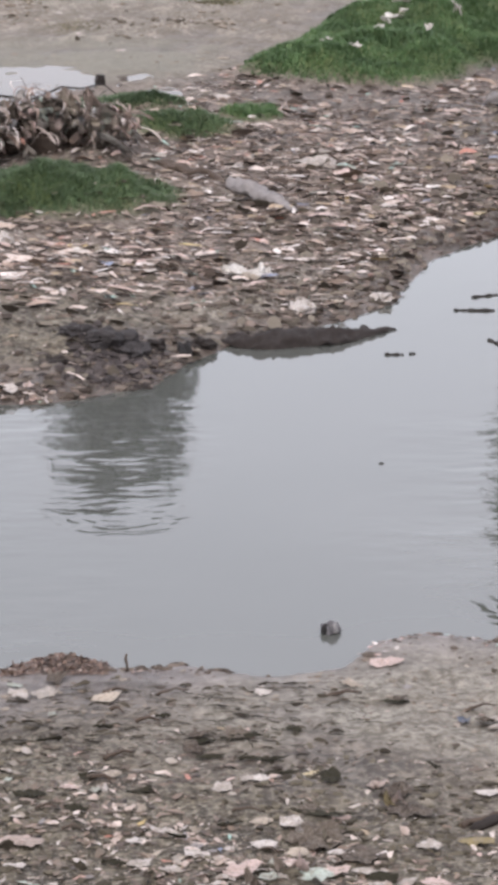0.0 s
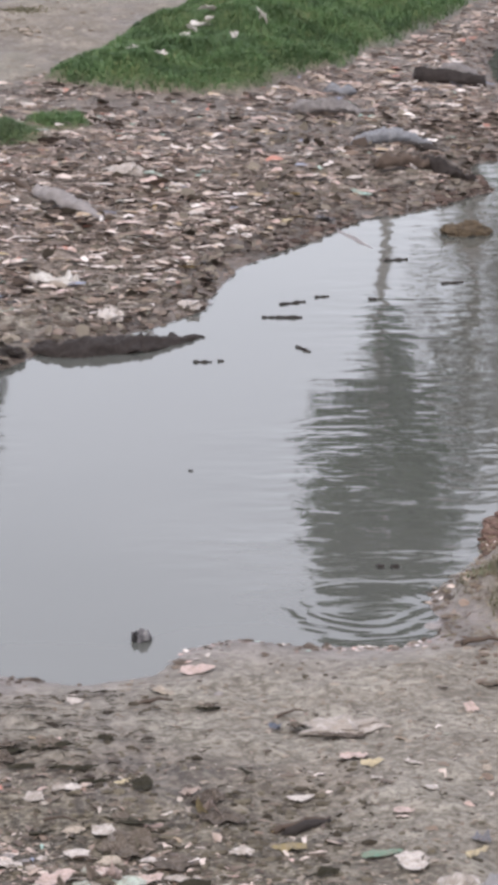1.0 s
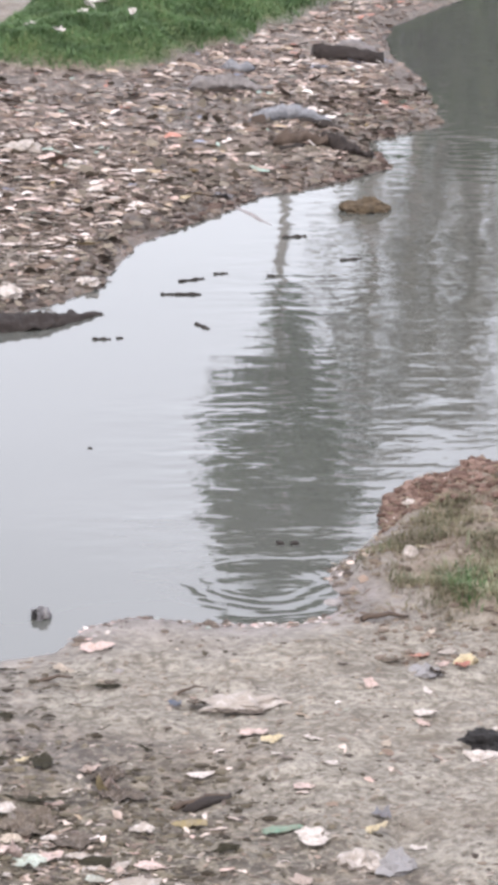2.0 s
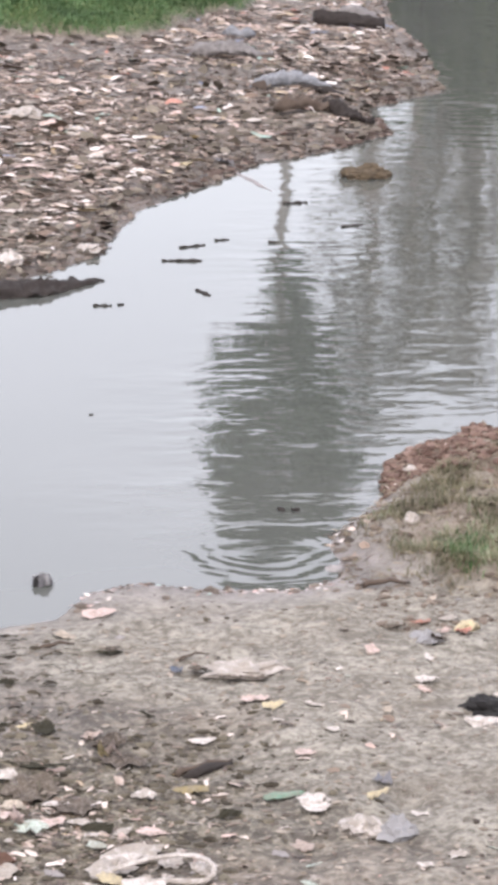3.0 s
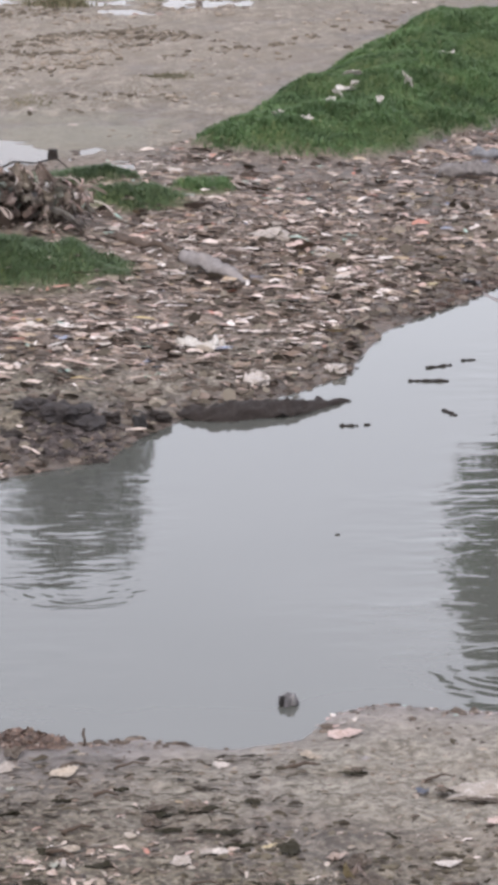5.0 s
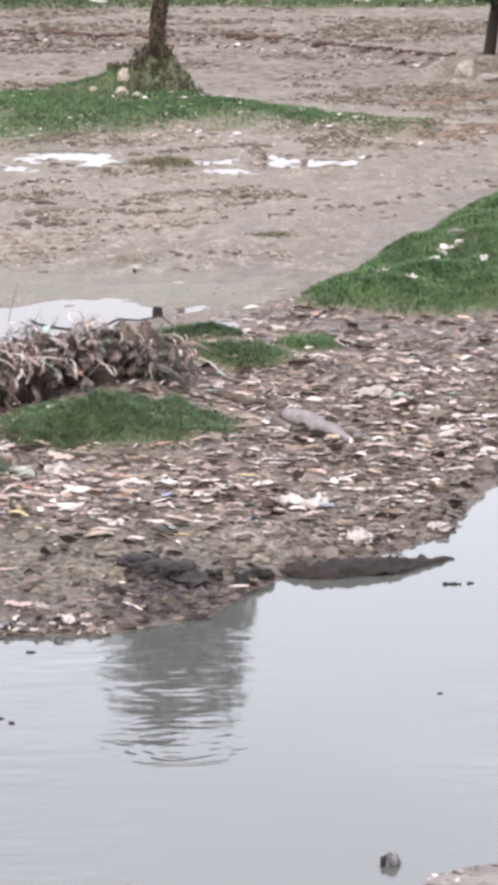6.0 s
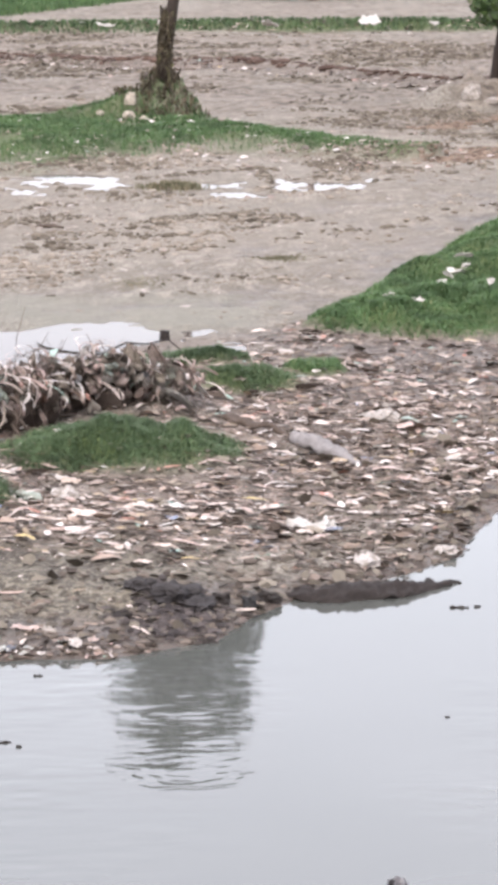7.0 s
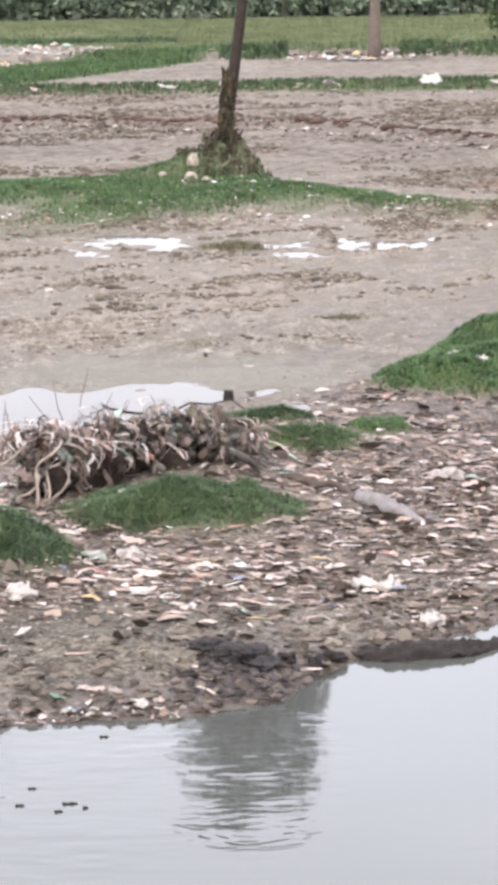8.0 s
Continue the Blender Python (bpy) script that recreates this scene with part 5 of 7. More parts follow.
# withered creeper round its foot
def creeper(parent, trunk):
    n = 4200
    f = rng.uniform(0, 1, n) ** 1.3
    a = rng.uniform(0, 2 * np.pi, n)
    rad = 0.12 + 0.95 * np.clip(1 - f / 0.4, 0, 1) + 0.06 * (1 - f) ** 2 + rng.uniform(-0.03, 0.05, n)
    x, y = -0.45 + 0.20 * f + rad * np.cos(a), 72.6 + rad * np.sin(a)
    lift = 1.5 * np.clip((f - 0.36) / 0.64, 0, 1) ** 1.2 + rng.uniform(-0.02, 0.14, n)
    o = np.stack([x + 0.45, y - 72.6, height(x, y) + lift - parent.location.z], -1)
    d1 = rng.normal(0, 1, (n, 3)) * np.array([0.4, 0.4, 1.2]) * 0.06
    d2 = rng.normal(0, 1, (n, 3)) * 0.022
    quad = np.stack([o - d1, o + d2, o + d1, o - d2], 1).reshape(-1, 3)
    ob = from_arrays("creeper", quad, np.arange(len(quad)).reshape(-1, 4), CREEPER, trunk)
    ob["label"] = "withered brown creeper round the trunk"


creeper(main_tree, next(ob for ob in main_tree.children if ob.name.startswith("trunk")))
tree(5.15, 125.5, 14.0, 0.24, "crown", 10.0, 2.0, "distant pale-barked tree standing on a field ridge", (0.1, 0), 0.16, 20, 120, bark=plain("pale_bark", (0.17, 0.135, 0.115), 0.9, 0.6, 6.0), seed=7)
tree(8.05, 79.0, 5.2, 0.17, "crown", 1.6, 1.7, "low leafy tree beside a dry spoil heap", (0.2, 0), 0.10, 30, 190, seed=11)
tree(-8.0, 78.0, 14.0, 0.25, "crown", 8.0, 2.0, "tall slender leafy tree on the mud flat", (0.1, 0), 0.11, 26, 160, seed=13)
tree(11.2, 73.0, 18.2, 0.20, "crown", 11.9, 1.95, "tall leafy tree beyond the far bank of the river", (-0.15, 0.1), 0.19, 70, 170, bark=plain("grey_brown_bark", (0.30, 0.275, 0.265), 0.9, 0.5, 6.0, 0.5), seed=21, clad=True)
# unseen trees, added to grey and streak the river's reflection
for tx, ty, tall, girth, seed in ((13.4, 75.0, 14.5, 0.32, 23), (14.6, 75.6, 15.0, 0.22, 24), (15.5, 76.5, 14.5, 0.30, 25), (16.8, 78.0, 15.0, 0.34, 26)):
    tree(tx, ty, tall, girth, "crown", 7.0, 1.5, "unseen thin pale tree added to grey the river reflection", (0.1, 0.1), 0.20, 46, 17, SPARSE_LEAVES, GREY_BARK, seed)


def bush(x, y, wide, tall, seed, mat=None, leaf=0.12, label="dense dark green bush on the far bank", per=150):
    r = random.Random(seed)
    z0 = ground_z(x, y)
    root = empty("bush", x, y, z0, label, "bush", "bushes along the far fields")
    stems = part("stem", tube([(0, 0, -0.1), (0.05, 0, tall * 0.3), (0.12, 0.05, tall * 0.6)], [0.09, 0.06, 0.03], 7, 0.2), BARK, root)
    centres = [(r.uniform(-0.7, 0.7) * wide, r.uniform(-0.4, 0.4) * wide, r.uniform(0.05, 0.8) * tall, r.uniform(0.28, 0.45) * min(wide, tall)) for _ in range(22)]
    leaf_cloud("foliage", centres, per, leaf, mat or HAZED_LEAVES, root)
    return root


for k in range(13):
    bush(13.9 + k * 0.8 + (k % 3) * 0.2, 71.8 + k * 0.5 + (k % 2) * 0.8, 1.8, 6.4 + (k * 7 % 4) * 0.5, 40 + k, LEAVES, 0.26, per=330)
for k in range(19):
    bush(-24 + k * 2.6, 168 + (k * 5 % 4) * 0.8, 2.3, 2.4 + (k * 3 % 5) * 0.25, 60 + k, leaf=0.2, label="bush in a distant field hedge, leaves lightened for haze")


# ---- the draped heap of waste ----
def ribbons(name, starts, lengths, widths, mat, parent, origin, label, loop=0.0):
    """Limp strips that hang from the points given, swaying and curling as they fall."""
    n, steps = len(starts), 6
    verts = np.zeros((n, steps, 2, 3))
    sway, phase = rng.normal(0, 0.20, n), rng.uniform(0, 6.28, n)
    bulge = rng.uniform(0.02, 0.14, n)
    turn = rng.normal(0, 0.5, n)
    for k in range(steps):
        f = k / (steps - 1)
        cx = starts[:, 0] + sway * f + 0.05 * np.sin(phase + f * 4.2) * lengths / 0.3 + loop * np.sin(f * math.pi) * np.sign(sway)
        cy = starts[:, 1] - bulge * np.sin(f * math.pi * 0.6)
        cz = np.maximum(starts[:, 2] + 0.05 * np.sin(f * math.pi) - lengths * f, height(starts[:, 0], starts[:, 1]) + 0.01)
        w = widths * rng.uniform(0.55, 1.1, n) * (0.6 if k in (0, steps - 1) else 1.0)
        a = turn + f * rng.normal(0, 0.5, n)
        for side in (0, 1):
            sg = side * 2 - 1
            verts[:, k, side] = np.stack([cx + sg * w * np.cos(a), cy + sg * w * np.sin(a), cz + sg * w * 0.35 * np.sin(phase)], -1)
    rungs = np.array([[2 * k, 2 * k + 1, 2 * k + 3, 2 * k + 2] for k in range(steps - 1)])
    faces = (np.arange(n)[:, None, None] * steps * 2 + rungs[None]).reshape(-1, 4)
    return tagged(from_arrays(name, verts.reshape(-1, 3) - origin, faces, mat, parent, True), label, kind="stuff")


def drape(wide, tall, seed):
    """A limp torn bag hung up by its top: vertical folds, a ragged hem, doubled for thickness."""
    r = random.Random(seed)
    nx, ny = 9, 7
    bm = bmesh.new()
    depth, waves, shift = r.uniform(0.02, 0.05), r.uniform(5, 9), r.uniform(0, 6)
    narrow = r.uniform(0.35, 0.8)
    hem = [r.uniform(0.75, 1.05) for _ in range(nx)]
    rows = []
    for j in range(ny):
        v = j / (ny - 1)
        row = []
        for i in range(nx):
            u = i / (nx - 1) - 0.5
            spread = narrow + (1 - narrow) * math.sin(v * 1.9)
            row.append(bm.verts.new((u * wide * spread + 0.03 * math.sin(v * 4 + shift), depth * math.sin(u * waves * 2 + shift + v) - 0.10 * math.sin(v * 2.2), -v * tall * hem[i] + 0.03 * math.cos(u * 6))))
        rows.append(row)
    for a, b in zip(rows, rows[1:]):
        for i in range(nx - 1):
            bm.faces.new((a[i], b[i], b[i + 1], a[i + 1]))
    bmesh.ops.solidify(bm, geom=bm.faces[:], thickness=0.004)
    return bm


def hung_heap():
    root = empty("waste_heap", -1.5, 36.2, ground_z(-1.5, 36.2), "tangled brushwood heap draped with faded plastic bags and strips", "waste heap")
    origin = np.array(root.location)
    line = np.array([(-2.62, 35.2), (-2.15, 35.55), (-1.5, 36.25), (-0.75, 36.75), (-0.02, 37.0)])
    tops = np.array([0.78, 0.88, 0.76, 0.66, 0.36])

    def along(f):
        f = np.asarray(f, float)
        i = np.clip(f.astype(int), 0, 3)
        k = f - i
        return line[i] + (line[i + 1] - line[i]) * k[..., None], tops[i] + (tops[i + 1] - tops[i]) * k

    def crest(f):
        return 0.86 + 0.16 * np.sin(f * 5.1) + 0.10 * np.sin(f * 11.7 + 1.3)

    # blackish core under the drapery, painted dark for its shaded hollows
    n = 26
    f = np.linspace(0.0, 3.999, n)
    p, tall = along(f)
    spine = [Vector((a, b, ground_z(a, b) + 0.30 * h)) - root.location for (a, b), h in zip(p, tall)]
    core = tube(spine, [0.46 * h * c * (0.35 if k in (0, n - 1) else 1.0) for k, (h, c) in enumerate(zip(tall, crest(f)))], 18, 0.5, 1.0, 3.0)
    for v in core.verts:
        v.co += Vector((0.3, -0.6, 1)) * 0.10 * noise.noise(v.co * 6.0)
    part("core", core, make_clod("shaded_hollows", (0.022, 0.017, 0.014), (0.085, 0.064, 0.052)), root, "blackish inner core painted as shade in the hollows", smooth=False)
    # thin crossing twigs
    n = 1500
    f = rng.uniform(0, 3.999, n)
    p, tall = along(f)
    p = p + rng.normal(0, 0.17, (n, 2))
    z = height(p[:, 0], p[:, 1]) + tall * crest(f) * rng.uniform(0.05, 1.0, n)
    o = np.stack([p[:, 0], p[:, 1], z], -1)
    d = rng.normal(0, 1, (n, 3)) * np.array([1.0, 0.6, 0.7])
    d *= (rng.uniform(0.05, 0.13, n) / np.linalg.norm(d, axis=1))[:, None]
    w = np.cross(d, rng.normal(0, 1, (n, 3)))
    w *= (rng.uniform(0.004, 0.010, n) / (np.linalg.norm(w, axis=1) + 1e-9))[:, None]
    quad = np.stack([o - d - w, o - d + w, o + d + w * 0.5, o + d - w * 0.5], 1).reshape(-1, 3)
    tagged(from_arrays("brushwood", quad - origin, np.arange(len(quad)).reshape(-1, 4), BROWN_WOOD, root), "dark tangled dead twigs", kind="stuff")
    # strips that hang down from it, narrow and broad
    for count, wide, long, loop in ((300, 0.011, (0.06, 0.26), 0.10), (170, 0.020, (0.06, 0.20), 0.08), (60, 0.036, (0.05, 0.16), 0.04)):
        f = rng.uniform(0, 3.999, count)
        p, tall = along(f)
        out = rng.uniform(0.05, 0.36, count)
        x, y = p[:, 0] + rng.normal(0, 0.09, count) + 0.25 * out, p[:, 1] - out
        high = height(x, y) + tall * crest(f) * np.clip(1.12 - out * 1.6 * rng.uniform(0.2, 1.2, count), 0.2, 1.1)
        ribbons("hanging_plastic", np.stack([x, y, high], -1), rng.uniform(*long, count), wide * rng.uniform(0.5, 1.4, count), HUNG, root, origin, "faded plastic strips hanging down", loop)
    r = random.Random(8)
    for k in range(190):
        f = r.uniform(0.0, 3.95)
        q, tall = along(np.array([f]))
        out = r.uniform(0.10, 0.42)
        x, y = q[0][0] + r.gauss(0, 0.08) + 0.2 * out, q[0][1] - out
        mat = r.choice((WHITE_PLASTIC, WHITE_PLASTIC, WHITE_PLASTIC, PINK_PLASTIC, PINK_PLASTIC, PAPER, PAPER, PINK_PLASTIC, BROWN_CLOTH, BEIGE_CLOTH, GREY_PLASTIC, BEIGE_CLOTH, BEIGE_CLOTH, RUST_CLOTH, PALE_GREEN))
        bag = part("bag", drape(r.uniform(0.07, 0.22), r.uniform(0.08, 0.26), k), mat, root)
        up = float(tall[0] * crest(np.array([f]))[0]) * max(0.25, 1.1 - out * r.uniform(0.4, 1.9))
        bag.matrix_basis = Matrix.Translation((x - origin[0], y - origin[1], ground_z(x, y) - origin[2] + up)) @ pose(0, 0, 0, r.uniform(-25, 25), r.gauss(0, 45), r.uniform(-50, 50))
    # bags that stand out: x, y, height, width, drop
    for k, (x, y, up, wide, tall, mat, tip) in enumerate(((-2.05, 35.35, 0.62, 0.16, 0.24, PINK_PLASTIC, 4), (-0.88, 36.42, 0.70, 0.15, 0.26, WHITE_PLASTIC, -6), (-0.78, 36.35, 0.56, 0.10, 0.14, PALE_GREEN, 0), (-0.62, 36.5, 0.72, 0.22, 0.30, PAPER, 8),
                                                        (-0.36, 36.55, 0.70, 0.20, 0.28, PINK_PLASTIC, -4), (-0.02, 36.72, 0.36, 0.07, 0.42, CLEAN_PLASTIC, -38), (-0.28, 36.35, 0.28, 0.08, 0.50, CLEAN_PLASTIC, -58), (-0.10, 36.70, 0.46, 0.16, 0.36, BROWN_CLOTH, 0),
                                                        (-1.55, 35.9, 0.62, 0.18, 0.30, BROWN_CLOTH, 0), (-1.25, 36.1, 0.66, 0.20, 0.26, BROWN_CLOTH, 5), (-2.62, 35.0, 0.42, 0.14, 0.2, WHITE_PLASTIC, 10), (-2.75, 34.8, 0.16, 0.20, 0.12, WHITE_PLASTIC, -20))):
        ob = part("bag", drape(wide, tall, 100 + k), mat, root)
        ob.matrix_basis = Matrix.Translation((x - origin[0], y - origin[1], ground_z(x, y) - origin[2] + up)) @ pose(0, 0, 0, 0, tip, 10)
    # dark crooked twig arching over the top
    arch = [(-0.95, 36.5, 0.62), (-0.9, 36.5, 0.70), (-0.7, 36.55, 0.75), (-0.45, 36.6, 0.73), (-0.2, 36.7, 0.72), (-0.05, 36.75, 0.62)]
    part("twig", tube([Vector((a, b, ground_z(a, b) + c)) - root.location for a, b, c in arch], [0.012, 0.014, 0.013, 0.011, 0.010, 0.006], 6, 0.3), WET_AND_SHADE_WOOD, root)
    # tall bare shoots standing out of the left of the heap, then looping stems
    for k, (x, up, bend) in enumerate(((-2.05, 1.20, -0.12), (-1.95, 1.35, 0.05), (-1.88, 1.05, 0.16), (-1.75, 0.98, 0.20), (-2.2, 1.0, -0.2), (-2.95, 0.95, 0.12), (-1.65, 0.9, -0.1), (-2.6, 0.85, -0.15))):
        y = 35.5
        z0 = ground_z(x, y)
        up = up + 0.12
        pts = [(x + 1.6 * bend * g * g + 0.05 * math.sin(6 * g + k), y + 0.05 * math.sin(5 * g + k), z0 + up * g) for g in (0, 0.25, 0.5, 0.75, 1.0)]
        part("shoot", tube([Vector(q) - root.location for q in pts], [0.010, 0.009, 0.008, 0.006, 0.003], 5, 0.3), BROWN_WOOD, root)
    for k in range(11):
        x, y = r.uniform(-2.75, -1.9), r.uniform(34.8, 35.3)
        z0 = ground_z(x, y)
        up, reach, curl = r.uniform(0.25, 0.8), r.uniform(-0.45, 0.45), r.uniform(0.05, 0.14)
        pts = []
        for g in range(10):
            f = g / 9
            pts.append((x + reach * f + curl * math.sin(f * 7 + k), y - 0.20 * f + 0.04 * math.cos(f * 9 + k), max(z0 + 0.01, z0 + up * (1 - f ** 1.6) + 0.5 * curl * math.cos(f * 8 + k))))
        part("stem", tube([Vector(q) - root.location for q in pts], [0.012 + 0.008 * math.sin(g * 1.7 + k) ** 2 for g in range(10)], 6, 0.5), PALE_STEM if k % 3 else BROWN_WOOD, root)


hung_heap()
place(tagged(part("wooden_post", tube([(0, 0, -0.1), (0, 0, 0.08), (0.005, 0, 0.13)], [0.075, 0.073, 0.07], 10, 0.1), WET_AND_SHADE_WOOD), "short dark wooden post beside a puddle", "post"), -0.27, 42.1)


# ---- animal stand-ins, driftwood and mud lumps ----
def log(points, radii, mat, label, squash=0.75, lift=0.6, wobble=0.35, knots=0.28):
    x, y = points[0]
    pts = []
    for (px, py), r in zip(points, radii):
        base = max(ground_z(px, py), -0.03)
        pts.append((px - x, py - y, base + r * squash * lift))
    bm = tube(pts, radii, 20, wobble, squash, x)
    for v in bm.verts:
        v.co += Vector((0, -0.3, 1)).normalized() * knots * max(radii) * (0.5 - 2 * abs(noise.noise(v.co * 7.0)) + noise.noise(v.co * 17.0))
    ob = part("driftwood", bm, mat)
    ob.location = (x, y, 0)
    return tagged(ob, label, "driftwood")


def swell(a, b, n, radius, thin=0.25, bend=0.0):
    """Points along a line and radii that swell in the middle and thin out to the end."""
    pts, rad = [], []
    for k in range(n):
        f = k / (n - 1)
        pts.append((a[0] + (b[0] - a[0]) * f, a[1] + (b[1] - a[1]) * f + bend * math.sin(math.pi * f)))
        rad.append(radius * min(1.0, 0.25 + 9 * f) * max(thin, math.sin(math.pi * (0.12 + 0.80 * f ** 0.8)) ** 0.8 if f < 0.6 else max(thin, (1.12 - f) * 1.75)))
    return pts, rad


# plain log forms stand in for crocodiles here and on the far bank
log(*swell((0.96, 29.00), (2.70, 29.62), 46, 0.20, 0.10, -0.20), DARK_FORM, "dark waterlogged tapering trunk lying along the waterline", 0.50, 0.50, 0.40, 0.24)
log(*swell((0.42, 36.75), (1.32, 35.45), 18, 0.085, 0.4), BROWN_WOOD, "muddy brown branch lying in the litter", 0.7, 0.6)
log(*swell((1.22, 35.55), (1.98, 34.25), 26, 0.13, 0.35), PALE_WOOD, "pale mud-caked log lying in the litter", 0.7, 0.7)
log(*swell((5.44, 39.18), (6.50, 39.24), 28, 0.115, 0.2, 0.10), SLATE_WOOD, "bluish-grey weathered log on the far bank", 0.85, 1.0, 0.35, 0.4)
log(*swell((6.00, 39.12), (6.74, 38.98), 16, 0.075, 0.3), WET_AND_SHADE_WOOD, "dark wet branch on the far bank", 0.75, 0.7)
# thin dark body added as the shaded underside of the form above
log(*swell((5.45, 39.08), (5.95, 39.10), 10, 0.05, 0.4), WET_AND_SHADE_WOOD, "dark rotten branch under a bluish-grey log", 0.6, 0.3)
log(*swell((4.88, 41.13), (6.02, 41.15), 26, 0.125, 0.45, 0.05), GREY_WOOD, "grey weathered log amid litter on the bank", 0.8, 1.0, 0.35, 0.4)
# another dark body painting shade along the grey form's foot
log(*swell((4.75, 40.82), (6.22, 40.95), 18, 0.045, 0.4, -0.02), WET_AND_SHADE_WOOD, "long dark branch along the foot of a grey log", 0.6, 0.35)
log(*swell((5.50, 37.45), (6.20, 37.60), 22, 0.120, 0.6, 0.05), BROWN_WOOD, "brown muddy trunk half sunk into the bank", 0.85, 0.8, 0.4, 0.45)
log(*swell((6.12, 37.72), (6.72, 37.28), 22, 0.105, 0.5), DARK_FORM, "dark knotty log slanting down the bank", 0.85, 0.8, 0.4, 0.5)
# dark body painting the brown form's shaded underside
log(*swell((5.52, 37.31), (6.12, 37.45), 10, 0.045, 0.4), WET_AND_SHADE_WOOD, "dark rotten branch under a brown trunk", 0.6, 0.3)
log([(7.05 + 0.115 * k, 44.20 + 0.012 * k) for k in range(10)], [0.10, 0.125, 0.12, 0.11, 0.13, 0.12, 0.11, 0.125, 0.11, 0.09], DARK_FORM, "blunt dark brown log form standing in for a basking animal", 0.95, 0.8, 0.45, 0.45)
log([(7.42 + 0.1 * k, 44.40) for k in range(7)], [0.06, 0.11, 0.12, 0.12, 0.11, 0.10, 0.05], GREY_WOOD, "grey log lying against a dark one on mud", 0.8, 2.2)
log([(5.52, 42.50), (5.61, 42.44), (5.73, 42.50), (5.83, 42.46), (5.94, 42.52)], [0.05, 0.11, 0.08, 0.11, 0.05], SLATE_WOOD, "grey bundle lying on the far bank", 0.8, 0.8)


def mud_lump(x, y, sx, sy, sz, mat, label, name="mud_lump", seed=0.0, rough=0.25, category="mud lump", turn=0):
    ob = part(name, lump(sx, sy, sz, rough, seed), mat, smooth=False)
    ob.matrix_basis = pose(x, y, max(ground_z(x, y), -0.02) - 0.02, 0, 0, turn)
    return tagged(ob, label, category)


mud_lump(6.14, 34.4, 0.25, 0.18, 0.125, MUD_LUMP, "brown mottled hump standing out of shallow water", seed=2.0, rough=0.5)
for k, (x, y, sx, sy, sz) in enumerate(((-0.46, 28.45, 0.13, 0.10, 0.06), (-0.10, 28.36, 0.22, 0.16, 0.10), (0.10, 28.18, 0.16, 0.11, 0.07))):
    mud_lump(x, y, sx, sy, sz, SLATE_CLOTH, "dark slate-coloured heap of sodden rotting matter on the water's edge", "sodden_lump", 5.0 + 3 * k, 1.0, "mud lump", 30 * k)
SLATE_MUCK = make_clod("slate_muck", (0.026, 0.022, 0.022), (0.120, 0.102, 0.100))
lx, ly = scatter(3600, -0.95, 0.75, 26.7, 29.0, lambda x, y: (shore_distance(x, y) > -0.06) * np.clip(1.0 - ((x + 0.10) / 0.50) ** 2 - ((y - 28.05) / 0.75) ** 2 + 0.5 * fractal(x * 2, y * 2, 2, 280), 0, 1))
clods("mud_clods", lx, ly, 0.042, SLATE_MUCK, "dark slate-grey muck slumped into the water", 0.8)
lx, ly = scatter(1100, -0.95, 0.75, 26.7, 29.0, lambda x, y: (shore_distance(x, y) > -0.03) * np.clip(1.2 - ((x + 0.12) / 0.7) ** 2 - ((y - 27.9) / 0.8) ** 2, 0, 1))
litter("mud_crust", lx, ly, 0.075, "dark strips and rags rotting in slate-grey muck", (2.5, 6.0), -0.2, 0.01, 0.5, SLATE_MUCK, 0.5)
mud_lump(0.60, 28.5, 0.08, 0.07, 0.09, BLACK_PLASTIC, "black crumpled plastic bag at the waterline", "plastic_bag", 3.0, 0.5, "bag")
for k, (x, y, sx, sy, sz) in enumerate(((0.3, 28.5, 0.12, 0.08, 0.05), (0.75, 28.75, 0.12, 0.08, 0.06), (-0.6, 27.9, 0.12, 0.08, 0.05))):
    mud_lump(x, y, sx, sy, sz, WET_AND_SHADE_WOOD, "dark wet clod of mud at the water's edge", "mud_clod", k * 2.3, 0.8, "mud clod")


# short dark forms afloat, standing in for swimming animals' heads
def floating(x0, y0, x1, y1, thick, label="dark floating form standing in for a swimming animal head"):
    n = 7
    pts = [((x1 - x0) * k / (n - 1), (y1 - y0) * k / (n - 1), 0.004 + 0.008 * math.sin(k * 2.1)) for k in range(n)]
    rad = [thick * (0.55 + 0.45 * abs(math.sin(k * 1.3 + x0 * 5))) for k in range(n)]
    ob = part("floating_stick", tube(pts, rad, 8, 0.5, 0.7, x0), WET_AND_SHADE_WOOD)
    ob.location = (x0, y0, 0.0)
    return tagged(ob, label, "stick", "sticks floating on the pond")


RIVER_FLOATS = ((3.35, 30.37, 3.52, 30.36, 0.022), (3.5, 30.36, 3.76, 30.35, 0.032), (3.60, 30.93, 3.87, 31.05, 0.026), (4.0, 31.25, 4.15, 31.28, 0.022), (4.55, 31.15, 4.63, 31.13, 0.03),
          (4.97, 32.99, 5.24, 33.04, 0.035), (5.43, 31.83, 5.67, 31.91, 0.026), (3.56, 29.13, 3.66, 28.93, 0.026), (2.50, 28.58, 2.68, 28.57, 0.024), (2.74, 28.60, 2.80, 28.61, 0.02))
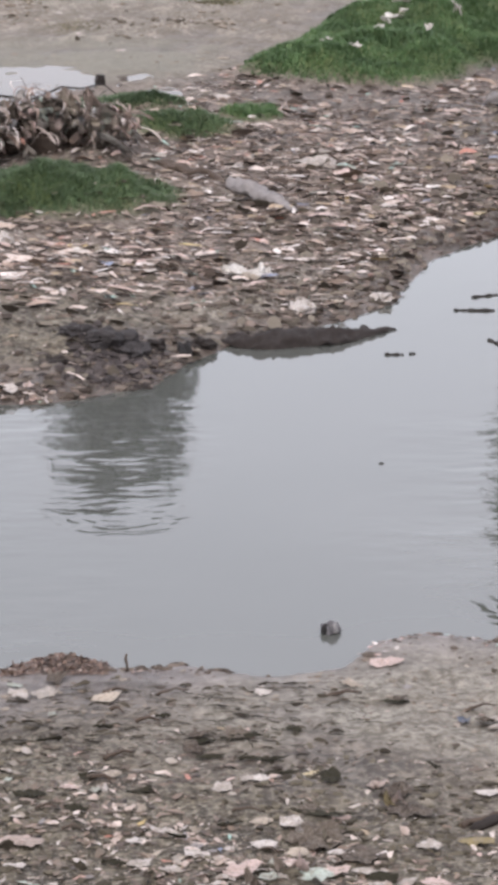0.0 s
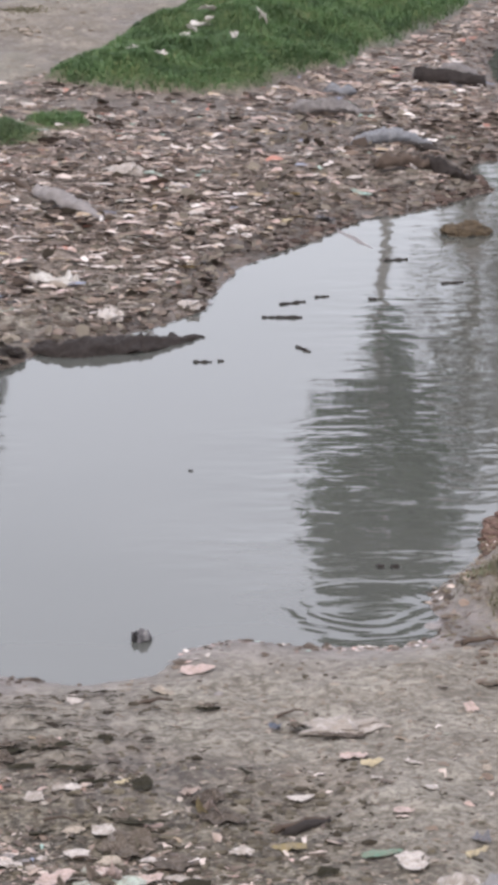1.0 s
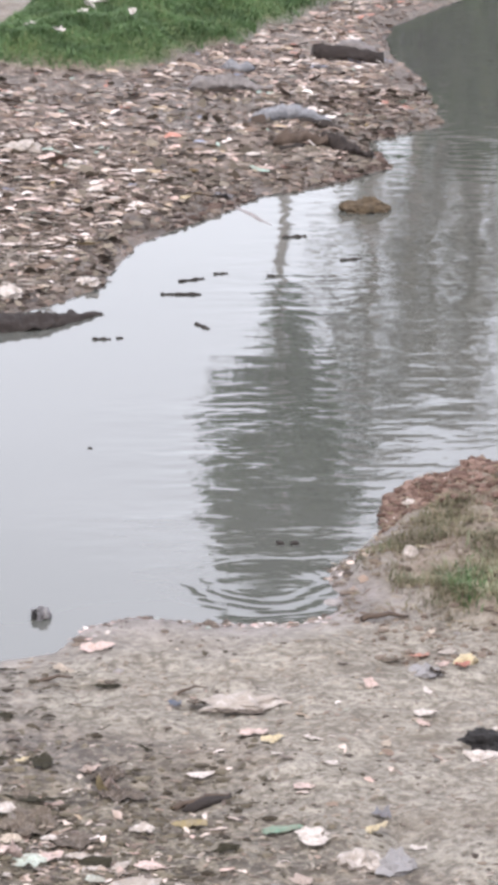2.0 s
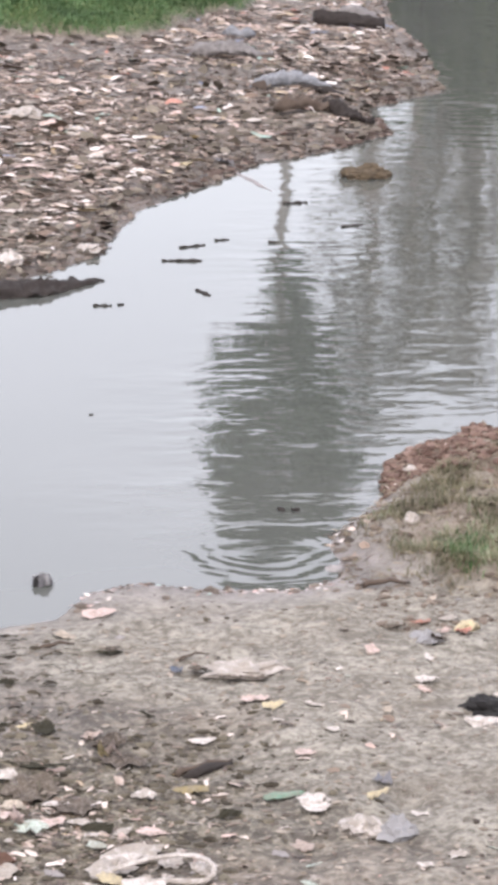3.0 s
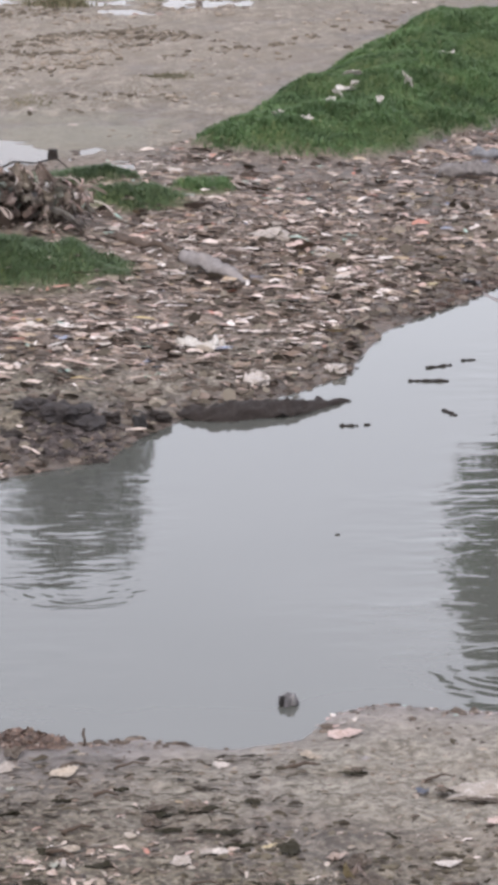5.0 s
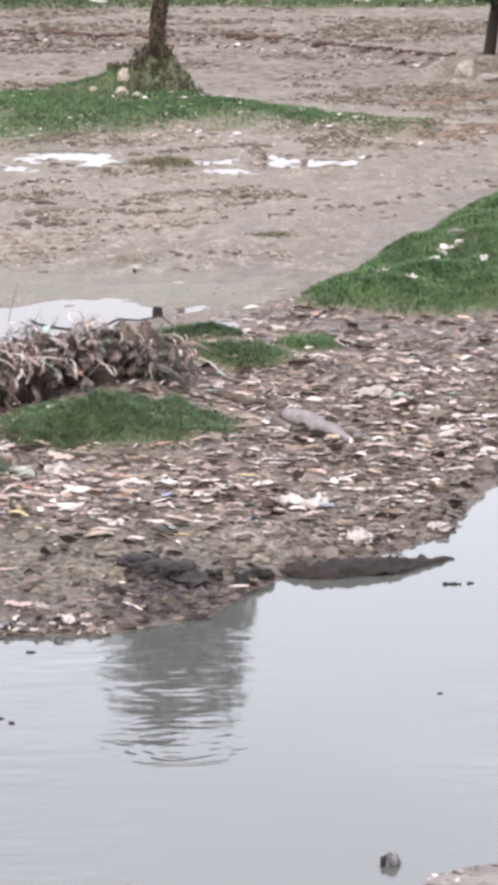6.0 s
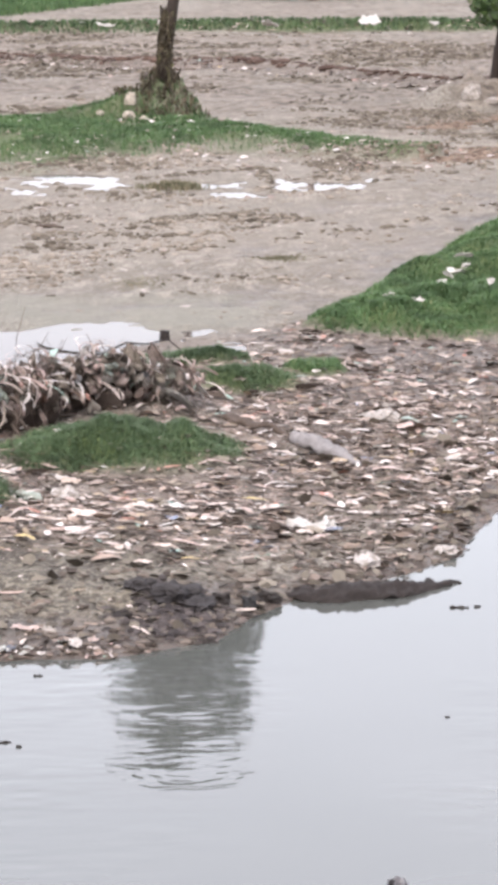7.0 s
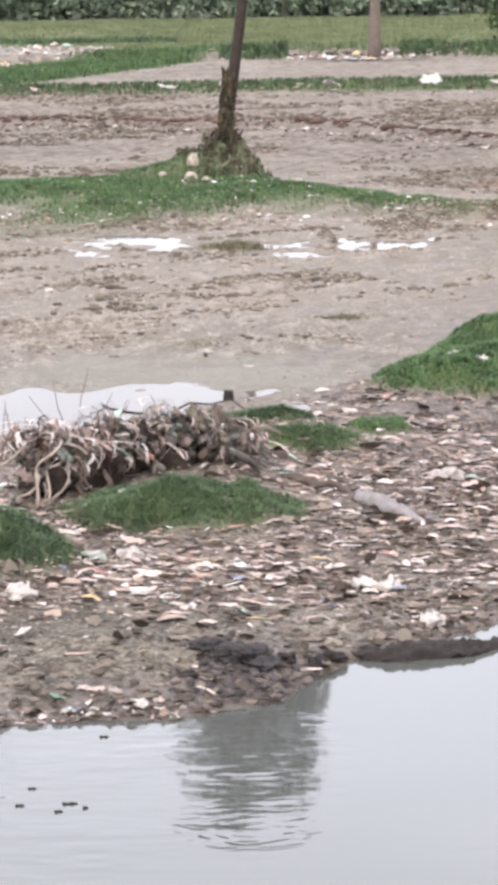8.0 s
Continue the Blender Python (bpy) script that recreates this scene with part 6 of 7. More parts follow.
POND_FLOATS = ((-1.86, 24.72, -1.79, 24.72, 0.014), (-1.93, 24.24, -1.86, 24.24, 0.018), (-1.6, 24.05, -1.54, 24.07, 0.018), (-1.55, 24.27, -1.43, 24.28, 0.02), (-1.38, 24.15, -1.34, 24.15, 0.02), (-1.34, 26.28, -1.26, 26.28, 0.018),
          (0.03, 27.37, 0.11, 27.4, 0.03), (0.14, 27.36, 0.26, 27.36, 0.035), (3.37, 22.22, 3.42, 22.22, 0.03), (3.48, 22.2, 3.53, 22.22, 0.03), (2.15, 24.9, 2.19, 24.9, 0.01))
for a in RIVER_FLOATS + POND_FLOATS:
    floating(*a)
log(*swell((4.65, 34.7), (5.02, 33.35), 10, 0.05, 0.3), PALE_WOOD, "grey branch slanting from the bank into water", 0.7, 0.3)


# a half-sunk container near the shore
def container(x, y):
    root = empty("plastic_container", x, y, 0.0, "dull grey crumpled plastic container floating near the shore", "container")
    body = part("body", lump(0.062, 0.055, 0.055, 0.5, 2.2), BOTTLE, root, smooth=False)
    fold = part("torn_fold", lump(0.020, 0.025, 0.045, 0.5, 7.2), GREY_PLASTIC, body, smooth=False)
    fold.location = (0.035, -0.035, 0.012)
    # black fold paints shade on the container's left side
    dark = part("shadowed_fold", lump(0.03, 0.03, 0.045, 0.5, 4.0), BLACK_PLASTIC, body, smooth=False)
    dark.location = (-0.03, -0.03, 0.005)


container(1.46, 20.68)


# ---- single pieces of waste ----
def piece(x, y, long, wide, crumple, mat, label, turn=0, name="plastic_sheet", category="plastic waste", seed=None, lift=0.0):
    ob = part(name, sheet(long * 1.12, wide * 1.25, crumple * (0.75 if y < 24 else 0.9), x * 3.7 + y if seed is None else seed, 13, 9), mat, smooth=False)
    place(ob, x, y, turn, 0.006 + lift)
    return tagged(ob, label, category)


def standing_scrap(x, y, wide, tall, mat, label, turn, seed):
    """A bent scrap of film that stands up from the mud on its folded foot."""
    bm = drape(wide, tall, int(seed * 10))
    low = min(v.co.z for v in bm.verts)
    for v in bm.verts:
        f = (v.co.z - low) / tall
        v.co.z = f * tall
        v.co.x *= 1.15 - 0.55 * f
        v.co.y = 0.4 * v.co.y + 0.5 * tall * (1 - f) ** 2
    ob = part("plastic_scrap", bm, mat, smooth=False)
    place(ob, x, y, turn, -0.008)
    return tagged(ob, label, "plastic waste")


def crumpled_bag(x, y, wide, deep, tall, mat, label, seed, turn=0):
    """A limp bag in sharp folds, with a torn flap lying beside it."""
    root = empty("plastic_bag", x, y, ground_z(x, y), label, "bag")
    root.rotation_euler = (0, 0, radians(turn))
    body = lump(wide * 0.5, deep * 0.5, tall, 0.9, seed, 3)
    for v in body.verts:
        v.co.z *= 0.55 + 0.9 * abs(noise.noise(Vector((v.co.x * 14 + seed, v.co.y * 9, 0.3))))
    part("body", body, mat, root, smooth=False)
    flap = part("torn_flap", sheet(wide * 0.75, deep * 0.7, tall * 0.6, seed * 7.1), mat, root, smooth=False)
    flap.location = (wide * 0.38, -deep * 0.2, 0.01)
    flap.rotation_euler = (radians(14), radians(-8), radians(25))


crumpled_bag(2.60, 18.55, 0.40, 0.20, 0.05, WHITE_PLASTIC, "torn white plastic sheet on pale mud", 5.1, -4)
# dark strip laid in as the shaded underside of the white sheet
piece(2.62, 18.38, 0.36, 0.10, 0.03, BROWN_CLOTH, "dark strip painting the shaded underside of a white sheet", -4, "rag", "rag")
crumpled_bag(3.94, 17.36, 0.20, 0.12, 0.04, WHITE_PLASTIC, "white plastic lying against a black sack", 31.2, 4)
piece(2.18, 18.62, 0.08, 0.07, 0.09, BLUE_PLASTIC, "small crumpled blue plastic bag on mud", 20)
piece(2.33, 18.6, 0.16, 0.10, 0.09, BROWN_CLOTH, "dark brown rag on pale mud", 0, "rag", "rag")
piece(2.60, 17.95, 0.22, 0.14, 0.06, PINK_PLASTIC, "faded pink plastic wrapper on mud", 10)
piece(2.68, 17.75, 0.16, 0.09, 0.05, YELLOW_PLASTIC, "orange-yellow wrapper on mud", -10)
piece(2.55, 16.34, 0.36, 0.055, 0.05, GREEN_PLASTIC, "green plastic strip lying on mud", 12)
piece(2.70, 16.15, 0.20, 0.12, 0.04, WHITE_PLASTIC, "dirty white plastic scrap on mud", 4)
piece(3.06, 16.22, 0.17, 0.15, 0.09, YELLOW_PLASTIC, "yellow plastic wrapper on mud", 25)
piece(3.15, 16.45, 0.12, 0.10, 0.09, BLUE_PLASTIC, "blue plastic scrap on mud", -20)
crumpled_bag(2.91, 15.78, 0.20, 0.17, 0.055, WHITE_PLASTIC, "crumpled white plastic bag on mud", 1.3)
crumpled_bag(3.10, 15.72, 0.17, 0.15, 0.07, GREY_PLASTIC, "crumpled grey plastic bag on mud", 4.4, 15)
piece(2.21, 17.37, 0.18, 0.10, 0.03, WHITE_PLASTIC, "flat white scrap on mud", 3)
piece(2.76, 16.97, 0.14, 0.09, 0.03, PINK_PLASTIC, "faded pink scrap on mud", 15)
piece(2.99, 17.26, 0.08, 0.07, 0.02, WHITE_PLASTIC, "small white scrap on mud", 0)
piece(2.04, 16.5, 0.20, 0.16, 0.08, MUDDY_YELLOW, "muddy yellow rag on mud", 12, "rag", "rag")
piece(0.80, 15.55, 0.30, 0.20, 0.13, RUST_CLOTH, "crumpled reddish-brown cloth in the mud", 5, "cloth", "cloth")
piece(1.10, 16.66, 0.30, 0.30, 0.15, BROWN_CLOTH, "dark brown rag trodden into the mud", 8, "rag", "rag")
crumpled_bag(0.43, 15.40, 0.20, 0.18, 0.045, LIME_PLASTIC, "crumpled lime-green packet on mud", 51.7, 8)
standing_scrap(0.68, 15.80, 0.13, 0.11, BEIGE_CLOTH, "brownish-pink plastic scrap standing up from mud", 20, 1.7)
standing_scrap(0.97, 16.02, 0.15, 0.07, PINK_PLASTIC, "faded red-pink plastic scrap standing up from mud", -12, 4.3)
standing_scrap(0.85, 16.00, 0.07, 0.06, BEIGE_CLOTH, "small brownish scrap standing up from mud", 30, 6.1)
standing_scrap(1.02, 16.72, 0.13, 0.045, WHITE_PLASTIC, "curled white plastic strip standing up from mud", 14, 8.8)
standing_scrap(1.64, 17.12, 0.12, 0.065, PINK_PLASTIC, "pale pink wrapper standing out of a dark rag", -24, 10.5)
standing_scrap(1.56, 17.10, 0.05, 0.05, MUDDY_YELLOW, "small yellowish scrap beside a dark rag", 12, 12.5)
piece(0.46, 15.78, 0.20, 0.11, 0.10, WHITE_PLASTIC, "white plastic strip on mud", 16)
piece(0.55, 15.62, 0.13, 0.14, 0.10, PALE_GREEN, "pale green crumpled scrap on mud", -20)
for k, (x, y, long, wide, turn) in enumerate(((0.49, 18.22, 0.16, 0.10, 24), (0.72, 18.26, 0.24, 0.10, 3), (0.83, 17.88, 0.36, 0.07, 5), (1.07, 18.36, 0.10, 0.09, -8), (0.52, 17.94, 0.20, 0.06, -6), (-0.21, 17.58, 0.14, 0.08, 14),
                                              (-0.57, 17.28, 0.20, 0.12, 12), (-0.29, 17.10, 0.16, 0.09, -10), (1.77, 19.02, 0.15, 0.10, 6), (1.25, 17.50, 0.14, 0.16, 40), (1.18, 17.00, 0.34, 0.10, -9), (0.95, 17.62, 0.20, 0.05, 4),
                                              (-0.10, 18.45, 0.18, 0.06, 8), (0.25, 18.60, 0.12, 0.06, -12), (-0.45, 18.2, 0.16, 0.06, 5), (0.10, 17.3, 0.16, 0.07, 18), (0.30, 16.6, 0.14, 0.08, -15), (-0.05, 16.2, 0.18, 0.07, 9), (1.45, 16.0, 0.20, 0.09, -6), (0.62, 16.9, 0.15, 0.07, 22), (1.9, 17.7, 0.12, 0.07, -18), (2.2, 16.05, 0.15, 0.07, 10))):
    piece(x, y, long * 1.15, wide * 0.75, 0.055, ROTTEN_RAG, "blackish rotten strip half sunk in mud", turn, "rag", "rag")
log(*swell((2.02, 16.80), (2.33, 16.96), 9, 0.036, 0.35), WET_AND_SHADE_WOOD, "dark broken stick half buried in mud", 0.8, 0.5)
piece(1.35, 16.36, 0.30, 0.22, 0.05, BROWN_CLOTH, "dark brown rag trodden into the mud", -12, "rag", "rag")
piece(1.70, 17.0, 0.30, 0.24, 0.07, BROWN_CLOTH, "dark brown rag with a pale scrap on it", -14, "rag", "rag")
piece(1.15, 15.06, 0.26, 0.16, 0.07, PINK_PLASTIC, "folded pale pink plastic film on mud", 25)
crumpled_bag(0.98, 14.98, 0.26, 0.20, 0.05, WHITE_PLASTIC, "large crumpled white plastic sheet on mud", 41.3, -6)
piece(1.99, 14.98, 0.16, 0.14, 0.05, PINK_PLASTIC, "faded pink wrapper on mud", 10)
piece(1.52, 15.5, 0.28, 0.12, 0.06, WHITE_PLASTIC, "crumpled white plastic scrap on mud", 12)
piece(1.62, 15.1, 0.22, 0.16, 0.04, WHITE_PLASTIC, "flat white plastic scrap on mud", -10)
piece(1.95, 15.3, 0.14, 0.13, 0.05, WHITE_PLASTIC, "crumpled white cup scrap on mud", 0)
piece(1.62, 17.3, 0.24, 0.16, 0.10, BROWN_CLOTH, "dark brown rag with pale folds", -15, "rag", "rag")
piece(1.52, 17.42, 0.14, 0.10, 0.10, PINK_PLASTIC, "faded pink wrapper on a dark rag", 30)
crumpled_bag(2.74, 14.34, 0.20, 0.16, 0.06, GREY_PLASTIC, "crumpled grey plastic bag with a dark fold on mud", 6.6, 10)
piece(2.70, 14.38, 0.12, 0.08, 0.05, SLATE_CLOTH, "dark grey cloth lying on a plastic bag", 10, "cloth", "cloth", lift=0.07)
piece(2.78, 14.18, 0.22, 0.07, 0.05, PINK_PLASTIC, "pale pinkish plastic edge below a grey bag", -4)
mud_lump(4.0, 17.62, 0.125, 0.09, 0.075, BLACK_PLASTIC, "black plastic sack on pale mud", "plastic_sack", 9.0, 0.7, "sack")
piece(4.02, 17.48, 0.26, 0.14, 0.04, WHITE_PLASTIC, "white plastic sheet beside a black sack", 5)
crumpled_bag(3.90, 19.05, 0.17, 0.16, 0.045, GREY_PLASTIC, "crumpled grey and white bag on mud", 11.5)
piece(3.98, 19.0, 0.12, 0.10, 0.08, BROWN_CLOTH, "dark rag against a grey bag", 20, "rag", "rag")
crumpled_bag(4.22, 19.25, 0.13, 0.11, 0.055, YELLOW_PLASTIC, "crumpled yellow packet on mud", 13.7, 30)
piece(4.18, 19.12, 0.12, 0.10, 0.08, RED_PLASTIC, "orange-red plastic scrap below a yellow packet", 15)
piece(3.75, 19.4, 0.18, 0.07, 0.06, BROWN_CLOTH, "dark brown rag on pale mud", -5, "rag", "rag")
piece(3.95, 19.45, 0.16, 0.08, 0.06, RED_PLASTIC, "red rag at the foot of a spoil bank", -5, "rag", "rag")
mud_lump(4.28, 21.6, 0.055, 0.05, 0.07, WHITE_PLASTIC, "white foam block on weedy spoil", "foam_block", 12.0, 0.25, "foam")
piece(4.47, 22.68, 0.13, 0.11, 0.05, WHITE_PLASTIC, "small white scrap on reddish soil", 0, lift=0.03)
mud_lump(3.58, 20.85, 0.08, 0.07, 0.05, PALE_WOOD, "pale smooth stone at the waterline", "stone", 15.0, 0.15, "stone")
piece(3.32, 20.55, 0.10, 0.05, 0.03, BLUE_PLASTIC, "small blue scrap at the waterline", 0)
crumpled_bag(1.22, 31.22, 0.36, 0.34, 0.075, CLEAN_PLASTIC, "large crumpled white plastic bag on the littered bank", 3.7, -6)
crumpled_bag(1.46, 31.28, 0.14, 0.22, 0.10, CLEAN_PLASTIC, "white plastic film standing up beside a crumpled bag", 8.2, 20)
crumpled_bag(1.80, 30.05, 0.22, 0.22, 0.08, WHITE_PLASTIC, "crumpled white bag above the waterline", 11.3, -25)
crumpled_bag(2.66, 30.75, 0.18, 0.20, 0.06, WHITE_PLASTIC, "white plastic bag at the bank's edge", 14.9, -20)
crumpled_bag(-2.33, 30.55, 0.26, 0.28, 0.09, WHITE_PLASTIC, "pale crumpled plastic bag below a grass mound", 17.1, 10)
crumpled_bag(-1.72, 32.1, 0.34, 0.20, 0.10, PALE_GREEN, "pale greenish crumpled film on the bank", 21.4, -35)
crumpled_bag(-1.30, 32.3, 0.26, 0.20, 0.09, WHITE_PLASTIC, "crumpled white film on the bank", 23.8, 25)
crumpled_bag(2.35, 36.9, 0.40, 0.36, 0.10, WHITE_PLASTIC, "pale torn sack amid the litter", 27.7, 5)
piece(1.28, 31.0, 0.28, 0.16, 0.10, PAPER, "folded pale paper on the littered bank", -15)
piece(0.75, 29.8, 0.18, 0.12, 0.06, GREEN_PLASTIC, "pale green plastic scrap in mud", 20)
piece(4.06, 34.5, 0.17, 0.17, 0.12, YELLOW_PLASTIC, "round pale yellow packet on the bank", 0)
piece(4.55, 34.9, 0.24, 0.12, 0.10, BLUE_PLASTIC, "dark blue cloth at the bank's edge", -30)
piece(1.0, 35.2, 0.16, 0.10, 0.05, WHITE_PLASTIC, "white plastic scrap on dark soil", 0)
for k, (x, y, mat, word) in enumerate(((-1.45, 27.35, PINK_PLASTIC, "pink"), (-1.25, 27.3, WHITE_PLASTIC, "white"), (-1.0, 27.05, WHITE_PLASTIC, "white"), (-1.75, 27.2, GREEN_PLASTIC, "green"), (-0.85, 27.15, PINK_PLASTIC, "pink"), (-1.6, 26.95, BLUE_PLASTIC, "blue"))):
    piece(x, y, 0.24 - 0.02 * k, 0.12, 0.08, mat, f"crumpled {word} plastic scrap washed up at the waterline", k * 40)
for x, y, lo in ((4.06, 46.2, 0.30), (4.22, 46.5, 0.22), (3.92, 45.7, 0.16), (4.2, 45.9, 0.14), (3.76, 45.0, 0.16), (2.93, 43.7, 0.18), (3.3, 43.2, 0.18), (5.0, 46.0, 0.12), (4.4, 44.0, 0.12), (5.9, 48.6, 0.2)):
    piece(x, y, lo * 1.2, lo * 0.6, 0.12, CLEAN_PLASTIC, "white plastic scrap caught in green grass", 25 * math.sin(x * 9), lift=0.10)
for x, y, lo in ((-2.55, 104.9, 0.75), (2.9, 104.6, 0.8), (6.3, 105, 0.7), (-0.7, 105, 0.35), (8.4, 104.8, 0.5)):
    piece(x, y, lo, lo * 0.6, 0.35, CLEAN_PLASTIC, "white plastic bag caught on a field ridge", 10, lift=0.25, name="plastic_bag", category="bag")


# hairpin of white strap on the near bank
def strap():
    pts = [(-0.32, 0.0, 0.02), (-0.18, 0.05, 0.05), (-0.04, 0.09, 0.07), (0.10, 0.115, 0.08), (0.20, 0.11, 0.08), (0.27, 0.07, 0.07), (0.305, 0.01, 0.06), (0.30, -0.06, 0.045), (0.25, -0.105, 0.03), (0.16, -0.10, 0.02), (0.06, -0.07, 0.02), (-0.05, -0.06, 0.015)]
    ob = part("plastic_strap", tube(pts, [0.017, 0.022, 0.023, 0.02, 0.019, 0.018, 0.018, 0.02, 0.024, 0.026, 0.024, 0.012], 8, 0.7, 0.6), WHITE_PLASTIC)
    place(ob, 1.70, 15.22, -4)
    tagged(ob, "bent white plastic strap lying on the mud", "plastic waste")


strap()


def twig(x, y, long, turn, thick=0.018, label="dark crooked branch lying on the mud"):
    pts = [(long * (k / 7 - 0.5), 0.05 * long * math.sin(k * 1.9), 0.015 + 0.025 * math.sin(k * 0.45)) for k in range(8)]
    ob = part("fallen_branch", tube(pts, [thick * (1.1 - 0.1 * k) for k in range(8)], 7, 0.4), BROWN_WOOD)
    place(ob, x, y, turn)
    return tagged(ob, label, "branch", "branches on the mud")


twig(2.16, 16.92, 0.42, 28, 0.022)
twig(3.85, 20.25, 0.34, 4, 0.022)
r2 = random.Random(4)
for k in range(16):
    x, y = r2.uniform(-1.2, 2.6), r2.uniform(15.2, 19.6)
    twig(x, y, r2.uniform(0.10, 0.26), r2.uniform(-40, 40), r2.uniform(0.008, 0.016))
ob = part("upright_stick", tube([(0, 0, -0.05), (0.006, 0, 0.05), (-0.004, 0, 0.09), (0.004, 0, 0.13)], [0.013, 0.009, 0.012, 0.006], 7, 0.4), BROWN_WOOD)
place(tagged(ob, "thin dark stick standing upright at the shore", "stick"), 0.02, 19.85)

# scraps that can be counted on the near bank: a few kinds, each laid out many times
KINDS = [
    (0.22, 0.13, 0.07, WHITE_PLASTIC, "dirty white plastic scrap on the muddy near bank"),
    (0.17, 0.12, 0.05, PALE_WOOD, "greyish mud-smeared plastic scrap on the near bank"),
    (0.19, 0.11, 0.06, PINK_PLASTIC, "faded pink plastic scrap on the near bank"),
    (0.14, 0.10, 0.06, BROWN_CLOTH, "small brown rag trodden into the near bank"),
    (0.13, 0.07, 0.05, BLACK_PLASTIC, "small black plastic scrap on the near bank"),
    (0.15, 0.10, 0.04, PAPER, "beige paper scrap on the muddy near bank"),
    (0.20, 0.12, 0.06, PALE_GREEN, "pale greenish plastic scrap on the near bank"),
]
r3 = random.Random(12)
first = []
KINDS = KINDS + [(lo * 0.9, wi * 1.2, cr * 1.2, mat, label) for lo, wi, cr, mat, label in KINDS] + [(lo * 1.1, wi * 0.8, cr * 0.7, mat, label) for lo, wi, cr, mat, label in KINDS]
for k, (lo, wi, cr, mat, label) in enumerate(KINDS):
    ob = part("plastic_scrap" if k % 7 != 3 else "rag_scrap", sheet(lo * 1.1, wi, cr * 0.7, k * 5.3, 8, 6, 0.35), mat, smooth=False)
    first.append(tagged(ob, label, "scrap", "scraps on the near bank"))
weights = [0.34, 0.14, 0.18, 0.08, 0.05, 0.13, 0.08]
laid = 0
used = set()
while laid < 230:
    x, y = r3.uniform(-1.6, 4.6), r3.uniform(14.9, 20.0)
    dense = min(1.0, max(0.05, (1.9 - x) * 0.35 + (16.4 - y) * 0.45))
    if r3.random() > dense or shore_distance(np.array([x]), np.array([y]))[0] < 0.15:
        continue
    k = r3.choices(range(21), weights * 3)[0]
    size = r3.uniform(0.3, 0.75)
    m = pose(x, y, ground_z(x, y) + 0.006, r3.uniform(-5, 5), r3.uniform(-5, 5), r3.uniform(0, 360))
    if k in used:
        ob = copy_thing(first[k], m)
    else:
        ob = first[k]
        ob.matrix_basis = m
        used.add(k)
    ob.scale = (size, size * r3.uniform(0.8, 1.2), size)
    laid += 1

for k in range(len(KINDS)):
    if k not in used:
        place(first[k], 0.3 + 0.11 * k, 15.9 + 0.07 * (k % 5), k * 40)
        first[k].scale = (0.5, 0.5, 0.5)

# pale scraps that stand out on the far bank
far_kinds = []
for k, (lo, wi, cr, mat, label) in enumerate(((0.26, 0.15, 0.10, WHITE_PLASTIC, "torn white plastic piece on the littered far bank"), (0.24, 0.13, 0.09, PINK_PLASTIC, "faded pinkish plastic piece on the littered far bank"), (0.22, 0.12, 0.10, PAPER, "beige muddy paper piece on the littered far bank"),
                                            (0.25, 0.14, 0.09, WHITE_PLASTIC, "crumpled white plastic piece on the littered far bank"), (0.20, 0.11, 0.08, PALE_GREEN, "pale green plastic piece on the littered far bank"), (0.20, 0.12, 0.10, RED_PLASTIC, "small reddish plastic piece on the littered far bank"), (0.30, 0.10, 0.08, BLACK_PLASTIC, "black plastic strip on the littered far bank"))):
    ob = part("plastic_piece", sheet(lo * 1.15, wi, cr * 0.6, 40 + k * 5.3, 8, 6, 0.35), mat, smooth=False)
    far_kinds.append(tagged(ob, label, "scrap", "scraps on the far bank"))
laid_kinds = set()
laid = 0
while laid < 190:
    x, y = r3.uniform(-3.2, 8.0), r3.uniform(27.0, 43.0)
    at = np.array([x]), np.array([y])
    if shore_distance(*at)[0] < 0.15 or r3.random() > float(far_bank_waste(*at)[0]) + (0.25 if 31 < y < 33.5 else 0.06):
        continue
    k = r3.choices(range(7), (4, 4, 5, 4, 0.8, 0.25, 2.0))[0]
    m = pose(x, y, ground_z(x, y) + 0.02, r3.uniform(0, 9), r3.uniform(-8, 8), r3.uniform(-40, 30) + 180 * r3.randint(0, 1))
    size = r3.uniform(0.45, 0.95)
    if k in laid_kinds:
        ob = copy_thing(far_kinds[k], m)
    else:
        ob = far_kinds[k]
        ob.matrix_basis = m
        laid_kinds.add(k)
    ob.scale = (size * r3.uniform(0.9, 1.4), size, size)
    laid += 1

# larger pieces that lie apart: x, y, length
LAID_WHITE = [(1.0, 16.84, 0.2), (1.25, 16.43, 0.13), (1.39, 16.14, 0.18), (1.54, 15.98, 0.18), (0.84, 15.39, 0.22), (1.59, 15.58, 0.34), (1.46, 15.36, 0.23), (1.79, 15.42, 0.14),
              (1.56, 15.06, 0.17), (1.17, 15.0, 0.18), (1.19, 14.68, 0.18), (1.74, 16.4, 0.15), (0.83, 17.47, 0.12), (0.81, 16.49, 0.15), (2.71, 16.08, 0.16), (2.28, 14.71, 0.17),
              (1.96, 15.25, 0.09), (3.28, 16.03, 0.1), (3.72, 18.15, 0.14), (3.39, 15.4, 0.09), (3.15, 15.16, 0.09), (0.26, 16.04, 0.13), (0.09, 16.18, 0.13), (0.36, 15.73, 0.14),
              (0.58, 17.42, 0.14), (0.77, 17.51, 0.15), (0.23, 16.75, 0.13), (-0.51, 19.24, 0.19), (-0.7, 19.21, 0.19), (0.08, 16.57, 0.11), (-0.6, 16.12, 0.13), (0.4, 16.32, 0.15)]
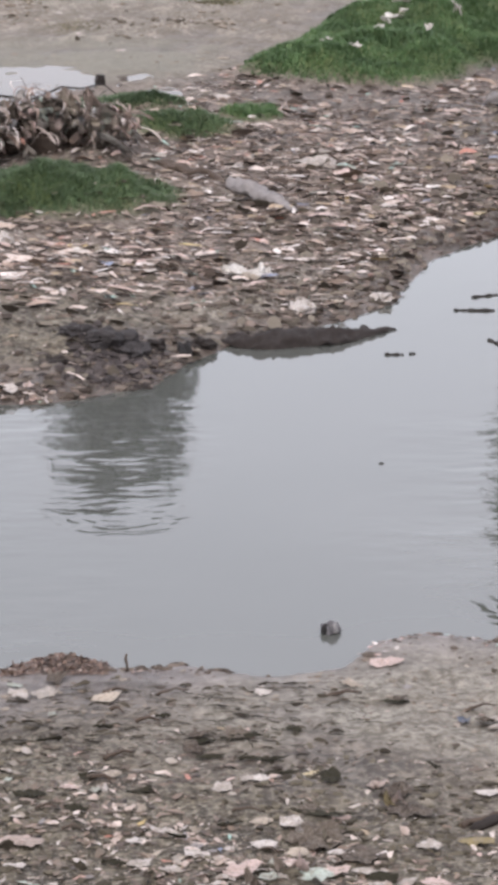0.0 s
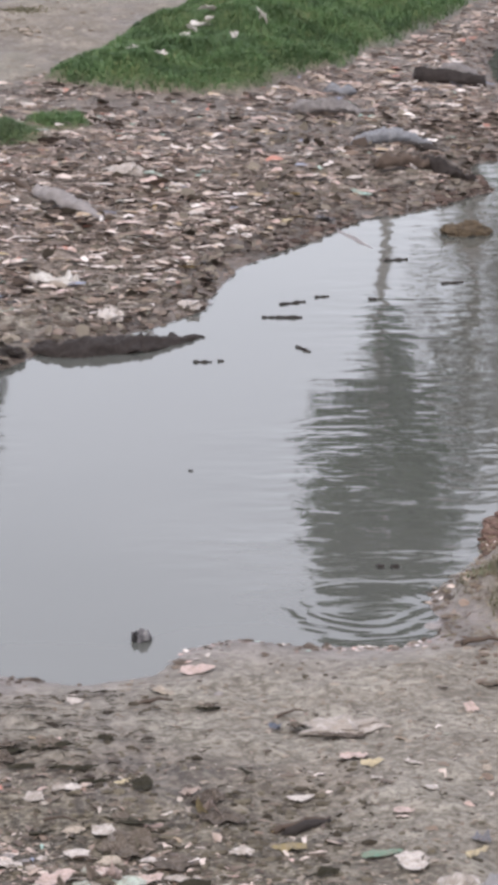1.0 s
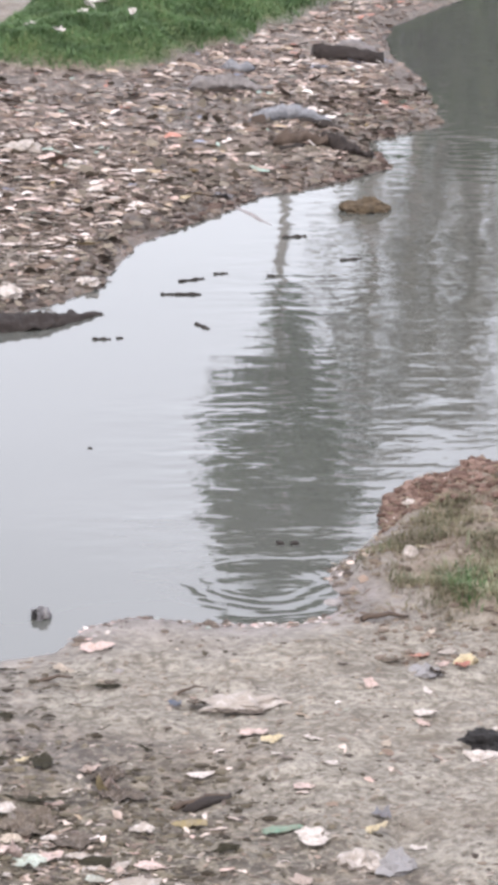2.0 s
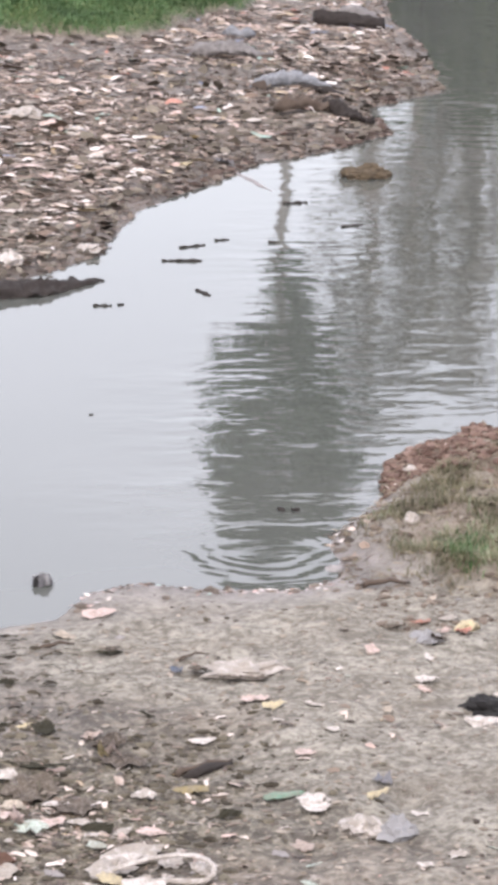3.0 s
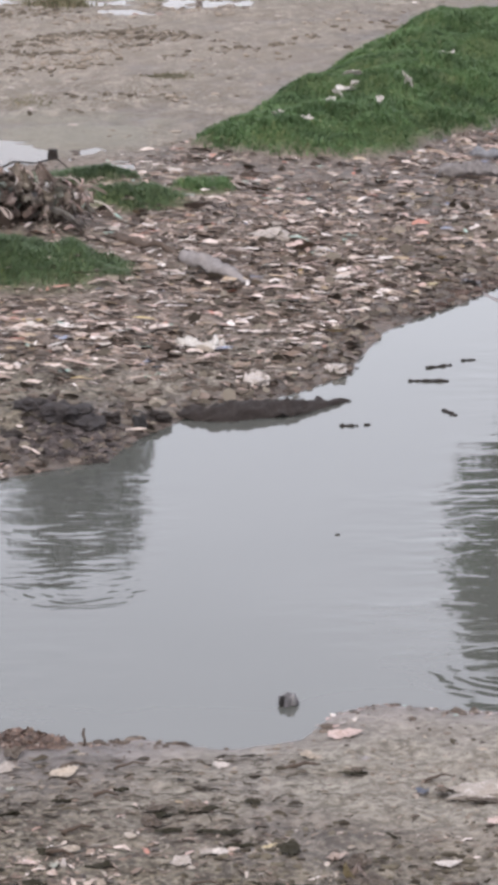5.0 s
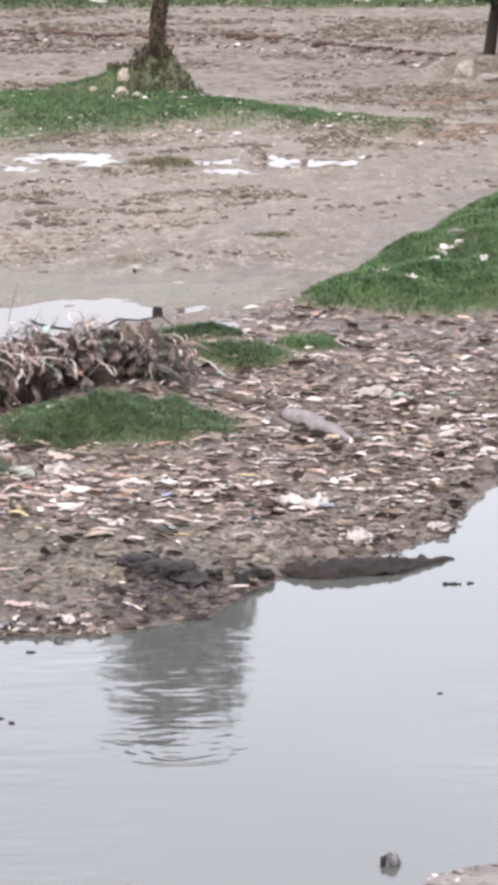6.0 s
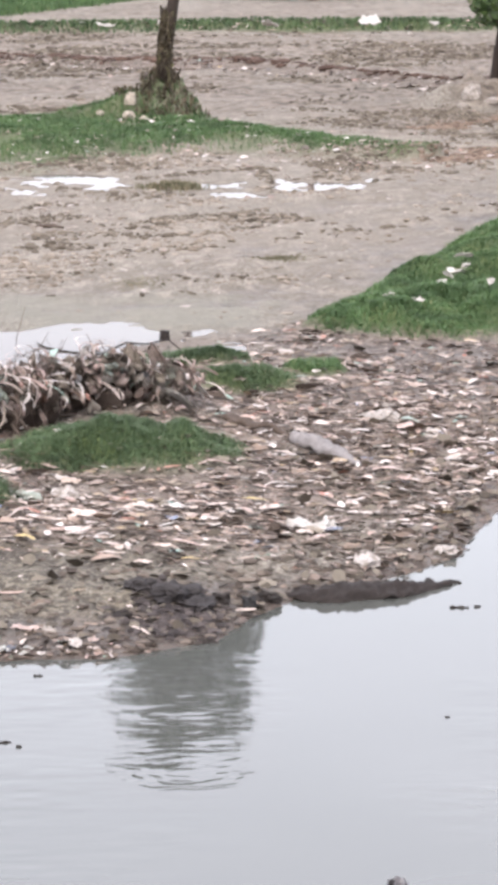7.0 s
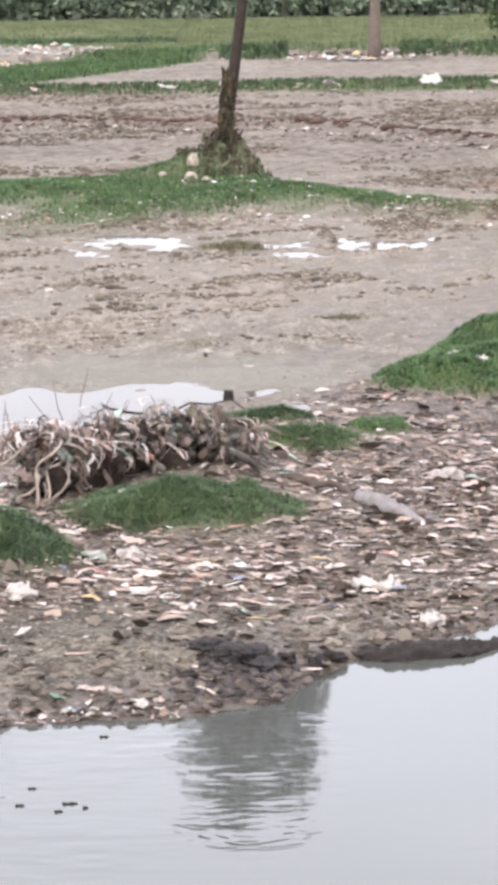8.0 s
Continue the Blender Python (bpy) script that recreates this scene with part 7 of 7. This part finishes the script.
LAID_PINK = [(0.98, 16.22, 0.14), (1.19, 16.09, 0.19), (1.74, 15.92, 0.14), (0.77, 15.28, 0.18), (1.78, 19.85, 0.21), (2.57, 15.64, 0.14), (0.67, 16.01, 0.19), (0.74, 15.73, 0.16), (-0.56, 16.47, 0.26)]
LAID_BEIGE = [(0.99, 16.5, 0.18), (0.81, 16.92, 0.12), (1.52, 19.34, 0.16), (0.1, 17.05, 0.1), (-0.08, 17.63, 0.12), (-0.11, 19.09, 0.2)]
LAID_GREEN = [(1.04, 15.97, 0.26), (1.41, 15.74, 0.11), (0.79, 15.92, 0.14)]
LAID_YELLOW = [(1.45, 15.19, 0.15), (0.44, 15.51, 0.22), (1.14, 17.65, 0.1)]
LAID_DARK = [(1.81, 19.06, 0.17), (1.09, 18.39, 0.11), (1.2, 17.65, 0.14), (1.1, 17.05, 0.15), (0.47, 18.31, 0.18), (0.72, 18.29, 0.21), (-0.45, 19.62, 0.23), (0.43, 18.11, 0.21)]
for spots, mat, words, name in ((LAID_WHITE, WHITE_PLASTIC, "crumpled dirty white plastic lying on trodden mud", "plastic_sheet"), (LAID_PINK, PINK_PLASTIC, "faded pink plastic wrapper lying on trodden mud", "plastic_wrapper"),
                                (LAID_BEIGE, PAPER, "beige muddy paper lying on trodden mud", "paper_scrap"), (LAID_GREEN, PALE_GREEN, "pale green plastic film lying on trodden mud", "plastic_sheet"),
                                (LAID_YELLOW, YELLOW_PLASTIC, "dull yellow plastic wrapper lying on trodden mud", "plastic_wrapper"), (LAID_DARK, BROWN_CLOTH, "dark brown sodden rag lying on mud", "rag")):
    for k, (x, y, long) in enumerate(spots):
        piece(x, y, long * (0.75 if name == "rag" else 1.15), long * r3.uniform(0.6, 0.95), long * 0.32, mat, words, r3.uniform(-35, 35), name, "rag" if name == "rag" else "plastic waste" if "plastic" in name else "paper")

# stones and spoil at the foot of the trees
for k, (x, y, sx, sz) in enumerate(((-1.2, 71.8, 0.13, 0.20), (-1.25, 71.3, 0.15, 0.15), (-1.9, 71.4, 0.09, 0.08), (-0.9, 71.2, 0.1, 0.1), (-0.5, 71.1, 0.08, 0.08))):
    mud_lump(x, y, sx, sx * 0.8, sz, CHALK, "pale rounded stone at the foot of a tree", "stone", k * 3.3, 0.3, "stone")
for k, (x, y, sx, sz) in enumerate(((7.2, 77.2, 0.22, 0.26), (7.75, 76.9, 0.26, 0.10), (6.9, 76.6, 0.14, 0.10))):
    mud_lump(x, y, sx, sx * 0.7, sz, WHITE_PLASTIC, "pale sack lying by a spoil heap", "sack", k * 4.1, 0.4, "sack")

# odd plants and sticks on the bare field
for x, y, n, ln in ((1.55, 50.3, 420, 0.05), (-0.65, 47.4, 380, 0.03), (-0.1, 60.2, 600, 0.16), (-0.45, 60.0, 300, 0.14)):
    gx, gy = x + rng.normal(0, 0.22, n), y + rng.normal(0, 0.2, n)
    grass("weed_clump", gx, gy, ln, SPOIL_WEEDS, "small olive weed clump on the bare mud field", 0.012)
twig(-2.35, 54.3, 0.5, -12, 0.04, "dark stick lying on the bare mud field")

gx, gy = -0.1 + rng.normal(0, 0.45, 1500), 71.3 + rng.normal(0, 0.4, 1500)
grass("grass_tuft", gx, gy, 0.16, GRASS, "green grass tuft at the foot of a tree", 0.014, 0.9)
gx, gy = 4.50 + rng.normal(0, 0.09, 500), 20.5 + rng.normal(0, 0.12, 500)
grass("weed_clump", gx, gy, 0.09, GRASS, "fresh green weed clump on a spoil bank", 0.005, 1.0)
